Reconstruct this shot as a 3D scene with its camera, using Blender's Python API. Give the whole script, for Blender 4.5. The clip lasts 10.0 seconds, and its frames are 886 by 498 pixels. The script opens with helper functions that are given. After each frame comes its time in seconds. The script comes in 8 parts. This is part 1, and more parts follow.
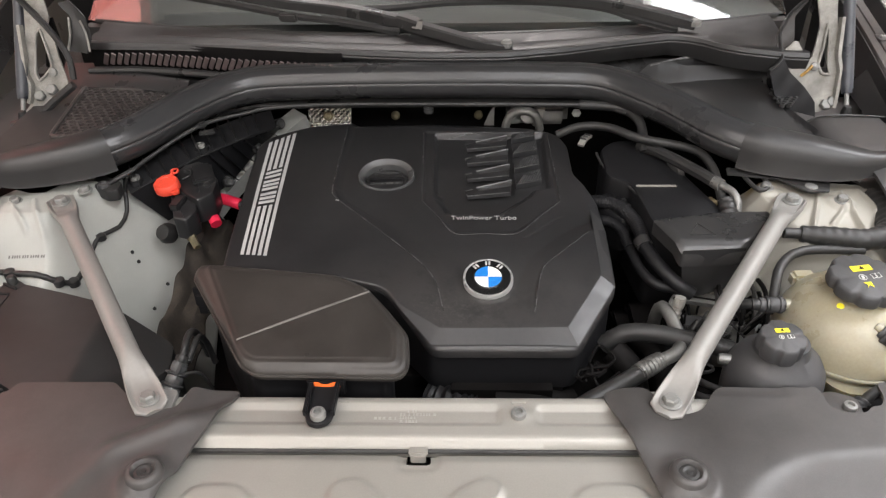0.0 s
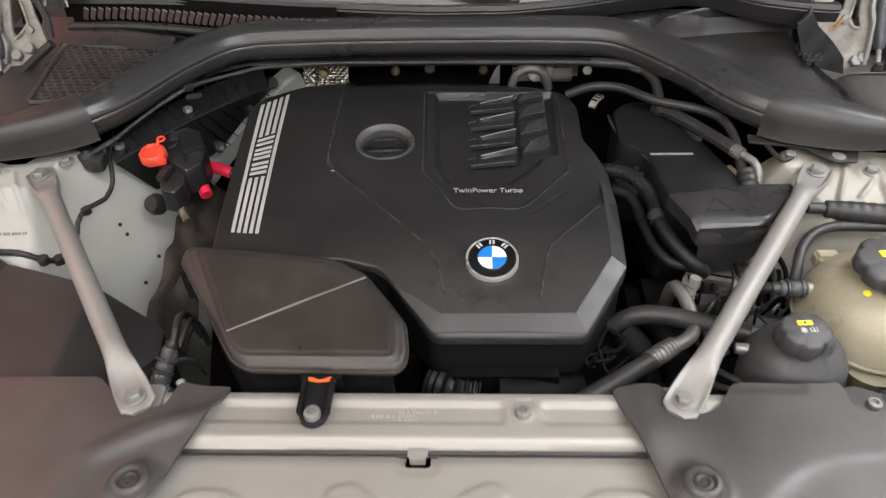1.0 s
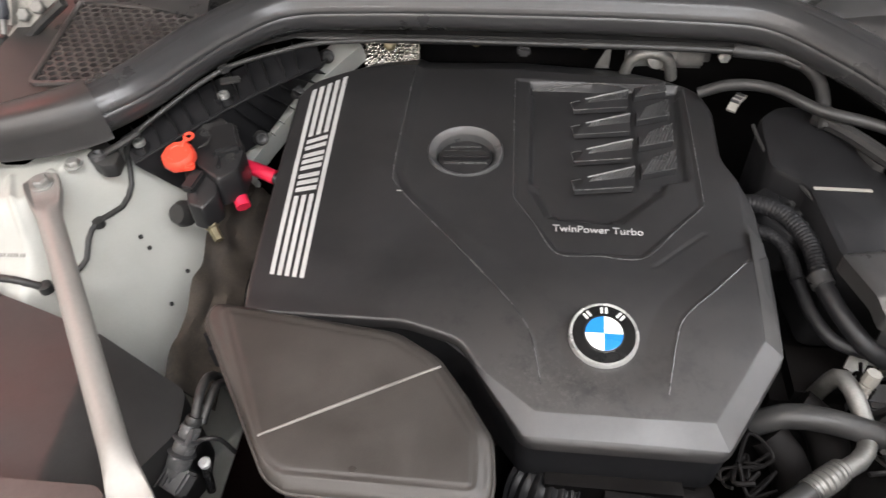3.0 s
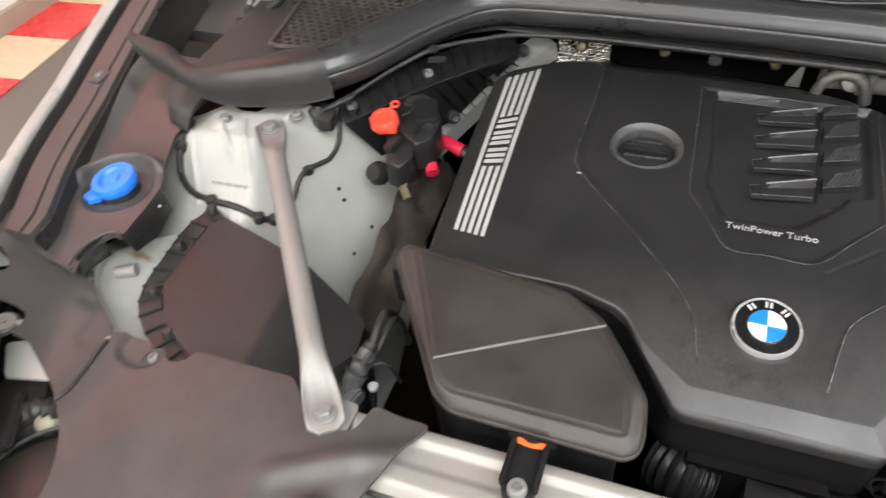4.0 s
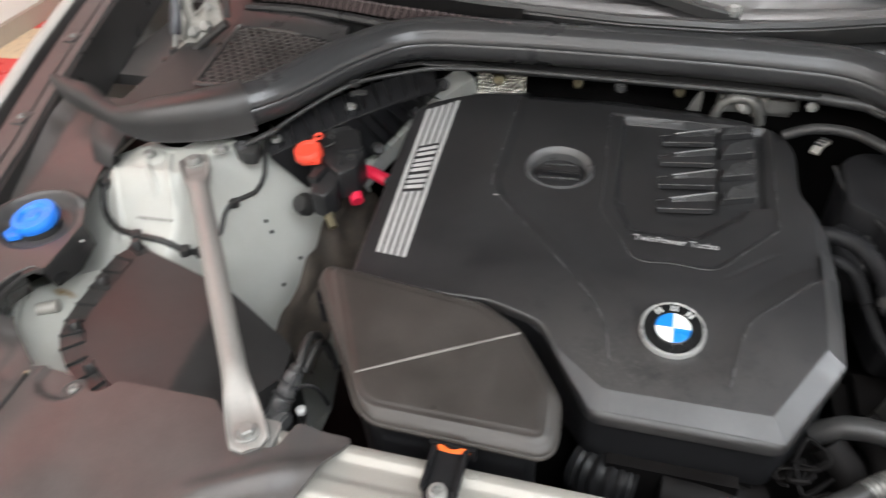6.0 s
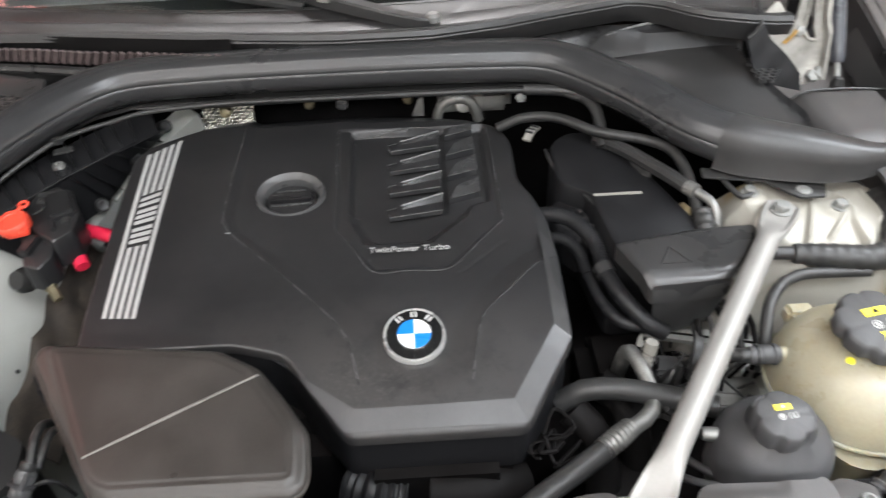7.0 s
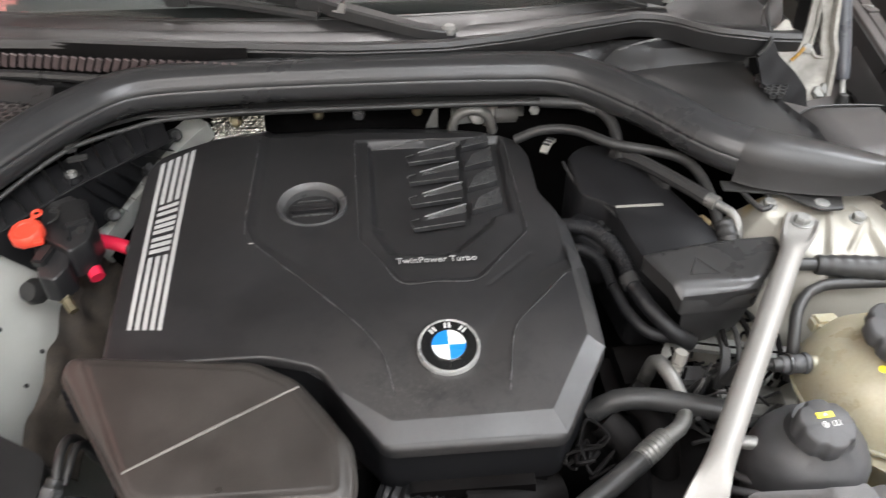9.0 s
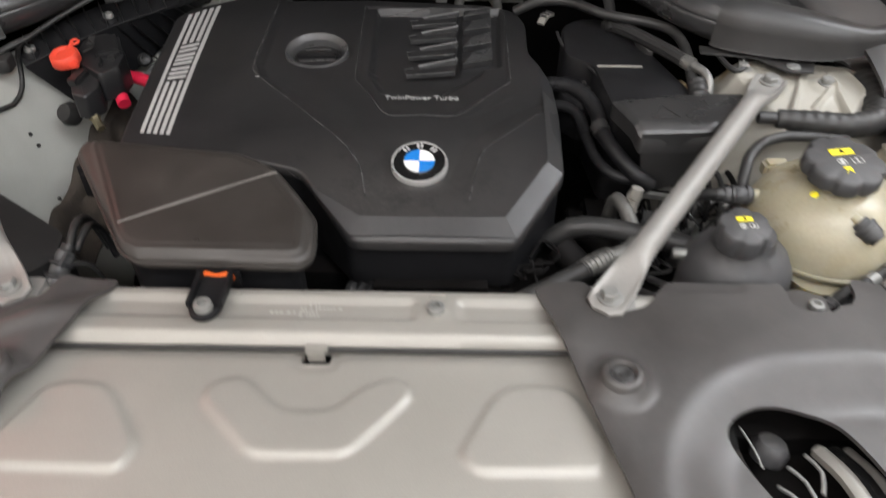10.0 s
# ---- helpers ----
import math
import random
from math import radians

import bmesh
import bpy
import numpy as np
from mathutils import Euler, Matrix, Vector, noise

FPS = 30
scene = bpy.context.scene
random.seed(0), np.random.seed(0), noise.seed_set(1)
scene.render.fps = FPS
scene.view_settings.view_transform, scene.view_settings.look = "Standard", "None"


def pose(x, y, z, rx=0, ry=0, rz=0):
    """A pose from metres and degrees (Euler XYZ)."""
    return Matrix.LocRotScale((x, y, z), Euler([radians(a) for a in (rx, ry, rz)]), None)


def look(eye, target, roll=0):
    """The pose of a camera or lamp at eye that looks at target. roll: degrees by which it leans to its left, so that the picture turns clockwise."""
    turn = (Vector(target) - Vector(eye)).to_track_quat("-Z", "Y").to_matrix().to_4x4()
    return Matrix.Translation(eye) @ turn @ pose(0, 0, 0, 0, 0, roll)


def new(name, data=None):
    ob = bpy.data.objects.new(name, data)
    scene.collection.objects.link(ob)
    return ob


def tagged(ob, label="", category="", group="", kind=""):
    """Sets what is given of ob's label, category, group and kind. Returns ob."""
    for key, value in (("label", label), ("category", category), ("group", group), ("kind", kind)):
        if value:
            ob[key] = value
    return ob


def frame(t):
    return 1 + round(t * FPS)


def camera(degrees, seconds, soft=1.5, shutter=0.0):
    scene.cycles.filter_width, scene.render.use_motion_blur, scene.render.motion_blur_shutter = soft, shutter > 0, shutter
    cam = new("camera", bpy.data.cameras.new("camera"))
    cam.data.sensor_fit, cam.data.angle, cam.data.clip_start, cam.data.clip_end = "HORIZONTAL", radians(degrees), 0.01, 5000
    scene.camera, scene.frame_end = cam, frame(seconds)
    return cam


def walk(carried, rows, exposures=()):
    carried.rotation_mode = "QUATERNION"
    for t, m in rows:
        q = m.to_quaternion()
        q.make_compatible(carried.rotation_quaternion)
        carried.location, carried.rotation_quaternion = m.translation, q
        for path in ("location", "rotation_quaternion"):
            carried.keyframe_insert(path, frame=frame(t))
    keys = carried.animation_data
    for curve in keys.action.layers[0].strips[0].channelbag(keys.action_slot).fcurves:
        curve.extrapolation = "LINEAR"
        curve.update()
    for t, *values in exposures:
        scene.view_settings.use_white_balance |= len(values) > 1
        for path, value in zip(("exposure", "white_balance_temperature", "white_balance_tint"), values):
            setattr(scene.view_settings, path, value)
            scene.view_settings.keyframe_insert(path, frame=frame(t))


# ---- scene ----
import functools

cam = camera(62.0, 10.0, soft=1.25, shutter=0.5)
# the clip's camera opens up as the dark cover fills its picture, and drifts in tint
EXPOSURES = [(0, -0.05, 6690, 14), (1, -0.05, 6690, 14), (1.5, 0.21, 6650, 13), (2, 0.48, 6630, 13), (3.5, 0.59, 6650, 14), (4.2, 0.35, 6520, 11), (5.0, 0.24, 6450, 10), (5.6, 0.26, 6420, 10), (6.5, 0.40, 6390, 11), (7, 0.43, 6380, 11), (8, 0.38, 6370, 13), (8.7, 0.42, 6460, 12), (9.2, 0.42, 6520, 12), (10, -0.2, 6600, 13)]
PATH = [
    (0, (0.062, 0.021, 1.522), (0.004, 1.656, 0.371), -1.2),
    (0.5, (0.065, 0.043, 1.531), (-0.005, 1.631, 0.317), -1.5),
    (1, (0.067, 0.101, 1.536), (-0.009, 1.624, 0.242), -1.9),
    (1.3, (0.041, 0.194, 1.522), (-0.044, 1.679, 0.185), -2.2),
    (1.5, (0.008, 0.27, 1.513), (-0.054, 1.721, 0.137), -1.6),
    (2, (-0.004, 0.36, 1.498), (-0.077, 1.737, 0.049), -2.2),
    (2.2, (0.003, 0.367, 1.497), (-0.082, 1.732, 0.038), -2.4),
    (3.3, (0.007, 0.354, 1.503), (-0.3, 1.704, 0.061), -4.0),
    (3.5, (-0.005, 0.335, 1.503), (-0.403, 1.679, 0.077), -4.9),
    (4, (-0.018, 0.261, 1.504), (-0.578, 1.592, 0.12), -4.7),
    (4.5, (-0.013, 0.215, 1.501), (-0.703, 1.528, 0.158), -4.4),
    (5, (-0.006, 0.215, 1.502), (-0.747, 1.532, 0.192), -4.3),
    (5.2, (-0.005, 0.218, 1.5), (-0.734, 1.551, 0.199), -4.3),
    (6.3, (0.053, 0.248, 1.491), (-0.239, 1.754, 0.208), -2.6),
    (6.5, (0.077, 0.259, 1.482), (-0.108, 1.789, 0.207), -2.4),
    (7, (0.118, 0.258, 1.499), (0.146, 1.789, 0.212), -2.5),
    (7.5, (0.137, 0.258, 1.499), (0.321, 1.785, 0.221), -1.8),
    (8, (0.125, 0.26, 1.501), (0.356, 1.788, 0.232), -1.2),
    (8.5, (0.102, 0.272, 1.499), (0.304, 1.809, 0.235), -0.5),
    (9, (0.044, 0.262, 1.497), (0.169, 1.81, 0.236), -0.1),
    (9.3, (0.039, 0.237, 1.483), (0.086, 1.773, 0.203), -0.5),
    (9.5, (0.049, 0.192, 1.457), (0.081, 1.726, 0.173), 0.0),
    (9.75, (0.091, 0.139, 1.433), (0.086, 1.66, 0.133), 0.0),
    (10, (0.139, 0.085, 1.412), (0.101, 1.597, 0.104), 0.0),
]
walk(cam, [(t, look(eye, target, roll)) for t, eye, target, roll in PATH], exposures=EXPOSURES)

# ---------------------------------------------------------------- light
world = bpy.data.worlds.new("hall_air")
world.use_nodes = True
world.node_tree.nodes["Background"].inputs["Color"].default_value = (0.9, 0.95, 1.0, 1)
world.node_tree.nodes["Background"].inputs["Strength"].default_value = 0.05
scene.world = world

CEILING_Z = 3.3
WARM, COOL, RED = (1.0, 0.975, 0.965), (0.87, 0.94, 1.0), (1.0, 0.34, 0.30)
LAMPS = [(-1.25, -0.45, 20, WARM), (1.25, -0.45, 50, COOL), (-1.25, -2.4, 46, WARM), (1.25, -2.4, 62, COOL), (-2.5, 2.1, 18, RED), (2.4, 1.3, 92, COOL), (0.1, 2.7, 70, WARM)]


LAMP_SIZE = ((2.2, 0.8), (0.8, 1.6))


def ceiling_lamp(x, y, watts, colour, sx, sy):
    data = bpy.data.lights.new("tube_light", "AREA")
    data.shape, data.size, data.size_y, data.energy, data.color = "RECTANGLE", sx, sy, watts, colour
    ob = new("tube_light", data)
    ob.matrix_world = pose(x, y, CEILING_Z - 0.13)
    return ob


for lamp_row in LAMPS:
    ceiling_lamp(*lamp_row, *LAMP_SIZE[lamp_row[3] == RED])

# ---------------------------------------------------------------- materials
def material(name, colour, rough=0.5, metal=0.0, var=0.25, scale=14.0, grain=900.0, bump=0.15, dust=0.0, dust_colour=(0.30, 0.27, 0.24),
             coat=0.0, rough_var=0.12, spec=0.5, emit=None, island=0.0):
    """Base colour with stains at a coarse scale, grain at a fine one, bump, and settled dust."""
    m = bpy.data.materials.new(name)
    m.use_nodes = True
    nt = m.node_tree
    bsdf = nt.nodes["Principled BSDF"]
    link = nt.links.new

    def node(kind, **kw):
        n = nt.nodes.new(kind)
        for k, v in kw.items():
            n.inputs[k].default_value = v
        return n

    coord = node("ShaderNodeTexCoord")
    coarse = node("ShaderNodeTexNoise", Scale=scale, Detail=6.0, Roughness=0.62)
    fine = node("ShaderNodeTexNoise", Scale=grain, Detail=2.0)
    link(coord.outputs["Object"], coarse.inputs["Vector"])
    link(coord.outputs["Object"], fine.inputs["Vector"])
    ramp = nt.nodes.new("ShaderNodeMapRange")
    ramp.inputs["From Min"].default_value, ramp.inputs["From Max"].default_value = 0.3, 0.7
    ramp.inputs["To Min"].default_value, ramp.inputs["To Max"].default_value = 1 - var, 1 + var
    link(coarse.outputs["Fac"], ramp.inputs["Value"])
    ramp2 = nt.nodes.new("ShaderNodeMapRange")
    ramp2.inputs["From Min"].default_value, ramp2.inputs["From Max"].default_value = 0.3, 0.7
    ramp2.inputs["To Min"].default_value, ramp2.inputs["To Max"].default_value = 1 - var * 0.5, 1 + var * 0.5
    link(fine.outputs["Fac"], ramp2.inputs["Value"])
    mul = node("ShaderNodeMath")
    mul.operation = "MULTIPLY"
    link(ramp.outputs["Result"], mul.inputs[0])
    link(ramp2.outputs["Result"], mul.inputs[1])
    tint = nt.nodes.new("ShaderNodeVectorMath")
    tint.operation = "SCALE"
    tint.inputs[0].default_value = colour
    link(mul.outputs[0], tint.inputs["Scale"])
    out = tint.outputs[0]
    if island:
        info = nt.nodes.new("ShaderNodeObjectInfo")
        r = nt.nodes.new("ShaderNodeMapRange")
        r.inputs["To Min"].default_value, r.inputs["To Max"].default_value = 1 - island, 1 + island
        link(info.outputs["Random"], r.inputs["Value"])
        t2 = nt.nodes.new("ShaderNodeVectorMath")
        t2.operation = "SCALE"
        link(out, t2.inputs[0])
        link(r.outputs["Result"], t2.inputs["Scale"])
        out = t2.outputs[0]
    if dust:
        mid = node("ShaderNodeTexNoise", Scale=scale * 5, Detail=8.0, Roughness=0.7)
        link(coord.outputs["Object"], mid.inputs["Vector"])
        geo = nt.nodes.new("ShaderNodeNewGeometry")
        sep = nt.nodes.new("ShaderNodeSeparateXYZ")
        link(geo.outputs["Normal"], sep.inputs[0])
        mr = nt.nodes.new("ShaderNodeMapRange")
        mr.inputs["From Min"].default_value, mr.inputs["From Max"].default_value = 0.38, 0.78
        mr.inputs["To Min"].default_value, mr.inputs["To Max"].default_value = dust * 0.25, dust
        link(mid.outputs["Fac"], mr.inputs["Value"])
        up = node("ShaderNodeMath")
        up.operation, up.use_clamp = "MULTIPLY", True
        link(mr.outputs["Result"], up.inputs[0])
        link(sep.outputs["Z"], up.inputs[1])
        mix = nt.nodes.new("ShaderNodeMix")
        mix.data_type = "RGBA"
        link(up.outputs[0], mix.inputs[0])
        link(out, mix.inputs[6])
        mix.inputs[7].default_value = (*dust_colour, 1)
        out = mix.outputs[2]
    link(out, bsdf.inputs["Base Color"])
    rr = nt.nodes.new("ShaderNodeMapRange")
    rr.inputs["From Min"].default_value, rr.inputs["From Max"].default_value = 0.3, 0.7
    rr.inputs["To Min"].default_value, rr.inputs["To Max"].default_value = max(0.02, rough - rough_var), min(1, rough + rough_var)
    link(coarse.outputs["Fac"], rr.inputs["Value"])
    link(rr.outputs["Result"], bsdf.inputs["Roughness"])
    if bump:
        b = node("ShaderNodeBump", Strength=bump, Distance=0.0006)
        link(fine.outputs["Fac"], b.inputs["Height"])
        link(b.outputs["Normal"], bsdf.inputs["Normal"])
    bsdf.inputs["Metallic"].default_value = metal
    bsdf.inputs["Specular IOR Level"].default_value = spec
    bsdf.inputs["Coat Weight"].default_value = coat
    bsdf.inputs["Coat Roughness"].default_value = 0.06
    if emit:
        bsdf.inputs["Emission Color"].default_value = (*emit[:3], 1)
        bsdf.inputs["Emission Strength"].default_value = emit[3]
    return m


COVER = material("grained_black_plastic", (0.0135, 0.0135, 0.0145), 0.42, var=0.2, scale=9, grain=1500, bump=0.10, dust=0.03, spec=0.6, rough_var=0.05)
COVER_RIM = material("smooth_black_plastic", (0.011, 0.011, 0.012), 0.45, dust=0.012, bump=0.06, spec=0.25)
AIRBOX = material("brown_black_plastic", (0.026, 0.0228, 0.0202), 0.42, scale=11, grain=1300, bump=0.15, dust=0.03)
TRIM = material("soft_grey_black_plastic", (0.050, 0.047, 0.046), 0.40, scale=6, grain=1100, bump=0.2, dust=0.07)
PANEL = material("satin_black_plastic", (0.030, 0.0295, 0.0295), 0.33, scale=8, bump=0.06, dust=0.03)
SEAL = material("satin_black_tube", (0.038, 0.038, 0.039), 0.29, scale=7, grain=500, bump=0.02, dust=0.01, var=0.08, rough_var=0.03)
RUBBER = material("black_rubber", (0.024, 0.024, 0.024), 0.42, scale=30, dust=0.07, spec=0.4)
# DEEP is near-black: the shade of depths and gaps is put in its colour
DEEP = material("near_black_depths", (0.007, 0.0065, 0.0065), 0.6, scale=20, dust=0.03, dust_colour=(0.1, 0.08, 0.07), spec=0.08)
BRACE = material("brushed_cast_aluminium", (0.272, 0.262, 0.247), 0.50, metal=0.3, var=0.05, scale=9, grain=260, bump=0.03, rough_var=0.06)
RAIL = material("coated_grey_sheet", (0.312, 0.30, 0.272), 0.42, metal=0.25, var=0.08, scale=5, grain=700, bump=0.08, rough_var=0.06)
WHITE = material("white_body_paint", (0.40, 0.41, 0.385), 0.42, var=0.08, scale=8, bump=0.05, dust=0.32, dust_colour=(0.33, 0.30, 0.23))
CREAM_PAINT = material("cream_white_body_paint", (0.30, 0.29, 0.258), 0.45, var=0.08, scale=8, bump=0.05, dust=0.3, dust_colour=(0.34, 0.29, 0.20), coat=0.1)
BODY = material("white_gloss_paint", (0.32, 0.32, 0.30), 0.34, var=0.04, bump=0.0, coat=0.2)
TANK = material("cream_translucent_plastic", (0.325, 0.295, 0.212), 0.34, var=0.10, scale=10, grain=300, bump=0.03)
for node in TANK.node_tree.nodes:
    if node.type == "BSDF_PRINCIPLED":
        node.inputs["Subsurface Weight"].default_value = 0.5
        node.inputs["Subsurface Radius"].default_value = (1.0, 0.8, 0.5)
        node.inputs["Subsurface Scale"].default_value = 0.02
STEEL = material("zinc_plated_steel", (0.27, 0.27, 0.258), 0.6, metal=0.55, scale=60, var=0.2)
ALU = material("dull_aluminium_pipe", (0.225, 0.221, 0.210), 0.48, metal=0.7, scale=40, var=0.25, bump=0.2)
BRASS = material("dull_brass", (0.30, 0.26, 0.17), 0.45, metal=0.9, scale=60)
SILVER = material("silver_print", (0.55, 0.55, 0.54), 0.4, metal=0.3, var=0.08, bump=0)
CHROME = material("chrome", (0.8, 0.8, 0.8), 0.12, metal=1.0, var=0.03, bump=0, rough_var=0.04)
BLUE = material("bright_blue_enamel", (0.015, 0.19, 0.58), 0.25, var=0.03, bump=0, coat=0.5)
PEARL = material("white_enamel", (0.8, 0.8, 0.78), 0.25, var=0.03, bump=0, coat=0.5)
GLOSS_BLACK = material("gloss_black_enamel", (0.01, 0.01, 0.01), 0.2, var=0.1, bump=0, coat=0.3)
ORANGE = material("orange_rubber", (0.75, 0.13, 0.02), 0.45, var=0.12, scale=40)
RED_CAP = material("red_plastic", (0.78, 0.075, 0.04), 0.42, var=0.1, scale=40)
RED_WIRE = material("crimson_cable_sleeve", (0.68, 0.02, 0.06), 0.4, var=0.1, scale=40)
BLUE_CAP = material("blue_plastic", (0.02, 0.20, 0.80), 0.35, var=0.08, scale=30)
YELLOW = material("yellow_print", (0.85, 0.72, 0.02), 0.5, var=0.05, bump=0)
WHITE_PRINT = material("pale_print", (0.6, 0.6, 0.58), 0.5, var=0.05, bump=0)
STAMP = material("pale_stamped_metal", (0.40, 0.385, 0.36), 0.4, metal=0.3, var=0.1, bump=0)
GREY_PRINT = material("stamped_grey", (0.17, 0.165, 0.155), 0.5, var=0.1, bump=0)
FOIL = material("embossed_foil", (0.5, 0.48, 0.42), 0.2, metal=1.0, var=0.2, scale=90)
CAP = material("dull_grey_black_plastic", (0.050, 0.050, 0.052), 0.52, scale=20, grain=1200, bump=0.15, dust=0.06)
# paler than the cover, so the ribs hold some highlight in their colour
LOUVRE = material("satin_ribs", (0.05, 0.05, 0.05), 0.24, bump=0)
GRILLE_MAT = material("dusty_brown_plastic", (0.050, 0.044, 0.042), 0.42, scale=20, dust=0.08)
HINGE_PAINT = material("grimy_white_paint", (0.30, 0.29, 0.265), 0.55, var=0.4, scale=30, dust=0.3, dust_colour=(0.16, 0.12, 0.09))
SLEEVE = material("soft_black_sleeve", (0.026, 0.0255, 0.0255), 0.44, scale=9, grain=900, bump=0.12, dust=0.03)
# ridge colour is a painted highlight; edge colour mixes highlight and rubbing
RIDGE = material("highlight_ridge", (0.16, 0.16, 0.16), 0.22, bump=0, scale=60, var=0.3)
EDGE = material("rubbed_highlight_edge", (0.06, 0.06, 0.06), 0.24, bump=0, scale=40, var=0.5)
CONCRETE = material("grey_floor_paint", (0.140, 0.132, 0.114), 0.5, var=0.14, scale=3, grain=160, bump=0.25)
TILE_RED = material("red_glazed_tile", (0.62, 0.045, 0.045), 0.3, var=0.08, scale=10, island=0.06)
TILE_CREAM = material("cream_speckled_tile", (0.62, 0.53, 0.36), 0.35, var=0.14, scale=24, island=0.05)
PLASTER = material("white_wall_paint", (0.74, 0.72, 0.68), 0.7, var=0.05, scale=3, grain=200, bump=0.2)
SKIRTING = material("taupe_skirting", (0.32, 0.28, 0.23), 0.5, var=0.1, scale=6)
INSULATION = material("black_felt", (0.035, 0.035, 0.036), 0.9, var=0.15, scale=12)
LAMP_RED = material("glowing_red_diffuser", (0.6, 0.12, 0.10), 0.5, var=0.0, bump=0, emit=(1.0, 0.22, 0.14, 0.5))
LAMP_FACE = material("glowing_diffuser", (0.9, 0.9, 0.9), 0.5, var=0.0, bump=0, emit=(1.0, 0.97, 0.92, 4.0))


TANK.node_tree.nodes["Principled BSDF"].inputs["Subsurface Weight"].default_value = 0.45
TANK.node_tree.nodes["Principled BSDF"].inputs["Subsurface Radius"].default_value = (0.030, 0.022, 0.012)
TANK.node_tree.nodes["Principled BSDF"].inputs["Subsurface Scale"].default_value = 1.0


def glass(name, tint, rough=0.02):
    m = bpy.data.materials.new(name)
    m.use_nodes = True
    b = m.node_tree.nodes["Principled BSDF"]
    b.inputs["Base Color"].default_value = (*tint, 1)
    b.inputs["Transmission Weight"].default_value = 1.0
    b.inputs["Roughness"].default_value = rough
    b.inputs["IOR"].default_value = 1.5
    return m


GLASS = glass("tinted_windscreen_glass", (0.75, 0.82, 0.8))

# ---------------------------------------------------------------- builders
def thing(name, base, label, category, group="", kind=""):
    ob = new(name)
    ob.location = base
    ob.empty_display_size = 0.05
    return tagged(ob, label, category, group, kind)


def as_mesh(name, verts, faces, mat, smooth=40):
    me = bpy.data.meshes.new(name)
    me.from_pydata([tuple(v) for v in verts], [], [tuple(f) for f in faces])
    bm = bmesh.new()
    bm.from_mesh(me)
    bmesh.ops.remove_doubles(bm, verts=bm.verts, dist=1e-6)
    bmesh.ops.recalc_face_normals(bm, faces=bm.faces)
    bm.to_mesh(me)
    bm.free()
    me.materials.append(mat)
    me.shade_smooth()
    me.set_sharp_from_angle(angle=radians(smooth))
    return me


def part(name, geometry, mat, parent=None, label="", smooth=40, at=None):
    """One mesh object from (verts, faces), a bmesh or a mesh, under a thing or part."""
    if isinstance(geometry, tuple):
        me = as_mesh(name, *geometry, mat, smooth)
    elif isinstance(geometry, bmesh.types.BMesh):
        me = bpy.data.meshes.new(name)
        geometry.to_mesh(me)
        geometry.free()
        me.materials.append(mat)
        me.shade_smooth()
        me.set_sharp_from_angle(angle=radians(smooth))
    else:
        me = geometry
    ob = new(name, me)
    if at is not None:
        ob.matrix_basis = at
    if parent is not None:
        ob.parent = parent
        if parent.type == "EMPTY":
            ob.matrix_parent_inverse = Matrix.Translation(parent.location).inverted()
    return tagged(ob, label)


def whole(name, geometry, mat, label, category, group="", kind="", smooth=40, at=None):
    return tagged(part(name, geometry, mat, smooth=smooth, at=at), label, category, group, kind)


def joined(*pieces):
    verts, faces = [], []
    for v, f in pieces:
        k = len(verts)
        verts += [tuple(p) for p in v]
        faces += [tuple(i + k for i in q) for q in f]
    return verts, faces


def moved(piece, m):
    return [tuple(m @ Vector(v)) for v in piece[0]], piece[1]


def rounded(poly, r, n=5):
    """The polygon with its corners turned into arcs."""
    out, k = [], len(poly)
    for i in range(k):
        p, a, b = Vector(poly[i]), Vector(poly[i - 1]), Vector(poly[(i + 1) % k])
        u, v = (a - p), (b - p)
        d = min(r, 0.45 * u.length, 0.45 * v.length)
        s, e = p + u.normalized() * d, p + v.normalized() * d
        for j in range(n + 1):
            t = j / n
            q = s * (1 - t) ** 2 + p * 2 * t * (1 - t) + e * t ** 2
            out.append((q.x, q.y))
    return out


def circle(x, y, r, n=28, ry=None, turn=0.0):
    ry = ry or r
    c, s = math.cos(turn), math.sin(turn)
    return [(x + r * math.cos(a) * c - ry * math.sin(a) * s, y + r * math.cos(a) * s + ry * math.sin(a) * c)
            for a in (2 * math.pi * i / n for i in range(n))]


def distance(poly, X, Y):
    """Signed distance to a polygon (negative inside), and the nearest point on its edge."""
    X, Y = np.asarray(X, float), np.asarray(Y, float)
    best = np.full(X.shape, 1e9)
    nx, ny = np.zeros(X.shape), np.zeros(X.shape)
    inside = np.zeros(X.shape, bool)
    k = len(poly)
    for i in range(k):
        (ax, ay), (bx, by) = poly[i], poly[(i + 1) % k]
        ex, ey = bx - ax, by - ay
        ll = ex * ex + ey * ey
        if ll < 1e-14:
            continue
        t = np.clip(((X - ax) * ex + (Y - ay) * ey) / ll, 0, 1)
        px, py = ax + t * ex, ay + t * ey
        d = (X - px) ** 2 + (Y - py) ** 2
        near = d < best
        best, nx, ny = np.where(near, d, best), np.where(near, px, nx), np.where(near, py, ny)
        if abs(ey) > 1e-12:
            inside ^= ((ay > Y) != (by > Y)) & (X < ex * (Y - ay) / ey + ax)
    d = np.sqrt(best)
    return np.where(inside, -d, d), nx, ny


def ss(a, b, v):
    t = np.clip((v - a) / (b - a), 0, 1)
    return t * t * (3 - 2 * t)


def lin(a, b, v):
    return np.clip((v - a) / (b - a), 0, 1)


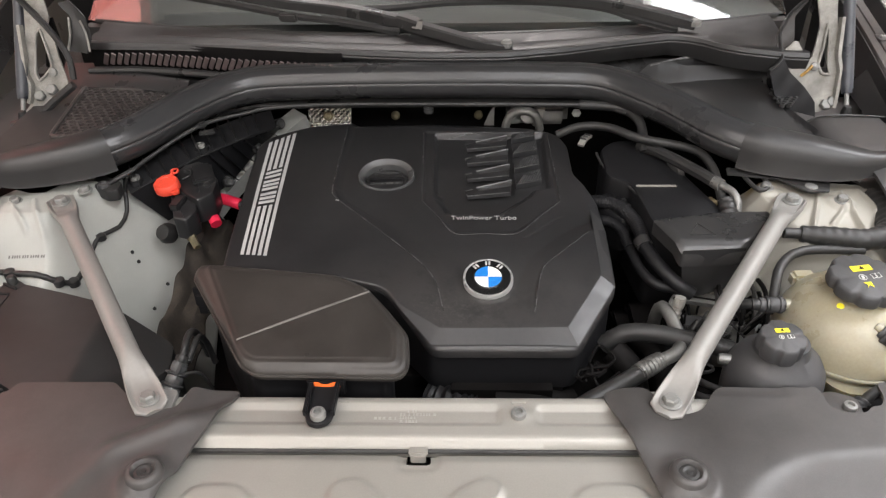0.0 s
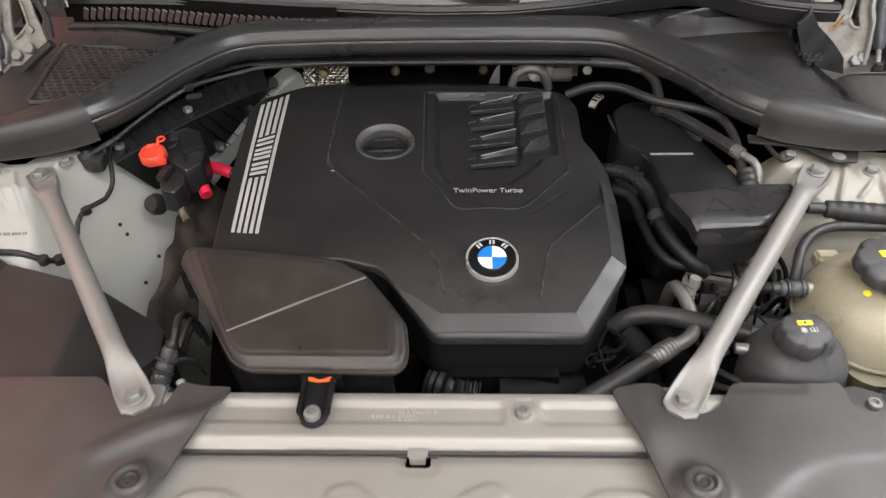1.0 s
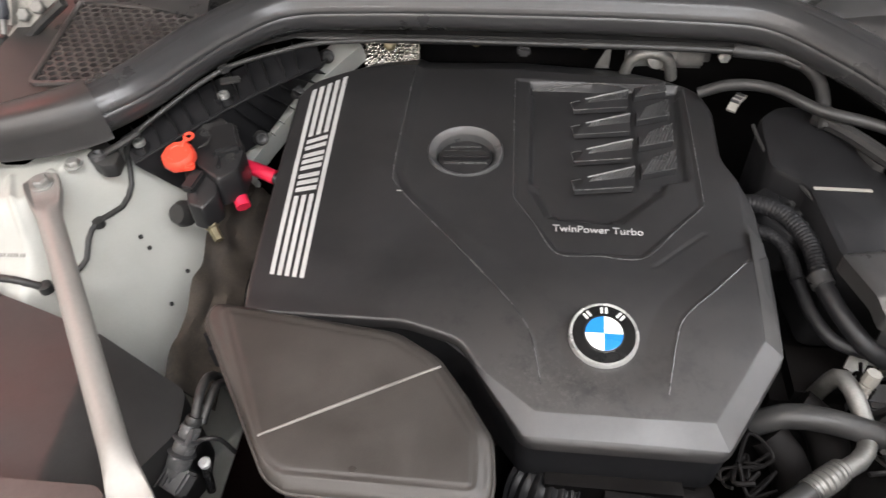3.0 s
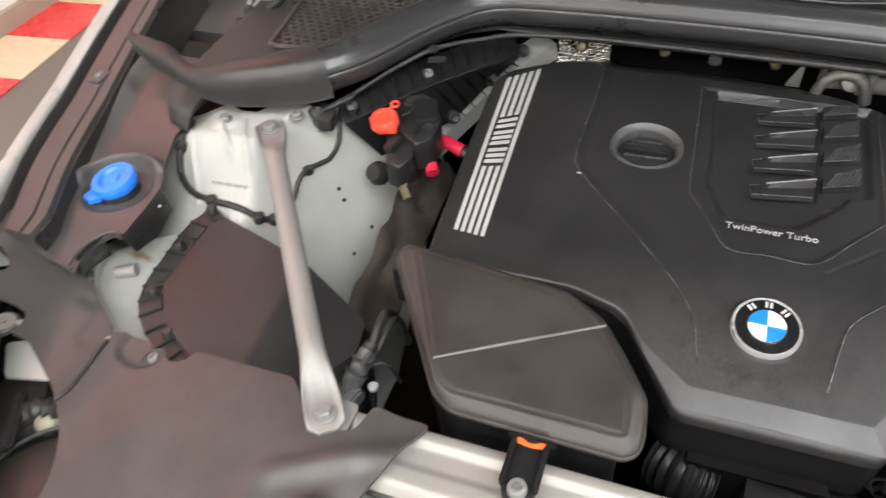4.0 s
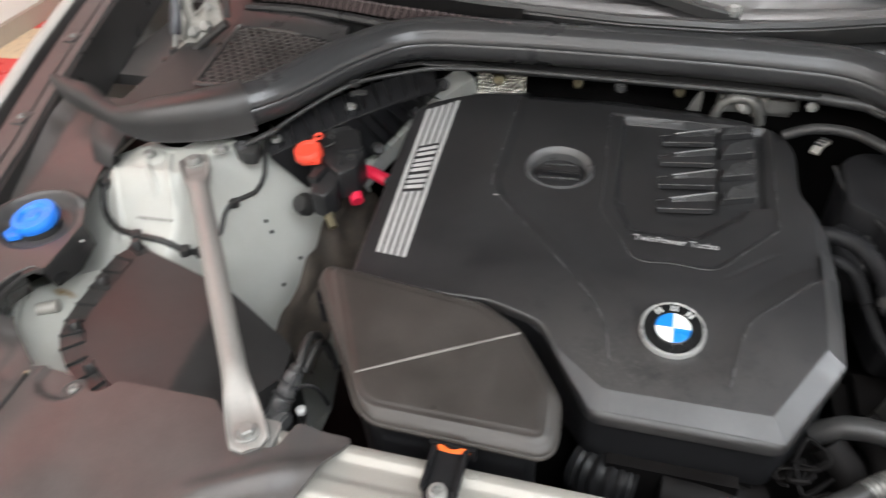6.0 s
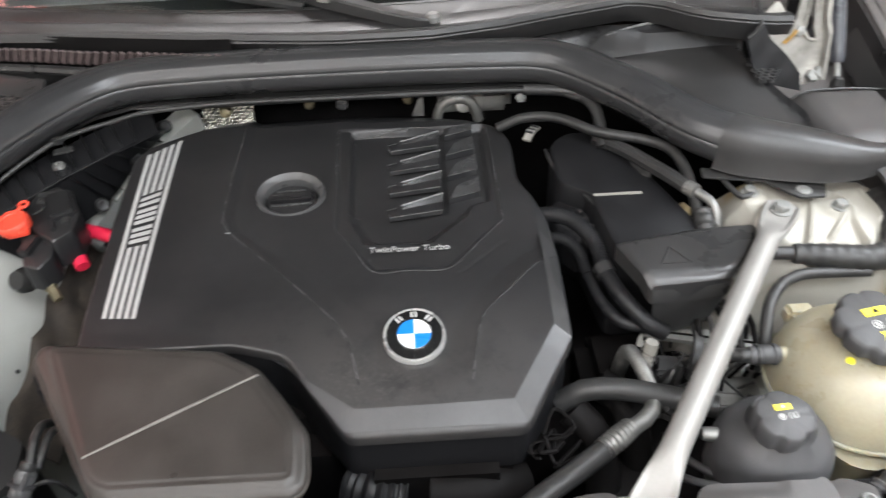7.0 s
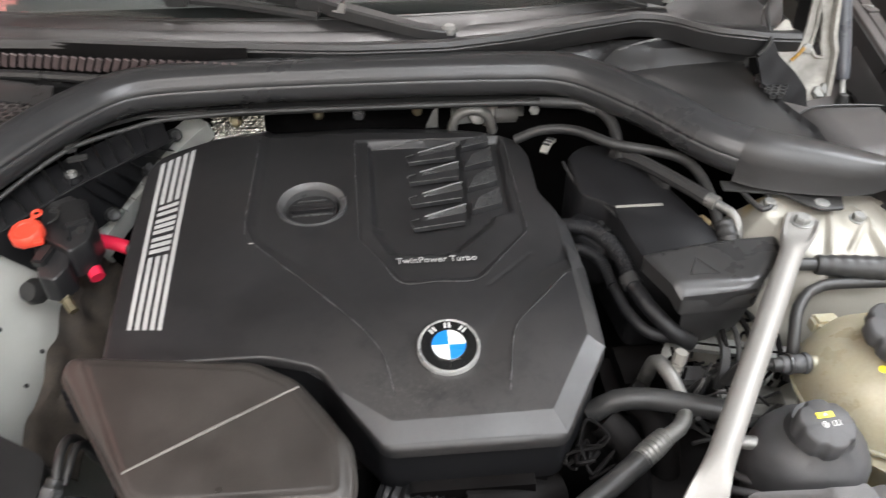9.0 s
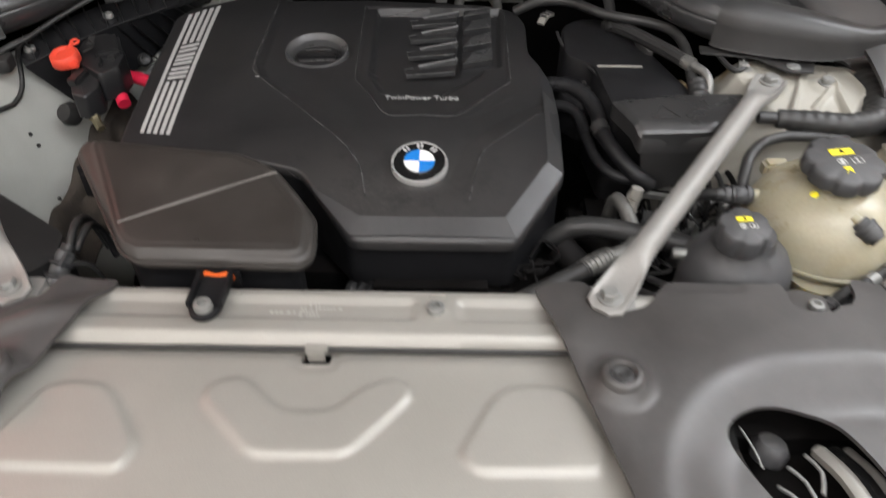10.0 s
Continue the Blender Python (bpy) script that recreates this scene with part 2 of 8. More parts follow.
def relief(outline, height, cell, depth, holes=()):
    """A moulded sheet over an outline: top surface height(x, y), an edge all round and an underside, depth thick."""
    xs, ys = [p[0] for p in outline], [p[1] for p in outline]
    gx = np.arange(min(xs) - cell * 1.3, max(xs) + cell * 2.3, cell)
    gy = np.arange(min(ys) - cell * 1.3, max(ys) + cell * 2.3, cell)
    X, Y = np.meshgrid(gx, gy)
    D, NX, NY = distance(outline, X, Y)
    for h in holes:
        d, hx, hy = distance(h, X, Y)
        use = -d > D
        D, NX, NY = np.where(use, -d, D), np.where(use, hx, NX), np.where(use, hy, NY)
    near = np.abs(D) < cell * 0.35
    out = (D > 0) | near
    keep_in = (D < 0) & ~near
    X, Y = np.where(out, NX, X), np.where(out, NY, Y)
    Z = height(X, Y)
    w = X.shape[1]
    ok = keep_in[:-1, :-1] | keep_in[1:, :-1] | keep_in[:-1, 1:] | keep_in[1:, 1:]
    jj, ii = np.nonzero(ok)
    quads = np.stack([jj * w + ii, jj * w + ii + 1, (jj + 1) * w + ii + 1, (jj + 1) * w + ii], 1)
    used = np.unique(quads)
    remap = np.full(X.size, -1)
    remap[used] = np.arange(len(used))
    top = np.stack([X.ravel()[used], Y.ravel()[used], Z.ravel()[used]], 1)
    quads = remap[quads]
    n = len(used)
    low = top.copy()
    low[:, 2] -= depth(low[:, 0], low[:, 1]) if callable(depth) else depth
    verts = np.concatenate([top, low]).tolist()
    count = {}
    ql = quads.tolist()
    for q in ql:
        for a, b in zip(q, q[1:] + q[:1]):
            count[(a, b)] = 1
    faces = [tuple(q) for q in ql] + [(q[3] + n, q[2] + n, q[1] + n, q[0] + n) for q in ql]
    faces += [(b, a, a + n, b + n) for a, b in count if (b, a) not in count]
    return verts, faces


def relief_part(name, outline, height, cell, depth, mat, parent=None, label="", holes=(), smooth=50):
    verts, faces = relief(outline, height, cell, depth, holes)
    me = bpy.data.meshes.new(name)
    me.from_pydata(verts, [], faces)
    bm = bmesh.new()
    bm.from_mesh(me)
    bmesh.ops.dissolve_degenerate(bm, dist=1e-5, edges=bm.edges)
    bm.to_mesh(me)
    bm.free()
    me.materials.append(mat)
    me.shade_smooth()
    me.set_sharp_from_angle(angle=radians(smooth))
    return part(name, me, mat, parent, label)


def flat(z):
    return lambda X, Y: np.full(np.shape(X), float(z))


def smooth_path(points, step=0.012):
    """Catmull-Rom through the points, at even steps; each point may carry further values (radius)."""
    p = np.array(points, float)
    p = np.vstack([2 * p[0] - p[1], p, 2 * p[-1] - p[-2]])
    out = []
    for i in range(1, len(p) - 2):
        a, b, c, d = p[i - 1:i + 3]
        n = max(2, int(np.linalg.norm(c[:3] - b[:3]) / step))
        for t in np.arange(n) / n:
            out.append(0.5 * (2 * b + (c - a) * t + (2 * a - 5 * b + 4 * c - d) * t ** 2 + (3 * b - a - 3 * c + d) * t ** 3))
    out.append(p[-2])
    return np.array(out)


def sweep(points, radius, sides=14, step=0.012, profile=None, ripple=0.0, pitch=0.006, raw=False, closed_ends=True):
    """A tube along a path. radius: a number, or None when points carry it as fourth value. profile: (u, v) points in units of radius."""
    path = np.array(points, float) if raw else smooth_path(points, min(step, pitch / 4) if ripple else step)
    pos = path[:, :3]
    rad = path[:, 3] if path.shape[1] > 3 else np.full(len(path), radius)
    if ripple:
        s = np.concatenate([[0], np.cumsum(np.linalg.norm(np.diff(pos, axis=0), axis=1))])
        rad = rad + ripple * np.sin(2 * np.pi * s / pitch)
    prof = profile or [(math.cos(2 * math.pi * i / sides), math.sin(2 * math.pi * i / sides)) for i in range(sides)]
    k = len(prof)
    verts, faces = [], []
    side = None
    for i, c in enumerate(pos):
        d = pos[min(i + 1, len(pos) - 1)] - pos[max(i - 1, 0)]
        d = d / (np.linalg.norm(d) + 1e-12)
        if side is None:
            ref = np.array([0, 0, 1.0]) if abs(d[2]) < 0.9 else np.array([0, 1.0, 0])
            side = np.cross(d, ref)
        else:
            side = side - d * np.dot(side, d)
        side = side / np.linalg.norm(side)
        up = np.cross(side, d)
        for u, v in prof:
            verts.append(tuple(c + rad[i] * (u * side + v * up)))
    for i in range(len(pos) - 1):
        for j in range(k):
            a, b = i * k + j, i * k + (j + 1) % k
            faces.append((a, b, b + k, a + k))
    if closed_ends:
        faces += [tuple(range(k))[::-1], tuple(range((len(pos) - 1) * k, len(pos) * k))]
    return verts, faces


def lathe(profile, sides=32, phase=0.0, squash=None):
    """Turn (radius, height) points round the z axis. squash(angle) scales the radius."""
    verts, faces = [], []
    k = len(profile)
    for i in range(sides):
        a = 2 * math.pi * i / sides + phase
        f = squash(a) if squash else 1.0
        for r, z in profile:
            verts.append((r * f * math.cos(a), r * f * math.sin(a), z))
    for i in range(sides):
        j = (i + 1) % sides
        for q in range(k - 1):
            faces.append((i * k + q, j * k + q, j * k + q + 1, i * k + q + 1))
    faces += [tuple(i * k for i in range(sides))[::-1], tuple(i * k + k - 1 for i in range(sides))]
    return verts, faces


def prism(poly, z0, z1, edge=0.0):
    """An upright block over a polygon, its top edge taken off by edge. z0, z1: numbers or functions of x, y."""
    lo = (lambda x, y: z0) if not callable(z0) else z0
    hi = (lambda x, y: z1) if not callable(z1) else z1
    n = len(poly)
    cx, cy = sum(p[0] for p in poly) / n, sum(p[1] for p in poly) / n
    area = sum(poly[i - 1][0] * poly[i][1] - poly[i][0] * poly[i - 1][1] for i in range(n))
    if area < 0:
        poly = poly[::-1]
    rings = [[(x, y, lo(x, y)) for x, y in poly]]
    if edge:
        inner = []
        for i in range(n):
            a, p, b = Vector(poly[i - 1]), Vector(poly[i]), Vector(poly[(i + 1) % n])
            u, v = (p - a).normalized(), (b - p).normalized()
            w = Vector((-u.y - v.y, u.x + v.x))
            w = w / max(0.4, w.length) if w.length > 1e-6 else Vector((0, 0))
            inner.append((p.x + w.x * edge, p.y + w.y * edge))
        rings.append([(x, y, hi(x, y) - edge) for x, y in poly])
        rings.append([(x, y, hi(x, y) - 0.3 * edge) for x, y in [((0.7 * a + 0.3 * c), (0.7 * b + 0.3 * d)) for (a, b), (c, d) in zip(poly, inner)]])
        rings.append([(x, y, hi(x, y)) for x, y in inner])
    else:
        rings.append([(x, y, hi(x, y)) for x, y in poly])
    verts = [v for r in rings for v in r]
    faces = [tuple(range(n))[::-1], tuple(range((len(rings) - 1) * n, len(rings) * n))]
    for q in range(len(rings) - 1):
        for i in range(n):
            j = (i + 1) % n
            faces.append((q * n + i, q * n + j, q * n + n + j, q * n + n + i))
    return verts, faces


def box(sx, sy, sz, edge=0.0, centre=(0, 0, 0), turn=(0, 0, 0)):
    bm = bmesh.new()
    bmesh.ops.create_cube(bm, size=1.0, matrix=Matrix.Diagonal((sx, sy, sz, 1)))
    if edge:
        bmesh.ops.bevel(bm, geom=bm.edges[:] , offset=edge, segments=2, affect="EDGES")
    m = pose(*centre, *turn)
    v = [tuple(m @ p.co) for p in bm.verts]
    f = [tuple(q.index for q in face.verts) for face in bm.faces]
    bm.free()
    return v, f


def towards(centre, direction):
    """A pose whose z axis points along direction."""
    return Matrix.Translation(centre) @ Vector(direction).to_track_quat("Z", "Y").to_matrix().to_4x4()


HEX_HEAD = as_mesh("hex_head", *lathe([(0.0001, 0), (0.0098, 0), (0.0098, 0.006), (0.0082, 0.008), (0.0001, 0.008)], 6), STEEL, 25)
WASHER = as_mesh("washer", *lathe([(0.0001, 0), (0.0135, 0), (0.0135, 0.0016), (0.0125, 0.0022), (0.0001, 0.0022)], 24), STEEL, 25)
SOCKET = as_mesh("socket_head", *lathe([(0.0001, 0), (0.0075, 0), (0.0078, 0.003), (0.007, 0.006), (0.0045, 0.0068), (0.004, 0.0068), (0.0035, 0.003), (0.0001, 0.003)], 18), STEEL, 25)


def bolt(parent, x, y, z, size=1.0, tilt=(0, 0), washer=True, turn=0.0, name="bolt"):
    """A hexagon bolt with its washer, as a part of parent."""
    m = pose(x, y, z, tilt[0], tilt[1], turn) @ Matrix.Diagonal((size, size, size, 1))
    b = part(name, HEX_HEAD, STEEL, parent, "zinc-plated hexagon bolt", at=m @ Matrix.Translation((0, 0, 0.002)))
    if washer:
        part("washer", WASHER, STEEL, parent, at=m)
    return b


def screw(parent, x, y, z, size=1.0, tilt=(0, 0), name="screw"):
    return part(name, SOCKET, STEEL, parent, "round-headed steel screw", at=pose(x, y, z, *tilt) @ Matrix.Diagonal((size, size, size, 1)))

# ---------------------------------------------------------------- hall
def slab(name, sx, sy, sz, centre, mat, label, category):
    return whole(name, box(sx, sy, sz, 0.0, centre), mat, label, category, kind="structure")


slab("floor", 7.6, 11.0, 0.2, (0.15, 1.5, -0.1), CONCRETE, "grey painted workshop floor, worn and smooth", "floor")
wall_left = slab("wall_left", 0.2, 11.0, 3.4, (-3.14, 1.5, 1.7), PLASTER, "white painted workshop wall with a taupe skirting", "wall")
slab("wall_right", 0.2, 11.0, 3.4, (4.0, 1.5, 1.7), PLASTER, "white painted workshop wall", "wall")
slab("wall_back", 7.0, 0.2, 3.4, (0.43, 7.0, 1.7), PLASTER, "white painted workshop wall behind the car", "wall")
slab("wall_front", 7.0, 0.2, 3.4, (0.43, -4.0, 1.7), PLASTER, "white painted workshop wall", "wall")
slab("ceiling", 7.6, 11.0, 0.2, (0.15, 1.5, 3.45), PLASTER, "plain white workshop ceiling", "ceiling")
slab("baseboard", 0.03, 10.7, 0.09, (-3.022, 1.5, 0.046), SKIRTING, "taupe skirting along the white wall", "baseboard")
for x, y, _, tone in LAMPS:
    lx, ly = LAMP_SIZE[tone == RED]
    lamp = thing("ceiling_light", (x, y, CEILING_Z), "long ceiling light with a red diffuser" if tone == RED else "white ceiling light with a bright diffuser", "ceiling light", "ceiling lights")
    part("housing", box(lx + 0.06, ly + 0.06, 0.06, 0.008, (x, y, CEILING_Z + 0.02)), PLASTER, lamp)
    part("diffuser", box(lx, ly, 0.02, 0.004, (x, y, CEILING_Z - 0.02)), LAMP_RED if tone == RED else LAMP_FACE, lamp, "glowing red diffuser" if tone == RED else "bright white diffuser")

# chequered tile borders, each tile laid by itself
def tile_border(name, origin, turn, size, columns, rows, odd):
    ob = thing(name, (*origin, 0), "border of red and cream chequered floor tiles", "tiled border", kind="structure")
    red = as_mesh("tile", *box(size - 0.003, size - 0.003, 0.006, 0.001), TILE_RED)
    cream = as_mesh("tile", *box(size - 0.003, size - 0.003, 0.006, 0.001), TILE_CREAM)
    m = pose(origin[0], origin[1], 0.003, 0, 0, turn)
    for i in range(columns):
        for j in rows:
            part("tile", red if (i + j + odd) % 2 else cream, TILE_RED, ob, at=m @ Matrix.Translation(((i + 0.5) * size, (j + 0.5) * size, 0)))
    return ob


tile_border("tile_border_left", (-2.976, 2.138), 5.5, 0.338, 1, range(-9, 9), 0)
tile_border("tile_border_right", (1.852, 3.35), -4.5, 0.366, 3, range(-9, 6), 1)
sign = thing("wall_mark", (-3.03, 2.05, 0.10), "small red fixing low on the white wall", "wall fitting")
part("body", sweep([(-3.038, 2.00, 0.125, 0.008), (-3.038, 2.03, 0.135, 0.020), (-3.038, 2.07, 0.135, 0.020), (-3.038, 2.11, 0.15, 0.006)], None, 10), material("faded_red_paint", (0.35, 0.06, 0.05), 0.7), sign)

# ---------------------------------------------------------------- body shell
# Sides go by sign: -1 is the side with the washer filler, 1 the side with the coolant tank.
FENDER = {-1: [(-0.54, 0.22), (-0.66, 0.46), (-0.712, 0.585), (-0.770, 0.729), (-0.836, 0.905), (-0.918, 1.183), (-0.99, 1.50), (-1.03, 1.80), (-1.05, 2.4)],
          1: [(0.52, 0.22), (0.64, 0.46), (0.69, 0.585), (0.742, 0.729), (0.80, 0.93), (0.857, 1.207), (0.905, 1.50), (0.94, 1.80), (0.96, 2.4)]}


@functools.lru_cache(maxsize=None)
def fair_line(line):
    pts = smooth_path([(x, y, 0.0) for x, y in line], 0.02)
    return pts[:, 0], pts[:, 1]


def along(line, y):
    xs, ys = fair_line(tuple(line))
    return float(np.interp(y, ys, xs))


def strip(line, z, profile, step=0.03, width=lambda y: 1.0):
    """A rolled sheet along a plan line: profile points are (outwards, up) from the line."""
    ys = np.arange(line[0][1], line[-1][1] + 1e-6, step)
    side = 1 if line[0][0] > 0 else -1
    verts, faces, k = [], [], len(profile)
    for y in ys:
        x = along(line, y)
        for o, u in profile:
            verts.append((x + side * o * width(y), y, z(y) + u))
    for i in range(len(ys) - 1):
        for j in range(k - 1):
            faces.append((i * k + j, i * k + j + 1, i * k + k + j + 1, i * k + k + j))
    faces += [tuple(range(k - 1)), tuple((len(ys) - 1) * k + j for j in range(k - 1))[::-1]]
    return verts, faces


def fender_z(y):
    return 1.0 + 0.10 * max(0.0, y - 0.9) - 0.16 * max(0.0, 0.62 - y)


def gutter_width(y):
    return 0.5 + 0.5 * float(ss(0.60, 0.70, y))


def gutter_z(s):
    """The left gutter dips to the trim at its front end."""
    return lambda y: fender_z(y) - (0.012 * (1 - float(ss(0.665, 0.78, y))) if s < 0 else 0.0)


for s in (-1, 1):
    line = FENDER[s]
    deep = 0.046 if s > 0 else 0.026
    fender = thing("fender", (s * 0.8, 0.8, 0.35), "white gloss painted car fender with a dark bonnet gutter", "fender", "car fenders")
    part("skin", strip(line, fender_z, [(0.055, -0.62), (0.066, -0.35), (0.052, -0.12), (0.032, -0.034), (0.022, -0.012), (0.012, -0.003), (0.003, 0.0), (-0.001, 0.0), (-0.006, -0.001), (-0.009, -0.004), (-0.0095, -0.012), (-0.0095, -0.02),
                                        (-0.007, -0.02), (0.03, -0.14), (0.052, -0.62), (0.055, -0.62)]), BODY, fender, "white gloss paint")
    start, lane = (0.665, 0.0165) if s < 0 else (0.42, 0.0300)
    inner = [(along(line, start), start)] + [p for p in line if p[1] > start]
    part("gutter", strip(inner, gutter_z(s), [(-0.0100, -0.006), (-0.0125, -deep), (-lane, -deep - 0.001), (-lane - 0.0025, -0.017), (-lane - 0.005, -0.0140), (-0.0500, -0.0148), (-0.0515, -0.0175), (-0.0535, -0.0175), (-0.0550, -0.0148), (-0.0690, -0.0140), (-0.0715, -0.018), (-0.0715, -0.050),
                                           (-0.0125, -0.056), (-0.0100, -0.006)], width=gutter_width), TRIM, fender, "dark coated bonnet gutter")
    part("gutter_wall", strip(inner, gutter_z(s), [(-0.0718, -0.020), (-0.074, -0.020), (-0.084, -0.10), (-0.081, -0.10), (-0.0718, -0.03), (-0.0718, -0.020)], width=gutter_width), PANEL, fender, "upright wall of the gutter, darker than its strip")
    for y in ((0.94, 1.135, 1.40) if s > 0 else (0.95, 1.16)):
        x = along(line, y) - s * 0.044
        part("screw_pad", prism(rounded([(x - 0.010, y - 0.016), (x + 0.010, y - 0.016), (x + 0.010, y + 0.016), (x - 0.010, y + 0.016)], 0.006), fender_z(y) - 0.02, fender_z(y) - 0.0125, 0.0015), TRIM, fender)
        screw(fender, x, y, fender_z(y) - 0.0132, 0.66)

# the open bonnet above, which shades the back of the bay
bonnet = thing("bonnet", (0, 1.43, 1.12), "open white car bonnet with a dark insulated underside", "bonnet")
for nm, mt, off, inset in (("skin", BODY, 0.018, 0.0), ("insulation", INSULATION, 0.0, 0.02)):
    grid = []
    for i in range(13):
        t = i / 12
        grid.append([(x * (0.78 - 0.10 * t - inset), 1.345 - 0.77 * t + 0.7 * off, 1.165 + 0.80 * t + 0.7 * off + 0.03 * (1 - x * x)) for x in [-1 + j / 8 for j in range(17)]])
    k = 17
    v = [p for r in grid for p in r]
    f = [(i * k + j, i * k + j + 1, i * k + k + j + 1, i * k + k + j) for i in range(12) for j in range(k - 1)]
    n = len(v)
    rim = {}
    for q in f:
        for a, b in zip(q, q[1:] + q[:1]):
            rim[(a, b)] = 1
    f2 = f + [tuple(i + n for i in q[::-1]) for q in f] + [(b, a, a + n, b + n) for a, b in rim if (b, a) not in rim]
    part(nm, (v + [(x, y + 0.010, z + 0.007) for x, y, z in v], f2), mt, bonnet)

# closed bay: undertray, bulkhead, radiator back, inner wings; near-black DEEP stands for deep shade
slab("undertray", 1.5, 1.1, 0.03, (0, 0.85, 0.46), DEEP, "undertray below the engine, near-black in place of shade", "undertray")
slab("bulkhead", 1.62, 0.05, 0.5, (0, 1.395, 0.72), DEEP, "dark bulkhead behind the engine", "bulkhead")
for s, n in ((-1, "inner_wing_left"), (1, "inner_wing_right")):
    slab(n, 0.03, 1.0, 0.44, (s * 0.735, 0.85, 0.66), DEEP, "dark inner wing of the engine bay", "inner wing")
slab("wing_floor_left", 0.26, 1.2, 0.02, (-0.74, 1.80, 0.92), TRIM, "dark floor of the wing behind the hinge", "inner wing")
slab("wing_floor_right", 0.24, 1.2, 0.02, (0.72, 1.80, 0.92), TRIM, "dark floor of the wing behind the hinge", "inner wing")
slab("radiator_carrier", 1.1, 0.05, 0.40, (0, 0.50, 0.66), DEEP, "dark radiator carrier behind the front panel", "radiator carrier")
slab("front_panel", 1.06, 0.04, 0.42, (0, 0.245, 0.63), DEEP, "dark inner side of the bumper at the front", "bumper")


# painted strut towers and the sheet round them
def tower_left_height(X, Y):
    ax = np.abs(X)
    z = 0.964 - 0.078 * lin(0.905, 0.79, Y) - 0.022 * ss(0.61, 0.69, ax) - 0.018 * ss(0.99, 1.04, Y)
    z = z - 0.022 * ss(0.90, 0.85, Y) * ss(0.76, 0.81, Y) - 0.03 * ss(0.79, 0.72, Y)
    for bx, by in ((0.596, 0.930), (0.506, 0.962), (0.525, 0.927)):
        z = z + (0.004 if bx != 0.525 else -0.004) * ss(0.022, 0.012, np.hypot(ax - bx, Y - by))
    for x0, y0, x1, y1 in ((0.640, 0.908, 0.606, 0.842), (0.601, 0.925, 0.566, 0.887), (0.573, 0.940, 0.539, 0.880), (0.531, 0.952, 0.485, 0.924), (0.500, 0.940, 0.462, 0.890)):
        ex, ey = x1 - x0, y1 - y0
        t = np.clip(((ax - x0) * ex + (Y - y0) * ey) / (ex * ex + ey * ey), 0, 1)
        z = z + 0.008 * ss(0.0058, 0.0, np.hypot(ax - x0 - t * ex, Y - y0 - t * ey)) * (0.45 + 0.55 * t)
    # shallow pressed field in front, and rumpled sealant along the inner edge
    z = z - 0.003 * ss(0.055, 0.045, np.hypot((ax - 0.545) * 0.7, Y - 0.845)) * ss(0.482, 0.50, ax)
    # steep wall towards the engine, rounded into the dome
    wall = np.maximum(0.862 - 2.0 * (X + 0.465) + 0.9 * (Y - 0.955), 0.58)
    h = np.clip(0.5 + 0.5 * (wall - z) / 0.016, 0, 1)
    z = wall * (1 - h) + z * h - 0.016 * h * (1 - h)
    return z + 0.0012 * np.sin(Y * 130) * np.exp(-((ax - 0.47) / 0.018) ** 2)


TOWER_L = [(-0.725, 0.60), (-0.70, 0.95), (-0.642, 0.955), (-0.617, 0.970), (-0.590, 0.960), (-0.567, 0.962), (-0.554, 0.985), (-0.540, 1.006), (-0.512, 1.000), (-0.486, 0.988), (-0.482, 1.025), (-0.458, 1.080), (-0.42, 1.125), (-0.365, 1.12), (-0.365, 0.60)]
TOWER_R = [(0.490, 0.60), (0.490, 0.80), (0.400, 0.868), (0.375, 0.93), (0.375, 1.0), (0.47, 1.02), (0.70, 1.02), (0.70, 0.60)]
tower_left = thing("strut_tower", (-0.56, 0.9, 0.5), "white painted strut tower, dusty, with bolts and gussets", "strut tower", "strut towers")
relief_part("shell", TOWER_L, tower_left_height, 0.0023, 0.004, WHITE, tower_left)
tower_right = thing("strut_tower", (0.56, 0.9, 0.5), "cream-white painted strut tower behind the coolant tank", "strut tower", "strut towers")


PLATFORM_R = [(0.500, 0.985), (0.535, 1.005), (0.600, 0.985), (0.650, 0.978), (0.650, 0.930), (0.612, 0.872), (0.534, 0.870), (0.505, 0.905), (0.492, 0.950)]


def tower_right_height(X, Y):
    d, _, _ = distance(PLATFORM_R, X, Y)
    z = 0.963 - 0.075 * lin(0.0, 0.055, d) - 0.012 * ss(0.93, 0.87, Y)
    z = z - 0.09 * lin(0.47, 0.385, X) - 0.10 * ss(0.862, 0.835, Y) * ss(0.66, 0.60, X)
    for bx, by in ((0.597, 0.928), (0.503, 0.965), (0.525, 0.927)):
        z = z + (0.004 if bx != 0.525 else -0.003) * ss(0.022, 0.012, np.hypot(X - bx, Y - by))
    # sharp gussets pressed in the sheet
    for x0, y0, x1, y1, h in ((0.575, 0.954, 0.542, 0.880, 0.008), (0.606, 0.957, 0.607, 0.862, 0.009), (0.603, 0.922, 0.572, 0.887, 0.006), (0.638, 0.965, 0.640, 0.900, 0.005), (0.512, 0.940, 0.480, 0.900, 0.005)):
        ex, ey = x1 - x0, y1 - y0
        t = np.clip(((X - x0) * ex + (Y - y0) * ey) / (ex * ex + ey * ey), 0, 1)
        z = z + 1.15 * h * ss(0.0052, 0.0, np.hypot(X - x0 - t * ex, Y - y0 - t * ey)) * (0.4 + 0.6 * t)
    return z


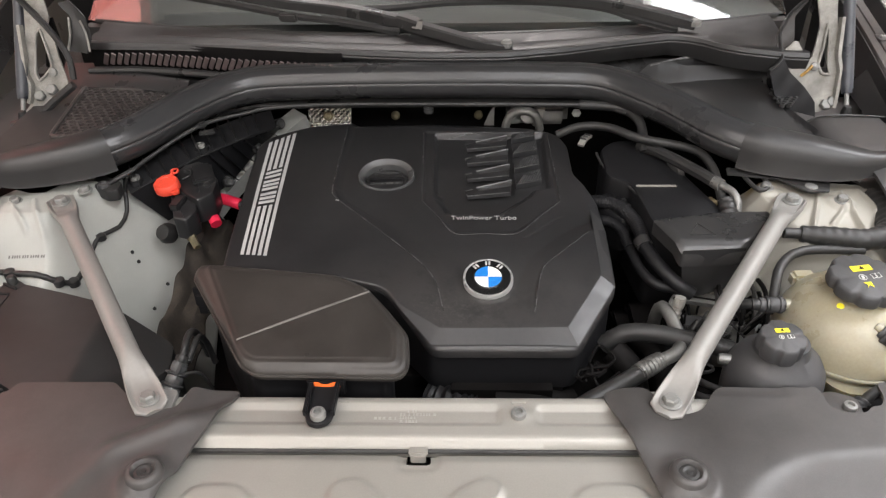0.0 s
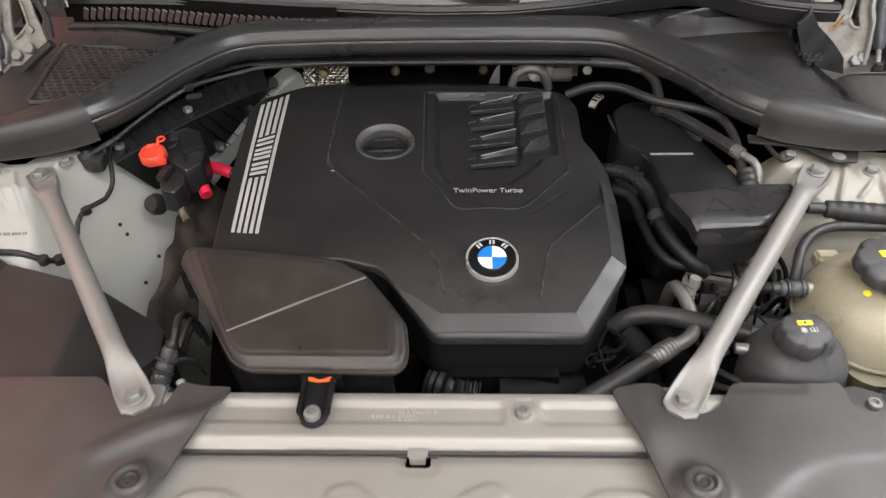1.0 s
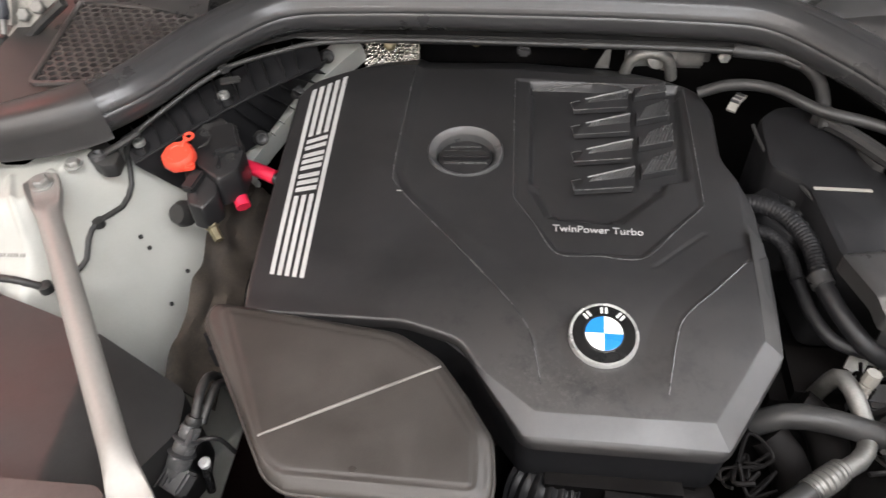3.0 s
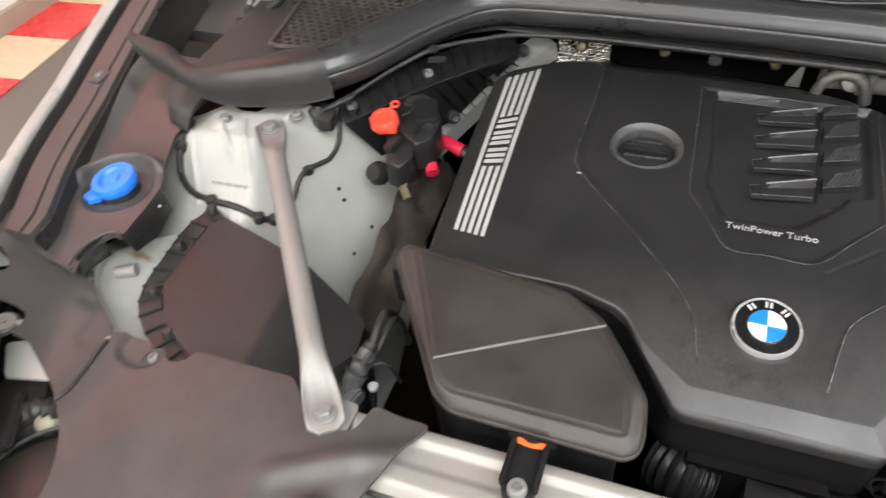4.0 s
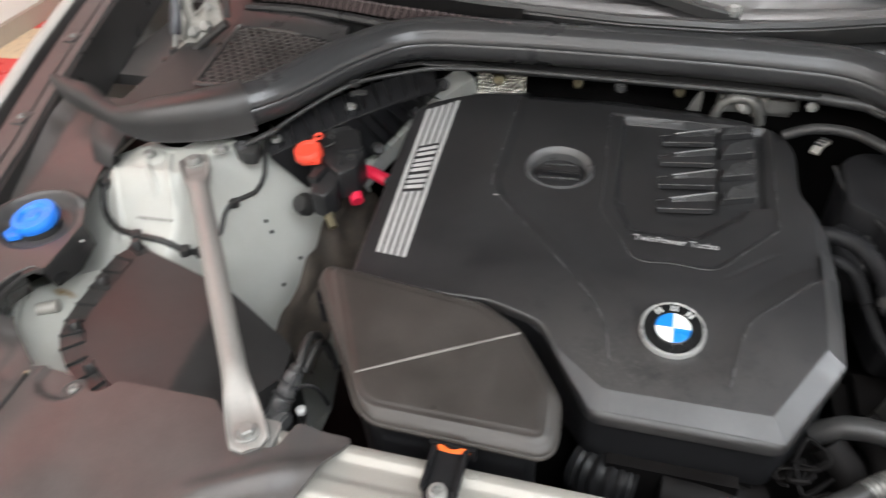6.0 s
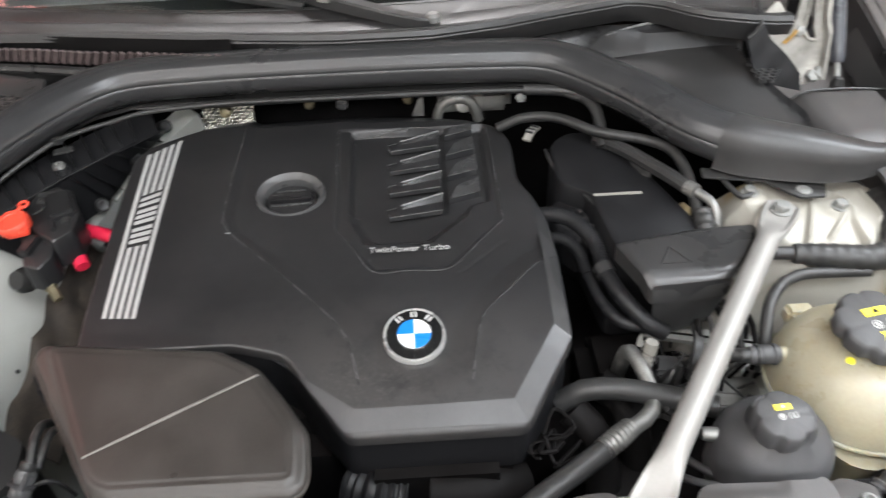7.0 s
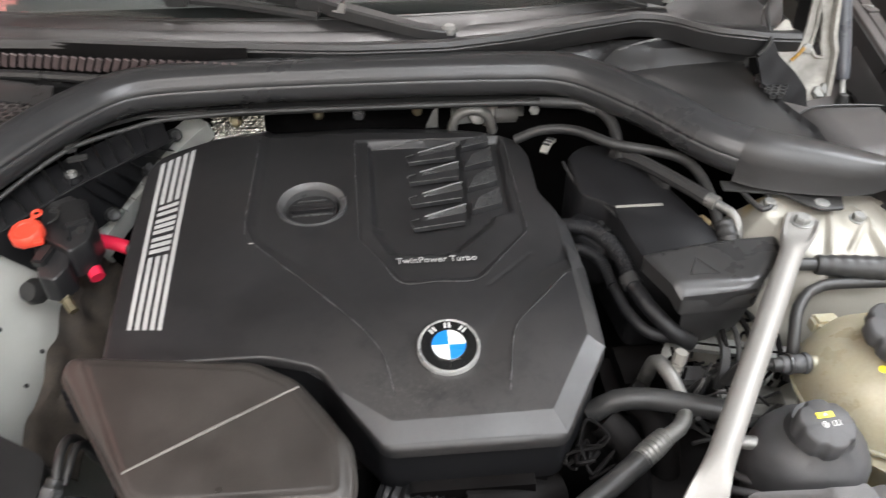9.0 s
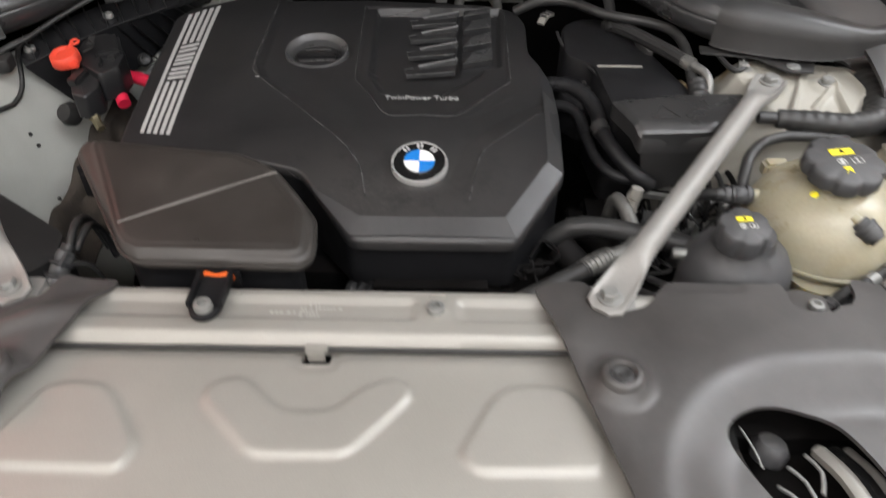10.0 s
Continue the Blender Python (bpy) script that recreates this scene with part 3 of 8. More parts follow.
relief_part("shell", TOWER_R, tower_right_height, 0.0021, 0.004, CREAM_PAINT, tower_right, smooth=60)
for s, tw in ((-1, tower_left), (1, tower_right)):
    for bx, by in ((0.597, 0.928), (0.503, 0.965)) if s > 0 else ((0.596, 0.930), (0.506, 0.962)):
        bolt(tw, s * bx, by, 0.9665, 0.8, turn=20 * s)

# ---------------------------------------------------------------- engine cover
COVER_Y = [0.66, 0.69, 0.72, 0.76, 0.80, 0.85, 0.92, 1.0, 1.1, 1.22, 1.3]
COVER_Z = [0.889, 0.897, 0.906, 0.916, 0.926, 0.934, 0.940, 0.946, 0.951, 0.955, 0.957]
RING = (-0.061, 1.040)
RING_OVAL = 0.82


def crown(y):
    y = np.asarray(y, float)
    return (np.interp(y - 0.012, COVER_Y, COVER_Z) + np.interp(y, COVER_Y, COVER_Z) + np.interp(y + 0.012, COVER_Y, COVER_Z)) / 3


COVER_OUT = rounded([(-0.266, 0.800), (-0.270, 0.862), (-0.286, 1.135), (-0.272, 1.165), (-0.212, 1.204), (-0.190, 1.232), (-0.134, 1.262), (-0.002, 1.268), (0.120, 1.258), (0.178, 1.214), (0.223, 1.177),
                     (0.235, 1.142), (0.234, 1.054), (0.263, 0.985), (0.266, 0.934), (0.263, 0.794), (0.2045, 0.7005), (0.021, 0.6995), (-0.045, 0.785), (-0.10, 0.800)], 0.012, 4)
FLAT_TOP = [(-0.4, 0.70), (-0.06, 0.783), (0.031, 0.721), (0.192, 0.723), (0.244, 0.804), (0.247, 0.959), (0.247, 1.4), (-0.4, 1.4)]
CENTRE = [(-0.141, 1.4), (-0.140, 1.007), (-0.128, 0.974), (0.006, 0.826), (0.025, 0.794), (0.036, 0.745), (0.05, 0.66), (0.14, 0.66), (0.151, 0.747), (0.161, 0.799), (0.171, 0.826), (0.236, 0.893), (0.40, 1.0), (0.40, 1.4)]
RECESS = [(-0.008, 1.195), (-0.001, 0.975), (0.048, 0.899), (0.136, 0.899), (0.206, 0.976), (0.204, 1.186)]
WELL = [(0.010, 1.190), (0.015, 0.990), (0.034, 0.948), (0.118, 0.945), (0.166, 0.992), (0.172, 1.010), (0.197, 1.017), (0.200, 1.190)]


REAR_X, REAR_Y = [-0.28, -0.204, -0.134, -0.002, 0.175, 0.25], [1.165, 1.202, 1.210, 1.215, 1.200, 1.17]


def cover_height(X, Y):
    z = crown(Y) - 0.47 * np.maximum(0, Y - np.interp(X, REAR_X, REAR_Y))
    d, _, _ = distance(FLAT_TOP, X, Y)
    z = z - 0.54 * np.maximum(d, 0)
    d, _, _ = distance(COVER_OUT, X, Y)
    z = z - 0.0022 * (1 - np.sqrt(np.clip(1 - (1 - lin(0, 0.0032, -d)) ** 2, 0, 1)))
    d, _, _ = distance(CENTRE, X, Y)
    fade = ss(0.735, 0.80, Y)
    wide = 0.010 + 0.016 * ss(0.98, 0.88, Y)
    z = z - (0.0016 * lin(0, 0.002, -d) + 0.0045 * lin(0, 1, -d / wide)) * fade
    d, _, _ = distance(RECESS, X, Y)
    z = z - 0.0028 * lin(0, 0.003, -d)
    d, _, _ = distance(WELL, X, Y)
    wall = np.where(Y < 1.005, np.where((X < 0.050) | (X > 0.108), 0.013, 0.007), np.where(Y > 1.17, 0.003, 0.006))
    z = z - 0.0098 * lin(0, 1, -d / wall)
    z = z + 0.0022 * ss(0.1385, 0.1405, X) * ss(0.0, 0.003, -d) * ss(1.0, 1.02, Y)
    r = np.hypot(X - RING[0], (Y - RING[1]) / RING_OVAL)
    z = z - 0.018 * ss(0.0405, 0.037, r)
    # small fold to the right of the recess
    t = np.clip((X - 0.149) / 0.053, 0, 1)
    fold = np.abs(Y - (0.888 + 0.047 * t))
    z = z - 0.0012 * np.exp(-(fold / 0.0018) ** 2) * ss(0.14, 0.155, X) * ss(0.21, 0.20, X)
    return z


cover = thing("engine_cover", (0, 0.95, 0.86), "matt black grained plastic engine cover, scuffed and painted lighter in front", "engine cover")
COVER_SCUFFED_LIT = material("grained_black_plastic_scuffed_lit", (0.0135, 0.0135, 0.0145), 0.42, var=0.2, scale=9, grain=1500, bump=0.10, dust=0.03, spec=0.6, rough_var=0.05)


def add_scuffs_and_light(m, centre, size, colour=(0.058, 0.055, 0.051), scale=160, low=0.5):
    """A speckled patch on the material, at its own place: scuffs, stains or painted light."""
    nt = m.node_tree
    bsdf = nt.nodes["Principled BSDF"]
    old = bsdf.inputs["Base Color"].links[0].from_socket
    coord = nt.nodes.new("ShaderNodeTexCoord")
    mp = nt.nodes.new("ShaderNodeMapping")
    mp.inputs["Location"].default_value = [-c / k for c, k in zip(centre, size)]
    mp.inputs["Scale"].default_value = [1 / k for k in size]
    ln = nt.nodes.new("ShaderNodeVectorMath")
    ln.operation = "LENGTH"
    sp = nt.nodes.new("ShaderNodeTexNoise")
    sp.inputs["Scale"].default_value, sp.inputs["Detail"].default_value, sp.inputs["Roughness"].default_value = scale, 8, 0.75
    nt.links.new(coord.outputs["Object"], mp.inputs["Vector"])
    nt.links.new(coord.outputs["Object"], sp.inputs["Vector"])
    nt.links.new(mp.outputs["Vector"], ln.inputs[0])
    edge = nt.nodes.new("ShaderNodeMapRange")
    edge.inputs["From Min"].default_value, edge.inputs["From Max"].default_value = 1.0, 0.3
    nt.links.new(ln.outputs["Value"], edge.inputs["Value"])
    spots = nt.nodes.new("ShaderNodeMapRange")
    spots.inputs["From Min"].default_value, spots.inputs["From Max"].default_value = low, low + 0.16
    nt.links.new(sp.outputs["Fac"], spots.inputs["Value"])
    both = nt.nodes.new("ShaderNodeMath")
    both.operation, both.use_clamp = "MULTIPLY", True
    nt.links.new(edge.outputs["Result"], both.inputs[0])
    nt.links.new(spots.outputs["Result"], both.inputs[1])
    mix = nt.nodes.new("ShaderNodeMix")
    mix.data_type = "RGBA"
    mix.inputs[7].default_value = (*colour, 1)
    nt.links.new(both.outputs[0], mix.inputs[0])
    nt.links.new(old, mix.inputs[6])
    nt.links.new(mix.outputs[2], bsdf.inputs["Base Color"])


# wide patch paints the sheen of the front; the small one is dusty scuffs
add_scuffs_and_light(COVER_SCUFFED_LIT, (0.06, 0.755, 0.91), (0.30, 0.12, 0.3), (0.034, 0.032, 0.031), 30, 0.34)
add_scuffs_and_light(COVER_SCUFFED_LIT, (0.05, 0.752, 0.91), (0.085, 0.04, 0.2))
# ochre sealant and rust on the painted sheet
for place, extent in (((-0.425, 0.955, 0.92), (0.035, 0.020, 0.06)), ((-0.395, 0.925, 0.90), (0.020, 0.030, 0.06)), ((-0.626, 0.740, 0.88), (0.020, 0.008, 0.05)), ((-0.385, 0.830, 0.86), (0.030, 0.05, 0.08))):
    add_scuffs_and_light(WHITE, place, extent, (0.20, 0.135, 0.055), 60, 0.36)
for place, extent in (((0.640, 0.80, 0.88), (0.03, 0.09, 0.08)), ((0.50, 0.985, 0.95), (0.03, 0.02, 0.05)), ((0.655, 0.93, 0.93), (0.02, 0.06, 0.06))):
    add_scuffs_and_light(CREAM_PAINT, place, extent, (0.20, 0.145, 0.07), 40, 0.34)
relief_part("shell", COVER_OUT, cover_height, 0.0021, 0.009, COVER_SCUFFED_LIT, cover, smooth=60)
# strip over the front bevel; its lighter colour stands for lamp light
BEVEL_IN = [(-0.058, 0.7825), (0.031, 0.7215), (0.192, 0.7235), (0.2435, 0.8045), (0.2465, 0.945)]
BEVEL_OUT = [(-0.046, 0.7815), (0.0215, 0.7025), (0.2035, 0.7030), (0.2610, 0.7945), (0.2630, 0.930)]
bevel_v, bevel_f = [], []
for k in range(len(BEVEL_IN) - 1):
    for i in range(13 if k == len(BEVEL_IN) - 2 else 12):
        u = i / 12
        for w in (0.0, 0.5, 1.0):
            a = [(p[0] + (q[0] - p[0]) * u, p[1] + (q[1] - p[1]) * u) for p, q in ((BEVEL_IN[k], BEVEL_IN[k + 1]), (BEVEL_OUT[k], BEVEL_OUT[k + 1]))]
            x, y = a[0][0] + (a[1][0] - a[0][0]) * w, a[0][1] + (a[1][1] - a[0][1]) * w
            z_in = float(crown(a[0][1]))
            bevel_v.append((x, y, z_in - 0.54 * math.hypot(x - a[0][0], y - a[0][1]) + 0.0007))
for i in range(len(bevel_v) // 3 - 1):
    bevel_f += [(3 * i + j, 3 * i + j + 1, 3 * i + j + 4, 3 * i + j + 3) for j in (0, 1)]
part("front_bevel", (bevel_v, bevel_f), material("lit_black_bevel", (0.030, 0.030, 0.031), 0.38, var=0.12, scale=20, grain=1500, bump=0.08, dust=0.05), cover, "front bevel, painted lighter as if lit", smooth=12)
SKIRT = [(x * 0.985, 0.95 + (y - 0.95) * 0.987) for x, y in COVER_OUT]
skirt_v, skirt_f = prism(SKIRT, 0.822, lambda x, y: float(cover_height(np.array(x), np.array(y))) - 0.007)
part("skirt", (skirt_v, skirt_f[2:]), COVER_RIM, cover, "smooth black skirt")

# silver stripes, broken by a block of brand plates
STRIPE_L, STRIPE_R = ((-0.249, 0.845), (-0.2705, 1.143)), ((-0.2085, 0.842), (-0.2265, 1.180))


def on_stripes(f, g):
    (ax, ay), (bx, by) = STRIPE_L
    (cx, cy), (dx, dy) = STRIPE_R
    return ((ax + (bx - ax) * g) * (1 - f) + (cx + (dx - cx) * g) * f, (ay + (by - ay) * g) * (1 - f) + (cy + (dy - cy) * g) * f)


def inlay(corners, name, mat, n=14, rise=0.0008, label=""):
    """A thin raised strip between two corner pairs, following the cover."""
    (a, b), (c, d) = corners
    verts, faces = [], []
    for i in range(n + 1):
        t = i / n
        for p, q in ((a, c), (b, d)):
            x, y = p[0] + (q[0] - p[0]) * t, p[1] + (q[1] - p[1]) * t
            verts += [(x, y, float(crown(y)) + rise), (x, y, float(crown(y)) - 0.001)]
    for i in range(n):
        k = i * 4
        faces += [(k, k + 2, k + 6, k + 4), (k, k + 4, k + 5, k + 1), (k + 2, k + 3, k + 7, k + 6)]
    faces += [(0, 1, 3, 2), (n * 4, n * 4 + 2, n * 4 + 3, n * 4 + 1)]
    return part(name, (verts, faces), mat, cover, label)


for i in range(5):
    f0, f1 = i / 5 + 0.02, i / 5 + 0.135
    spans = [(0.0, 1.0)] if i in (0, 4) else [(0.0, 0.355), (0.68, 1.0)]
    for g0, g1 in spans:
        inlay(((on_stripes(f0, g0), on_stripes(f1, g0)), (on_stripes(f0, g1), on_stripes(f1, g1))), "stripe", SILVER, label="silver painted stripe")
for g in (0.378, 0.412, 0.446, 0.490, 0.524, 0.558, 0.602, 0.640):
    inlay(((on_stripes(0.215, g), on_stripes(0.755, g)), (on_stripes(0.215, g + 0.019), on_stripes(0.755, g + 0.019))), "brand_block", SILVER, 3)

# louvres: a slanted ledge with a ridge painted bright as a highlight, and moulded ribs across it
def quad_ribs(a, b, c, d, count, lean, width, rise):
    """Ribs across the quad a-b (front) to d-c (back), leaning along the front by lean."""
    pieces = []
    A, B, C, D = (Vector(p) for p in (a, b, c, d))
    for i in range(count):
        t0 = (i + 0.5) / count
        t1 = t0 + lean
        if t1 > 1.02:
            cut_at = (1.02 - t0) / lean
            e = (B.lerp(C, cut_at))
        else:
            e = D.lerp(C, t1)
        f = A.lerp(B, t0)
        dirn = (e - f)
        if dirn.length < 0.004:
            continue
        sidev = Vector((-dirn.y, dirn.x, 0)).normalized() * width / 2
        up = Vector((0, 0, rise))
        v = [f - sidev, f + sidev, e + sidev, e - sidev, f + up, e + up]
        pieces.append(([tuple(p) for p in v], [(0, 4, 5, 3), (1, 2, 5, 4), (0, 1, 4), (2, 3, 5), (0, 3, 2, 1)]))
    return joined(*pieces)


def blade(front_l, front_r, back_l, back_r, floor):
    """A ribbed ledge: low lip in front, high ridge behind, and an upright back."""
    v = [front_l, front_r, back_r, back_l] + [(p[0], p[1] + dy, floor - 0.004) for p, dy in ((front_l, -0.001), (front_r, -0.001), (back_r, 0.002), (back_l, 0.002))]
    return v, [(0, 1, 2, 3), (4, 5, 1, 0), (5, 6, 2, 1), (6, 7, 3, 2), (7, 4, 0, 3)]


def between(p, q, t):
    return tuple(a + (b - a) * t for a, b in zip(p, q))


for i in range(4):
    y = -0.0477 * i
    floor = float(crown(1.15 + y)) - 0.0108
    lip_l, lip_r = (0.0668, 1.1355 + y, floor + 0.0016), (0.1325, 1.1455 + y, floor + 0.0022)
    top_l, top_r = (0.0815, 1.1560 + y, floor + 0.0046), (0.1355, 1.1765 + y, floor + 0.0062)
    ledge = part("louvre", blade(lip_l, lip_r, top_l, top_r, floor), COVER, cover, smooth=10)
    part("ridge", sweep([top_l, top_r], 0.0013, 10), RIDGE, ledge)
    part("lip", sweep([lip_l, lip_r], 0.0009, 8), EDGE, ledge)
    part("end_frame", sweep([lip_l, (0.0635, 1.152 + y, floor + 0.0012), (0.0740, 1.156 + y, floor + 0.0014)], 0.0007, 8, raw=True), EDGE, ledge)
    lo_l, lo_r = between(lip_l, top_l, 0.56), between(lip_r, top_r, 0.50)
    part("ribs_relief", quad_ribs((lo_l[0] + 0.007, lo_l[1] + 0.002, lo_l[2]), lo_r, top_r, top_l, 13, 0.16, 0.0019, 0.0009), LOUVRE, ledge, smooth=10)["kind"] = "stuff"
    lip_l, lip_r = (0.1430, 1.1655 + y, floor + 0.0038), (0.1835, 1.1790 + y, floor + 0.0046)
    top_l, top_r = (0.1435, 1.1835 + y, floor + 0.0062), (0.1835, 1.2080 + y, floor + 0.0078)
    if i == 0:
        top_l, top_r = (0.1435, 1.1815, floor + 0.0058), (0.1830, 1.1960, floor + 0.0066)
    ledge = part("louvre", blade(lip_l, lip_r, top_l, top_r, floor), COVER, cover, smooth=10)
    part("lip", sweep([lip_l, lip_r], 0.0008, 8), EDGE, ledge)
    part("ribs_relief", quad_ribs(lip_l, lip_r, top_r, top_l, 9, 0.30, 0.0024, 0.0011), LOUVRE, ledge, smooth=10)["kind"] = "stuff"

# moulded edge lines of the panels, their wear and highlight both in the colour
def edge_line(points, r=0.00065, lift=0.0002):
    path = smooth_path([(x, y, 0.0) for x, y in points], 0.006)
    return part("edge_line", sweep([(x, y, float(cover_height(np.array(x), np.array(y))) + lift) for x, y, _ in path], r, 8, raw=True), EDGE, cover)


edge_line([(-0.1425, 1.195), (-0.142, 1.10), (-0.1415, 1.007), (-0.1295, 0.974), (-0.06, 0.8985), (0.005, 0.8265), (0.024, 0.794), (0.035, 0.748)])
edge_line([(0.237, 0.893), (0.205, 0.859), (0.172, 0.8255), (0.162, 0.799), (0.152, 0.747)])
edge_line([(-0.009, 1.195), (-0.006, 1.10), (-0.002, 0.978)])
edge_line([(-0.002, 0.978), (0.023, 0.938), (0.048, 0.898), (0.09, 0.8975), (0.137, 0.898), (0.172, 0.936), (0.207, 0.976)])
edge_line([(0.207, 0.976), (0.206, 1.08), (0.205, 1.186)])
edge_line([(0.010, 1.186), (0.10, 1.190), (0.19, 1.184)], 0.0012)

part("paint_fleck", box(0.006, 0.0012, 0.0006, 0.0, (-0.130, 0.9705, float(cover_height(np.array(-0.130), np.array(0.9705))) + 0.0004)), WHITE_PRINT, cover, "tiny white paint fleck")

# raised lettering
curve = bpy.data.curves.new("lettering", "FONT")
curve.body, curve.size, curve.extrude, curve.align_x = "TwinPower Turbo", 0.0148, 0.0003, "LEFT"
tmp = new("lettering_source", curve)
tmp.scale = (1.0, 1.0, 1.0)
text_mesh = bpy.data.meshes.new_from_object(tmp.evaluated_get(bpy.context.evaluated_depsgraph_get()))
bpy.data.objects.remove(tmp)
text_mesh.materials.clear()
text_mesh.materials.append(SILVER)
wide = max(v.co.x for v in text_mesh.vertices)
part("lettering", text_mesh, SILVER, cover, "silver raised lettering",
     at=pose(0.0425, 0.9255, float(crown(0.925)) - 0.0026, 4, 0, 0) @ Matrix.Diagonal((0.0955 / wide, 0.90, 1, 1)))

# round badge: ring, black band, quarters
SILVER_RIM = material("satin_silver_rim", (0.55, 0.55, 0.54), 0.3, metal=0.6, var=0.05, bump=0)
BADGE = (0.0935, 0.801)
slope = math.degrees(math.atan((float(crown(0.83)) - float(crown(0.77))) / 0.06))
badge_at = pose(BADGE[0], BADGE[1], float(crown(BADGE[1])) - 0.0022, slope, 0, 0)
badge = part("badge", lathe([(0.0001, -0.003), (0.0335, -0.003), (0.0335, 0.0035), (0.0325, 0.0048), (0.031, 0.0045), (0.0305, 0.0038), (0.0001, 0.0038)], 48), SILVER_RIM, cover, "round chrome-rimmed badge", at=badge_at)
part("band", lathe([(0.0001, 0.0036), (0.0302, 0.0036), (0.0300, 0.0042), (0.0001, 0.0044)], 48), GLOSS_BLACK, badge, "gloss black band")
part("inner_rim", lathe([(0.0001, 0.004), (0.0195, 0.004), (0.0195, 0.0048), (0.0185, 0.005), (0.0001, 0.005)], 40), CHROME, badge)
for q in range(4):
    pts = [(0.0, 0.0)] + [(0.018 * math.cos(a), 0.018 * math.sin(a)) for a in (math.pi / 2 * (q + i / 10) for i in range(11))]
    part("quarter", prism(pts, 0.0048, 0.0054), PEARL if q in (0, 2) else BLUE, badge, "white enamel quarter" if q in (0, 2) else "blue enamel quarter")
for a in (130, 90, 50):
    m = pose(0.0248 * math.cos(radians(a)), 0.0248 * math.sin(radians(a)), 0.0045, 0, 0, a - 90)
    for dx in (-0.0022, 0.0022):
        part("mark", box(0.0026, 0.0066, 0.0006), SILVER, badge, at=m @ Matrix.Translation((dx, 0, 0)))

# oil filler: ring and cap
ring_z = float(crown(RING[1]))
ring_at = pose(RING[0], RING[1], ring_z, 3, 0, 0) @ Matrix.Diagonal((1, RING_OVAL, 1, 1))
ring_v, ring_f = lathe([(0.0445, -0.008), (0.0445, -0.0005), (0.0438, 0.0010), (0.0425, 0.0012), (0.0360, -0.0045), (0.0352, -0.0062), (0.0350, -0.022), (0.037, -0.022)], 64)
ring_v = [(x, y, z + (0.0062 * (y / 0.044 + 0.25) if z > -0.007 else 0.0)) for x, y, z in ring_v]
RING_MAT = material("satin_black_ring", (0.06, 0.06, 0.061), 0.34, bump=0.05, dust=0.02)
CAP_MAT = material("satin_black_cap", (0.012, 0.012, 0.013), 0.36, bump=0.05, dust=0.05)
part("filler_ring", (ring_v, ring_f[:-2]), RING_MAT, cover, "satin black ring", at=ring_at, smooth=30)
oil_cap = part("oil_cap", lathe([(0.0001, -0.018), (0.0325, -0.018), (0.0325, -0.0035), (0.031, -0.0015), (0.0001, -0.0012)], 40), CAP_MAT, cover, "black oil filler cap with a grip bar", at=pose(RING[0], RING[1], ring_z - 0.0075, 6, 0, 3) @ Matrix.Diagonal((1.02, 0.87, 1, 1)))
part("grip", box(0.054, 0.011, 0.010, 0.002, (0, -0.002, 0.002)), CAP_MAT, oil_cap)
for dy in (-0.013, 0.0095, 0.018):
    part("rib", box(0.050 if abs(dy) < 0.015 else 0.036, 0.0018, 0.003, 0.0006, (0, dy, 0.0)), EDGE, oil_cap)


# ---------------------------------------------------------------- air filter box
LID = rounded([(-0.283, 0.762), (-0.279, 0.780), (-0.098, 0.761), (-0.058, 0.739), (-0.033, 0.708), (-0.006, 0.670), (-0.002, 0.634), (-0.004, 0.619), (-0.014, 0.611), (-0.173, 0.613), (-0.192, 0.624)], 0.008, 4)
LID_IN = rounded([(-0.265, 0.771), (-0.102, 0.752), (-0.066, 0.733), (-0.018, 0.668), (-0.016, 0.626), (-0.022, 0.623), (-0.178, 0.624), (-0.195, 0.635)], 0.008, 4)


def lid_top(y):
    return 0.943 + 0.170 * (y - 0.617)


def lid_height(X, Y):
    d, _, _ = distance(LID_IN, X, Y)
    z = lid_top(Y) - 0.0013 * np.exp(-((d + 0.002) / 0.0016) ** 2) - 0.62 * np.clip(d, 0, 0.006) - 0.16 * np.clip(d - 0.006, 0, 0.012)
    e, _, _ = distance(LID, X, Y)
    return z - 0.003 * ss(-0.004, 0, e)


airbox = thing("air_filter_box", (-0.15, 0.69, 0.80), "brown-black plastic air filter box with a clipped lid", "air filter box")
relief_part("lid", LID, lid_height, 0.0022, 0.010, AIRBOX, airbox, smooth=60)
LOWER = rounded([(-0.270, 0.764), (-0.268, 0.768), (-0.10, 0.750), (-0.068, 0.730), (-0.024, 0.668), (-0.020, 0.628), (-0.03, 0.620), (-0.168, 0.620), (-0.184, 0.628)], 0.010, 4)
part("body", prism(LOWER, 0.79, lambda x, y: lid_top(y) - 0.012), COVER_RIM, airbox, "black lower box")
part("rim_bead", sweep([(x, y, float(lid_height(np.array(x), np.array(y))) - 0.0045) for x, y in LID + LID[:1]], 0.0022, 8, raw=True), AIRBOX, airbox)
a, b = Vector((-0.202, 0.653)), Vector((-0.0545, 0.727))
rib = [(a.x, a.y, lid_top(a.y) - 0.0003, 0.0012), ((a.x + b.x) / 2, (a.y + b.y) / 2, lid_top((a.y + b.y) / 2) + 0.0003, 0.0016), (b.x, b.y, lid_top(b.y) - 0.0003, 0.0012)]
part("seam", sweep(rib, None, 8), material("pale_grey_rib", (0.16, 0.15, 0.14), 0.4, bump=0.1), airbox, "grey rib across the lid, paler than the box")
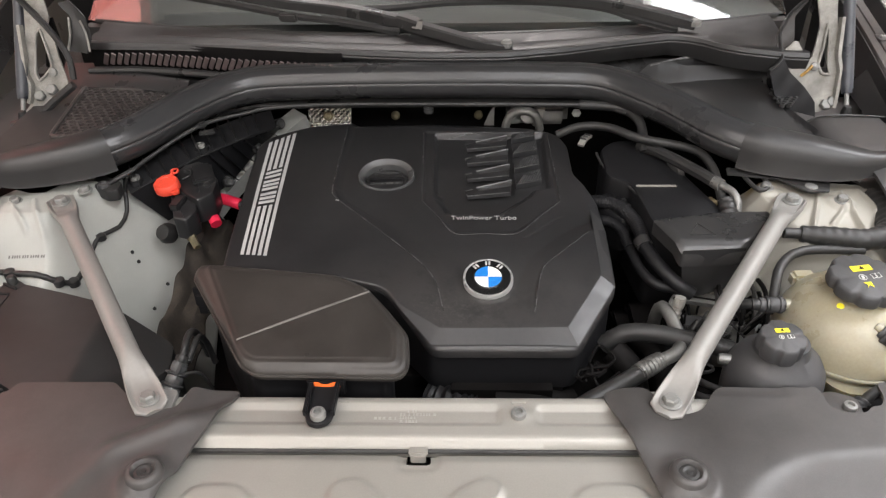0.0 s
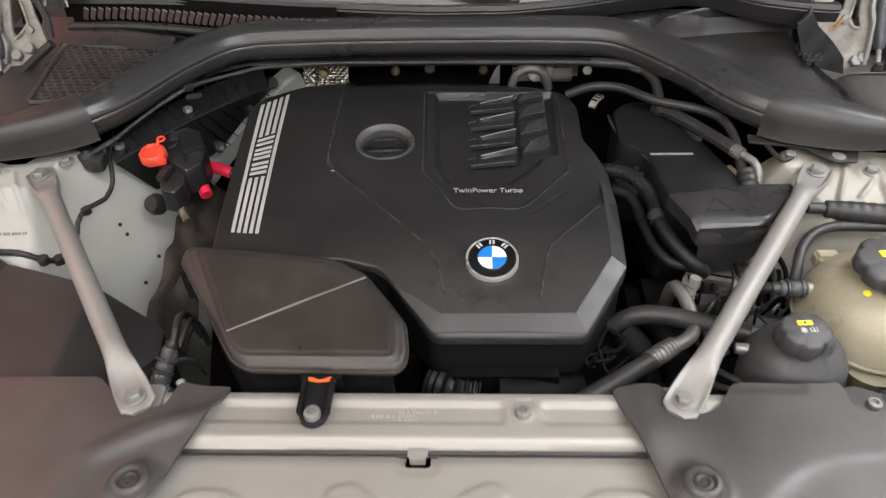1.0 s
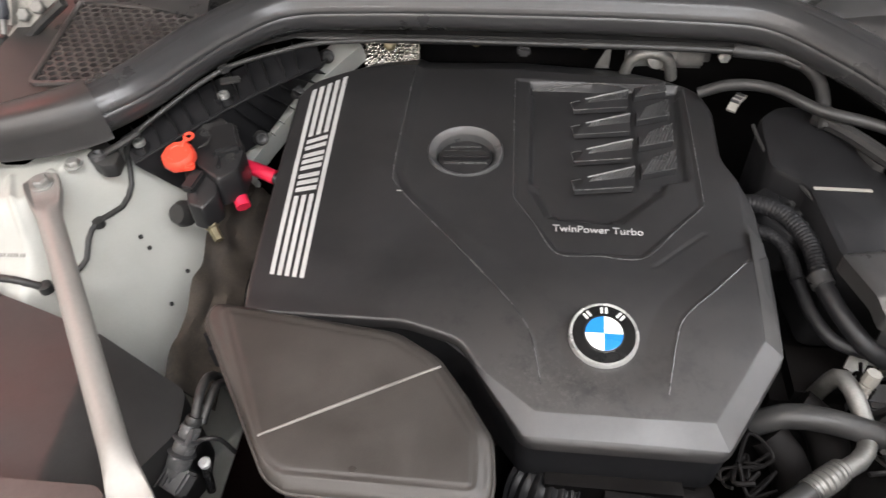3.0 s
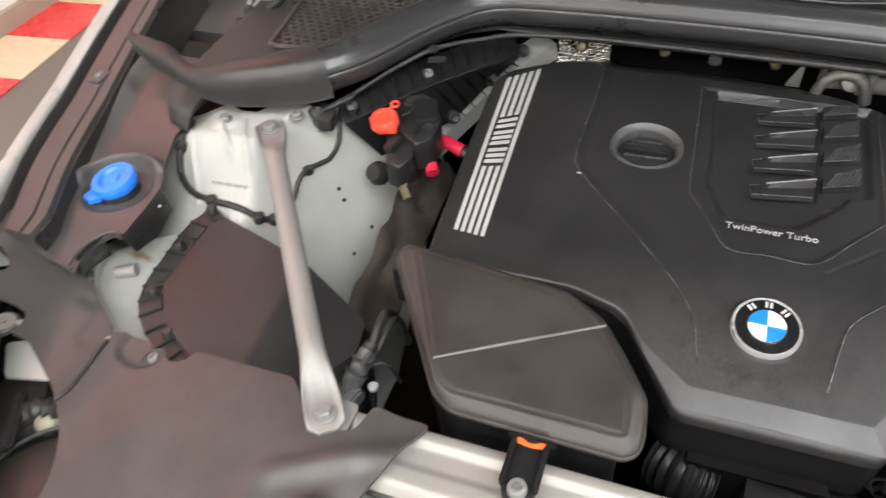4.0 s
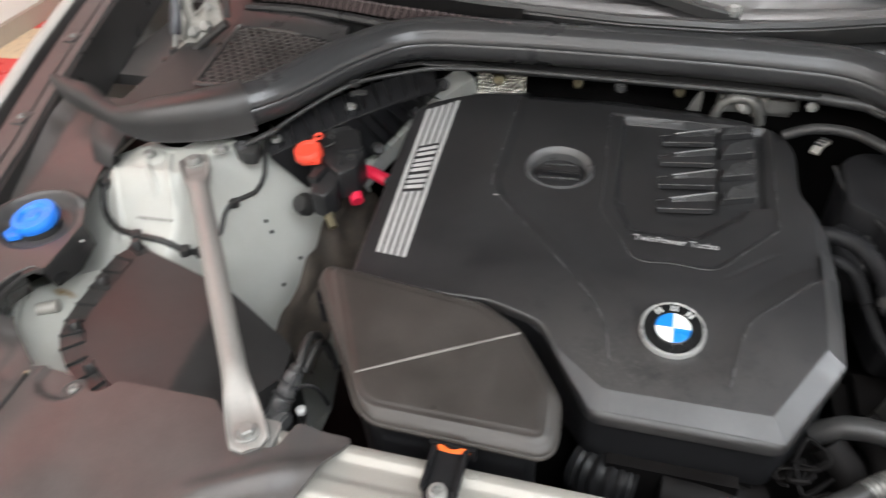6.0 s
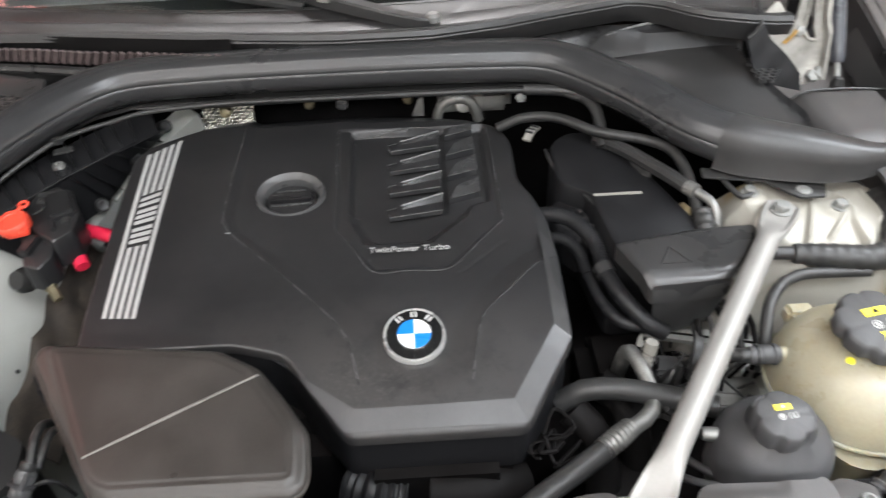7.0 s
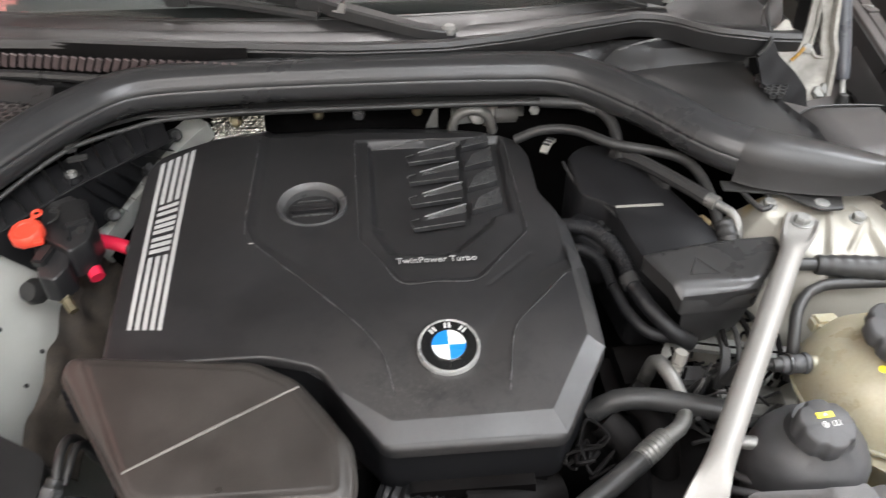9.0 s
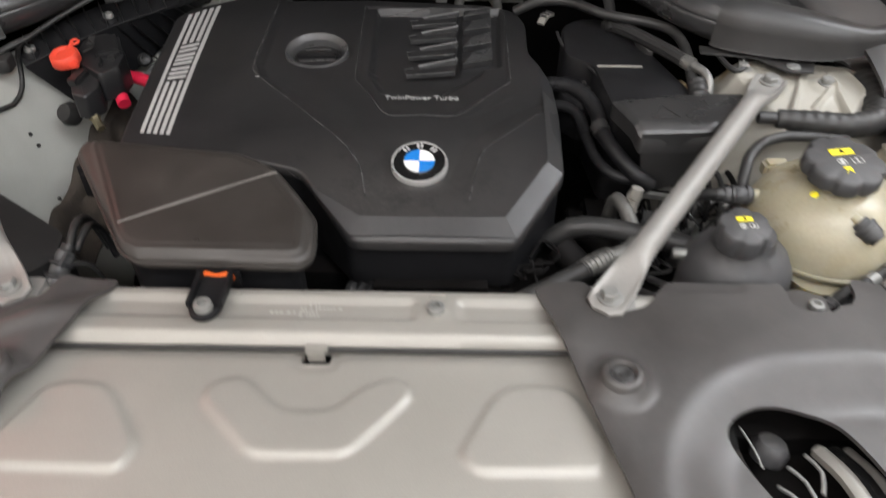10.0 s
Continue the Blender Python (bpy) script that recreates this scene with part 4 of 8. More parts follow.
part("knob", lathe([(0.0001, 0), (0.0032, 0), (0.0032, 0.0004), (0.0024, 0.0005), (0.0001, 0.0003)], 14), AIRBOX, airbox, at=pose(-0.117, 0.632, lid_top(0.632)))
part("speck", lathe([(0.0001, 0), (0.0016, 0), (0.0001, 0.0007)], 8), WHITE_PRINT, airbox, "white paint speck", at=pose(-0.048, 0.6215, lid_top(0.6215) - 0.0045))
for t in (0.0, 0.12):
    part("clip_rib", box(0.012, 0.004, 0.03, 0.001, (-0.280 + 0.080 * t, 0.756 - 0.130 * t, 0.930)), COVER_RIM, airbox)
bracket = part("bracket", joined(prism(rounded([(-0.111, 0.603), (-0.109, 0.560), (-0.105, 0.550), (-0.094, 0.545), (-0.083, 0.550), (-0.079, 0.560), (-0.077, 0.603)], 0.006), 0.920, 0.9255, 0.0015),
                                 box(0.005, 0.045, 0.010, 0.0015, (-0.1085, 0.582, 0.927)), box(0.005, 0.045, 0.010, 0.0015, (-0.0795, 0.582, 0.927)), box(0.044, 0.006, 0.02, 0.0015, (-0.094, 0.610, 0.917))), COVER_RIM, airbox, "black mounting lug")
screw(airbox, -0.094, 0.5585, 0.9255, 1.15)
part("grommet", lathe([(0.0001, 0.002), (0.010, 0.002), (0.012, 0.009), (0.0150, 0.0095), (0.0185, 0.008), (0.0198, 0.004), (0.0185, 0), (0.0001, 0)], 28), ORANGE, airbox, "orange rubber grommet", at=pose(-0.094, 0.6175, 0.9165))

# ---------------------------------------------------------------- radiator panel
rad = thing("radiator_cowling", (0, 0.45, 0.86), "grey coated sheet cowling over the radiator with pressed shapes", "radiator cowling")
RAIL_OUT = [(-0.36, 0.529), (0.36, 0.531), (0.36, 0.598), (-0.36, 0.596)]


def rail_height(X, Y):
    z = 0.917 + 0.0 * X
    z = z - 0.0045 * ss(0.5555, 0.5585, Y) * ss(0.5835, 0.5805, Y) * ss(0.128 + 0.02, 0.128 + 0.026, np.abs(X - 0.121) + 0.13)
    z = z - 0.010 * ss(0.539, 0.529, Y) - 0.004 * ss(0.591, 0.598, Y)
    for cx in (0.121,):
        z = z + 0.002 * ss(0.013, 0.009, np.hypot(X - cx, Y - 0.571))
    return z


relief_part("rail", RAIL_OUT, rail_height, 0.004, 0.012, RAIL, rad, "grey cross rail")
V_SHAPE = rounded([(-0.076, 0.470), (-0.070, 0.490), (-0.045, 0.497), (-0.006, 0.461), (0.037, 0.462), (0.060, 0.487), (0.088, 0.499), (0.102, 0.487), (0.099, 0.472), (0.054, 0.418), (-0.024, 0.417)], 0.012, 4)
TRAP_R = rounded([(0.142, 0.420), (0.172, 0.480), (0.190, 0.491), (0.229, 0.491), (0.243, 0.480), (0.264, 0.430), (0.256, 0.408), (0.158, 0.405)], 0.012, 4)
TRAP_L = rounded([(-0.236, 0.430), (-0.213, 0.482), (-0.195, 0.487), (-0.166, 0.486), (-0.150, 0.474), (-0.114, 0.424), (-0.122, 0.401), (-0.228, 0.402)], 0.012, 4)
SLOT = rounded([(0.001, 0.514), (0.027, 0.514), (0.027, 0.5275), (0.001, 0.5275)], 0.003, 3)


def plate_height(X, Y):
    z = 0.9045 - 0.04 * np.maximum(0, 0.33 - Y) ** 1.0 + 0.0 * X
    for shape, h in ((V_SHAPE, 0.0042), (TRAP_R, 0.0042), (TRAP_L, 0.0042)):
        d, _, _ = distance(shape, X, Y + 0.001)
        z = z + h * ss(0.0022, -0.0032, d)
    d, _, _ = distance(SLOT, X, Y)
    return z - 0.003 * ss(0.012, 0.004, d) - 0.004 * ss(0.515, 0.528, Y)


PLATE = [(-0.335, 0.24), (0.335, 0.24), (0.34, 0.5285), (-0.34, 0.5265)]
relief_part("plate", PLATE, plate_height, 0.0035, 0.006, RAIL, rad, "grey pressed plate", holes=[SLOT])
part("seal_strip", sweep([(-0.36, 0.5275, 0.906), (0.0, 0.528, 0.906), (0.36, 0.5295, 0.906)], 0.0025, 8), RUBBER, rad, "thin black seal")
part("catch", joined(box(0.02, 0.010, 0.004, 0.001, (0.014, 0.5255, 0.9095)), box(0.016, 0.003, 0.012, 0.001, (0.014, 0.520, 0.905))), RAIL, rad, "small folded tongue")
# near-black sheet stands for the shade seen through the slot
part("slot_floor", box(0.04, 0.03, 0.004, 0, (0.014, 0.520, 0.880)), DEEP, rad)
screw(rad, 0.120, 0.568, 0.9175, 1.1)
part("pad", prism(rounded([(0.113, 0.5855), (0.129, 0.5855), (0.129, 0.590), (0.113, 0.590)], 0.002), 0.914, 0.9185, 0.0006), RAIL, rad)
part("pad", prism(rounded([(-0.079, 0.585), (-0.067, 0.585), (-0.067, 0.590), (-0.079, 0.590)], 0.002), 0.914, 0.9185, 0.0006), RAIL, rad)
rng = random.Random(5)
for y, x0, x1 in ((0.5675, -0.036, -0.012), (0.578, 0.000, 0.010), (0.573, -0.008, 0.030), (0.5685, -0.008, 0.010), (0.5635, -0.008, 0.010)):
    x = x0
    while x < x1:
        w = rng.choice((0.0016, 0.0022, 0.003))
        part("stamp_mark", box(w, 0.0032, 0.0008, 0, (x + w / 2, y, 0.9127)), STAMP, rad)
        x += w + rng.choice((0.0012, 0.0016, 0.0035))

# ---------------------------------------------------------------- front trim covers
TRIM_L = rounded([(-0.187, 0.598), (-0.243, 0.600), (-0.250, 0.568), (-0.290, 0.562), (-0.312, 0.588), (-0.333, 0.607), (-0.443, 0.606), (-0.447, 0.594), (-0.458, 0.586), (-0.476, 0.592), (-0.505, 0.606), (-0.530, 0.610), (-0.551, 0.607), (-0.576, 0.626),
                  (-0.603, 0.646), (-0.625, 0.665), (-0.669, 0.680), (-0.720, 0.705), (-0.746, 0.700), (-0.719, 0.622), (-0.667, 0.49), (-0.612, 0.38), (-0.548, 0.255), (-0.300, 0.255), (-0.255, 0.40), (-0.218, 0.517)], 0.006, 3)
TRIM_R = rounded([(0.213, 0.600), (0.262, 0.603), (0.278, 0.572), (0.292, 0.562), (0.316, 0.570), (0.340, 0.606), (0.438, 0.603), (0.446, 0.607), (0.4505, 0.597), (0.450, 0.575), (0.464, 0.568), (0.486, 0.567), (0.496, 0.577), (0.506, 0.577), (0.516, 0.592), (0.516, 0.615), (0.552, 0.613),
                  (0.600, 0.643), (0.640, 0.680), (0.672, 0.70), (0.660, 0.60), (0.625, 0.49), (0.570, 0.38), (0.515, 0.255), (0.300, 0.255), (0.272, 0.380), (0.236, 0.517)], 0.010, 3)
HOLE_A = rounded([(-0.685, 0.568), (-0.686, 0.583), (-0.674, 0.586), (-0.654, 0.595), (-0.645, 0.590), (-0.639, 0.573), (-0.641, 0.556), (-0.647, 0.551), (-0.662, 0.556)], 0.005, 4)
HOLE_T = rounded([(-0.711, 0.618), (-0.719, 0.633), (-0.709, 0.644), (-0.691, 0.632), (-0.687, 0.622), (-0.690, 0.614), (-0.701, 0.612)], 0.005, 4)
HOLE_B = rounded([(-0.634, 0.541), (-0.645, 0.560), (-0.629, 0.568), (-0.593, 0.545), (-0.568, 0.530), (-0.519, 0.490), (-0.497, 0.460), (-0.486, 0.428), (-0.490, 0.402), (-0.516, 0.399), (-0.548, 0.414), (-0.570, 0.432), (-0.588, 0.456), (-0.612, 0.505)], 0.016, 4)
HOLE_C = rounded([(-0.446, 0.370), (-0.448, 0.421), (-0.434, 0.440), (-0.413, 0.449), (-0.384, 0.446), (-0.360, 0.426), (-0.345, 0.350), (-0.40, 0.33)], 0.014, 4)
POCKET_L = rounded([(-0.531, 0.586), (-0.535, 0.602), (-0.529, 0.622), (-0.481, 0.605), (-0.474, 0.585), (-0.486, 0.571), (-0.513, 0.573)], 0.008, 4)
STEP_L = [(-0.80, 0.68), (-0.700, 0.665), (-0.693, 0.634), (-0.686, 0.598), (-0.671, 0.542), (-0.664, 0.533), (-0.637, 0.503), (-0.612, 0.473), (-0.575, 0.433), (-0.59, 0.30), (-0.80, 0.30)]
HOLE_D = rounded([(0.357, 0.440), (0.366, 0.456), (0.389, 0.469), (0.413, 0.4715), (0.453, 0.460), (0.470, 0.428), (0.482, 0.385), (0.478, 0.335), (0.41, 0.335), (0.376, 0.395)], 0.016, 4)
DISH_R = rounded([(0.290, 0.2), (0.303, 0.420), (0.338, 0.475), (0.394, 0.510), (0.516, 0.522), (0.62, 0.44), (0.62, 0.2)], 0.03, 4)
DISH_L = rounded([(-0.310, 0.2), (-0.316, 0.410), (-0.345, 0.465), (-0.395, 0.500), (-0.46, 0.50), (-0.47, 0.36), (-0.47, 0.2)], 0.03, 4)


def trim_height(s):
    dish = DISH_R if s > 0 else DISH_L
    grommet = (0.277, 0.4795) if s > 0 else (-0.2505, 0.476)

    def height(X, Y):
        ax = np.abs(X)
        z = 0.926 + 0.0 * X + 0.006 * np.exp(-((Y - 0.54) / 0.03) ** 2) * ss(0.30, 0.22, ax)
        line = FENDER[s]
        fx = np.abs(np.interp(Y, [p[1] for p in line], [p[0] for p in line]))
        z = z - 0.012 * ss(0.50, 0.58, ax) + 0.058 * ss(fx - 0.105, fx - 0.012, ax) * ss(0.74, 0.69, Y)
        d, _, _ = distance(dish, X, Y)
        z = z - (0.019 * ss(0.006, -0.055, d) if s > 0 else 0.005 * ss(0.02, -0.05, d))
        inner = 0.235 + 0.09 * lin(0.52, 0.25, Y)
        z = z - 0.005 * ss(inner + 0.006, inner - 0.02, ax)
        r = np.hypot(X - grommet[0], Y - grommet[1])
        z = z + 0.011 * ss(0.030, 0.014, r)
        if s < 0:
            ridge = (X + 0.235) * 0.45 - (Y - 0.545) * 0.89
            z = z + 0.007 * np.exp(-(ridge / 0.012) ** 2) * ss(0.335, 0.29, ax)
        z = z - 0.05 * np.maximum(0, 0.36 - Y)
        if s < 0:
            d, _, _ = distance(POCKET_L, X, Y)
            z = z - 0.006 * ss(0.001, -0.003, d)
            d, _, _ = distance(STEP_L, X, Y)
            z = z + 0.0045 * ss(0.002, -0.003, d)
            # shallow square field beside the tower flange
            d, _, _ = distance([(-0.640, 0.645), (-0.594, 0.628), (-0.590, 0.590), (-0.570, 0.582), (-0.545, 0.590), (-0.570, 0.650)], X, Y)
            z = z - 0.0022 * ss(0.0012, -0.0025, d)
            # long soft crease towards the rivet
            crease = np.abs((X + 0.335) * 0.86 - (Y - 0.44) * 0.5)
            z = z + 0.003 * np.exp(-(crease / 0.010) ** 2) * ss(0.40, 0.43, Y) * ss(0.53, 0.48, Y)
        else:
            z = z - 0.002 * ss(0.004, -0.004, np.abs(ax - 0.35) - 0.06) * ss(0.59, 0.60, Y)
        return z
    return height


trim_l = thing("front_trim_cover", (-0.45, 0.45, 0.88), "soft dark grey plastic cover with oval openings behind the headlamp", "trim cover", "front trim covers")
relief_part("sheet", TRIM_L, trim_height(-1), 0.0045, 0.004, TRIM, trim_l, holes=[HOLE_A, HOLE_B, HOLE_C, HOLE_T], smooth=60)
trim_r = thing("front_trim_cover", (0.45, 0.45, 0.88), "soft dark grey plastic cover with one rounded opening", "trim cover", "front trim covers")
relief_part("sheet", TRIM_R, trim_height(1), 0.0045, 0.004, TRIM, trim_r, holes=[HOLE_D], smooth=60)
for tr, gx, gy in ((trim_l, -0.2505, 0.476), (trim_r, 0.277, 0.4795)):
    collar_z = float(trim_height(math.copysign(1, gx))(np.array(gx), np.array(gy)))
    part("collar", lathe([(0.0190, -0.004), (0.0176, 0.0022), (0.0152, 0.0044), (0.0122, 0.0046), (0.0100, 0.0022), (0.0094, 0.0005)], 36), TRIM, tr, at=pose(gx, gy, collar_z))
    part("expanding_rivet", lathe([(0.0001, 0.0003), (0.0096, 0.0003), (0.0092, 0.0012), (0.0066, 0.0018), (0.0045, 0.0006), (0.0028, 0.0006), (0.0024, 0.0014), (0.0001, 0.0014)], 24), RUBBER, tr, "black plastic rivet", at=pose(gx, gy, collar_z))
def on_trim(x, y, lift=0.0):
    return (x, y, float(trim_height(math.copysign(1, x))(np.array(x), np.array(y))) + lift)


part("white_plate", moved(prism(rounded([(-0.009, -0.020), (0.009, -0.020), (0.009, 0.020), (-0.009, 0.020)], 0.008, 5), 0.0, 0.002), pose(-0.658, 0.486, on_trim(-0.658, 0.486)[2] + 0.001, 0, 8, 18)), WHITE, trim_l, "white oval insert")
# dark disc on the plate paints a small hole's shade
part("plate_hole", lathe([(0.0001, 0), (0.0018, 0), (0.0018, 0.0006), (0.0001, 0.0006)], 10), DEEP, trim_l, at=pose(-0.658, 0.484, on_trim(-0.658, 0.484)[2] + 0.0032))
for px, py, r in ((-0.7005, 0.584, 0.0125),):
    part("pressed_ring", sweep([on_trim(px + r * math.cos(t), py + 0.8 * r * math.sin(t), 0.0003) for t in (2 * math.pi * i / 20 for i in range(21))], 0.0009, 6, raw=True), TRIM, trim_l)
part("torn_edge", sweep([on_trim(x, y, 0.0008) for x, y in ((-0.709, 0.617), (-0.714, 0.623), (-0.718, 0.632), (-0.714, 0.639), (-0.708, 0.643))], 0.0011, 6), RAIL, trim_l, "pale torn edge")
part("torn_patch", prism(rounded([(-0.748, 0.638), (-0.741, 0.657), (-0.706, 0.641), (-0.722, 0.633)], 0.004), 0.943, 0.945), WHITE, trim_l, "pale sheet behind the torn opening")
# near-black sheet painted as the shade inside the tear
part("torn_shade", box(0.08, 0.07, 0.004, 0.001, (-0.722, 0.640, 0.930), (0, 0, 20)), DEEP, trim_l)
part("step_line", sweep([on_trim(x, y, 0.0002) for x, y in ((-0.666, 0.536), (-0.660, 0.529), (-0.637, 0.503), (-0.612, 0.473))], 0.0019, 6), RUBBER, trim_l, "dark step in the trim")
part("seam_line", sweep([on_trim(x, y, 0.0002) for x, y in ((-0.603, 0.454), (-0.582, 0.432))], 0.0013, 6), RUBBER, trim_l)
cord = [(-0.552, 0.517), (-0.546, 0.527), (-0.545, 0.542), (-0.547, 0.570), (-0.549, 0.588), (-0.552, 0.600)]
part("slit_cord", sweep([on_trim(x, y, 0.0006) for x, y in cord], 0.0026, 8), RUBBER, trim_l, "thin black cord in a slit")
part("slit_tag", box(0.005, 0.010, 0.003, 0.0008, on_trim(-0.551, 0.596, 0.002), (0, 0, 10)), TANK, trim_l, "small pale tag")
screw(trim_l, *on_trim(-0.484, 0.588, 0.0003), 0.72)
part("screw_dish", lathe([(0.0001, 0), (0.0125, 0), (0.0135, 0.0012), (0.0125, 0.0016), (0.010, 0.0006), (0.0001, 0.0006)], 24), TRIM, trim_l, at=pose(*on_trim(-0.484, 0.588, -0.0004)))
tab = part("fixing_tab", prism(rounded([(0.446, 0.606), (0.4515, 0.570), (0.468, 0.563), (0.492, 0.566), (0.494, 0.602), (0.470, 0.612)], 0.006), 0.909, 0.9125, 0.001), TRIM, trim_r, "sunken fixing tab")
screw(tab, 0.480, 0.586, 0.9125, 0.95)
# near-black sheet for the shade below the fixing tab
part("well_floor", box(0.045, 0.06, 0.004, 0.001, (0.512, 0.590, 0.893)), DEEP, trim_r)
for pts in (((0.552, 0.613), (0.556, 0.585), (0.556, 0.540)), ((0.557, 0.590), (0.580, 0.588), (0.612, 0.590)), ((0.597, 0.640), (0.600, 0.620), (0.612, 0.590))):
    part("panel_joint", sweep([on_trim(x, y, 0.0004) for x, y in pts], 0.0011, 6), RUBBER, trim_r, "dark joint between trim panels")
part("seal_fin", sweep([(-0.618, 0.446, 0.954), (-0.606, 0.436, 0.955), (-0.553, 0.398, 0.955), (-0.497, 0.365, 0.951), (-0.45, 0.335, 0.945)], 0.012, profile=[(1.0, -0.5), (1.0, 0.1), (0.6, 0.5), (-0.8, 0.5), (-1.0, 0.1), (-1.0, -0.5)]), TRIM, trim_l, "dark rubber seal fin", smooth=30)
part("seal_edge", sweep([(-0.604, 0.447, 0.9585), (-0.553, 0.411, 0.9565), (-0.497, 0.378, 0.9525), (-0.45, 0.350, 0.946)], 0.0012, 6), PEARL, trim_l, "thin pale edge of the seal")
part("seal_block", box(0.022, 0.034, 0.016, 0.003, (-0.618, 0.432, 0.957), (0, 0, 42)), TRIM, trim_l, "square end block of the seal")
for x, y, z, w, l, a in ((-0.640, 0.415, 0.950, 0.012, 0.022, 30), (-0.618, 0.395, 0.946, 0.008, 0.030, 36), (-0.585, 0.375, 0.944, 0.012, 0.020, 50), (-0.560, 0.355, 0.942, 0.008, 0.026, 40)):
    part("lamp_edge", box(w, l, 0.010, 0.002, (x, y, z), (0, 0, a)), PEARL if w > 0.01 else TRIM, trim_l, "pale headlamp edge" if w > 0.01 else "")


# ---------------------------------------------------------------- strut braces
def brace(s):
    up, low = Vector((s * 0.525, 0.925, 0.9665)), Vector((s * 0.281, 0.574, 0.930))
    ob = thing("strut_brace", low, "brushed aluminium strut brace with flattened bolted ends", "strut brace", "strut braces")
    d = (low - up)
    n = 60
    side = Vector((-d.y, d.x, 0)).normalized()
    upv = side.cross(d.normalized())
    if upv.z < 0:
        upv = -upv
    verts, faces, k = [], [], 28
    total = d.length
    for i in range(n + 1):
        t = i / n
        s_m = t * total
        # half width, half height and lift along the brace
        e0, e1 = min(s_m, total - s_m), (total - s_m)
        flatten = 1 - ss(0.024, 0.085, e0)
        wide_end = 0.0190 if t < 0.5 else 0.0185
        w = 0.0126 + (wide_end - 0.0126) * flatten
        h = 0.0130 + (0.0034 - 0.0130) * flatten
        cap = math.sqrt(max(0.0, 1 - max(0.0, 1 - e0 / 0.010) ** 2))
        w = w * (0.45 + 0.55 * cap) if e0 < 0.010 else w
        lift = 0.010 * (1 - flatten)
        c = up + d * (t * 1.0) + (d.normalized() * (-0.018 + 0.036 * t)) + upv * lift
        for j in range(k):
            a = 2 * math.pi * j / k
            ca, sa = math.cos(a), math.sin(a)
            p = 0.75 if flatten > 0.3 else 1.0
            u = math.copysign(abs(ca) ** p, ca) * w
            v = math.copysign(abs(sa) ** p, sa) * h
            # pressed hollow in the middle of the flattened ends
            if flatten > 0.1 and sa > 0:
                v -= 0.004 * flatten * (1 - abs(ca)) * (ss(0.018, 0.05, e0))
                # raised lips along both edges
                v += (0.0075 if t < 0.5 else 0.0035) * flatten * ss(0.62, 0.9, abs(ca)) * ss(0.003, 0.016, e0)
            verts.append(tuple(c + side * u + upv * v))
    for i in range(n):
        for j in range(k):
            a, b = i * k + j, i * k + (j + 1) % k
            faces.append((a, b, b + k, a + k))
    faces += [tuple(range(k))[::-1], tuple(range(n * k, n * k + k))]
    part("tube", (verts, faces), BRACE, ob)
    bolt(ob, up.x, up.y, up.z + 0.0022, 0.95, turn=10)
    bolt(ob, low.x, low.y, low.z + 0.0026, 0.88, turn=40, tilt=(-4, 0))
    part("foot_plate", prism(rounded([(s * 0.258, 0.600), (s * 0.308, 0.600), (s * 0.306, 0.566), (s * 0.294, 0.554), (s * 0.268, 0.554), (s * 0.258, 0.566)], 0.008), 0.915, 0.9225, 0.001), BRACE, ob, "bare metal bracket below the foot")
    return ob


brace(-1), brace(1)

# ---------------------------------------------------------------- cross tube and its end sleeves
def ridged(n=120):
    pts = []
    for i in range(n):
        a = 2 * math.pi * i / n
        r = 1.0
        for c, w, dpt in ((0.16, 0.05, 0.045), (0.62, 0.14, 0.020), (1.30, 0.05, 0.022), (2.45, 0.10, 0.05), (2.95, 0.10, 0.06)):
            r -= dpt * math.exp(-((a - c) / w) ** 2)
        pts.append((r * math.cos(a), r * math.sin(a)))
    return pts


TUBE = [(-0.500, 1.006, 1.008), (-0.474, 1.028, 1.010), (-0.447, 1.062, 1.012), (-0.388, 1.158, 1.018), (-0.315, 1.224, 1.022), (-0.20, 1.238, 1.024), (0.0, 1.240, 1.025), (0.20, 1.237, 1.024), (0.305, 1.222, 1.022), (0.388, 1.145, 1.017), (0.447, 1.062, 1.011), (0.474, 1.032, 1.009), (0.500, 1.012, 1.0075)]
cross = thing("cross_tube", (0, 1.23, 0.99), "satin black moulded tube arching across the back of the engine bay", "cross tube")
part("tube", sweep(TUBE, 0.031, profile=ridged(), step=0.01), SEAL, cross)
SLEEVE_PROFILE = [(1.05, -0.74), (1.0, -0.62), (0.99, 0.10), (0.90, 0.52), (0.66, 0.86), (0.33, 0.98), (0.0, 1.0), (-0.33, 0.98), (-0.66, 0.86), (-0.90, 0.52), (-0.99, 0.10), (-1.0, -0.62), (-1.05, -0.74), (-0.5, -0.8), (0.5, -0.8)]
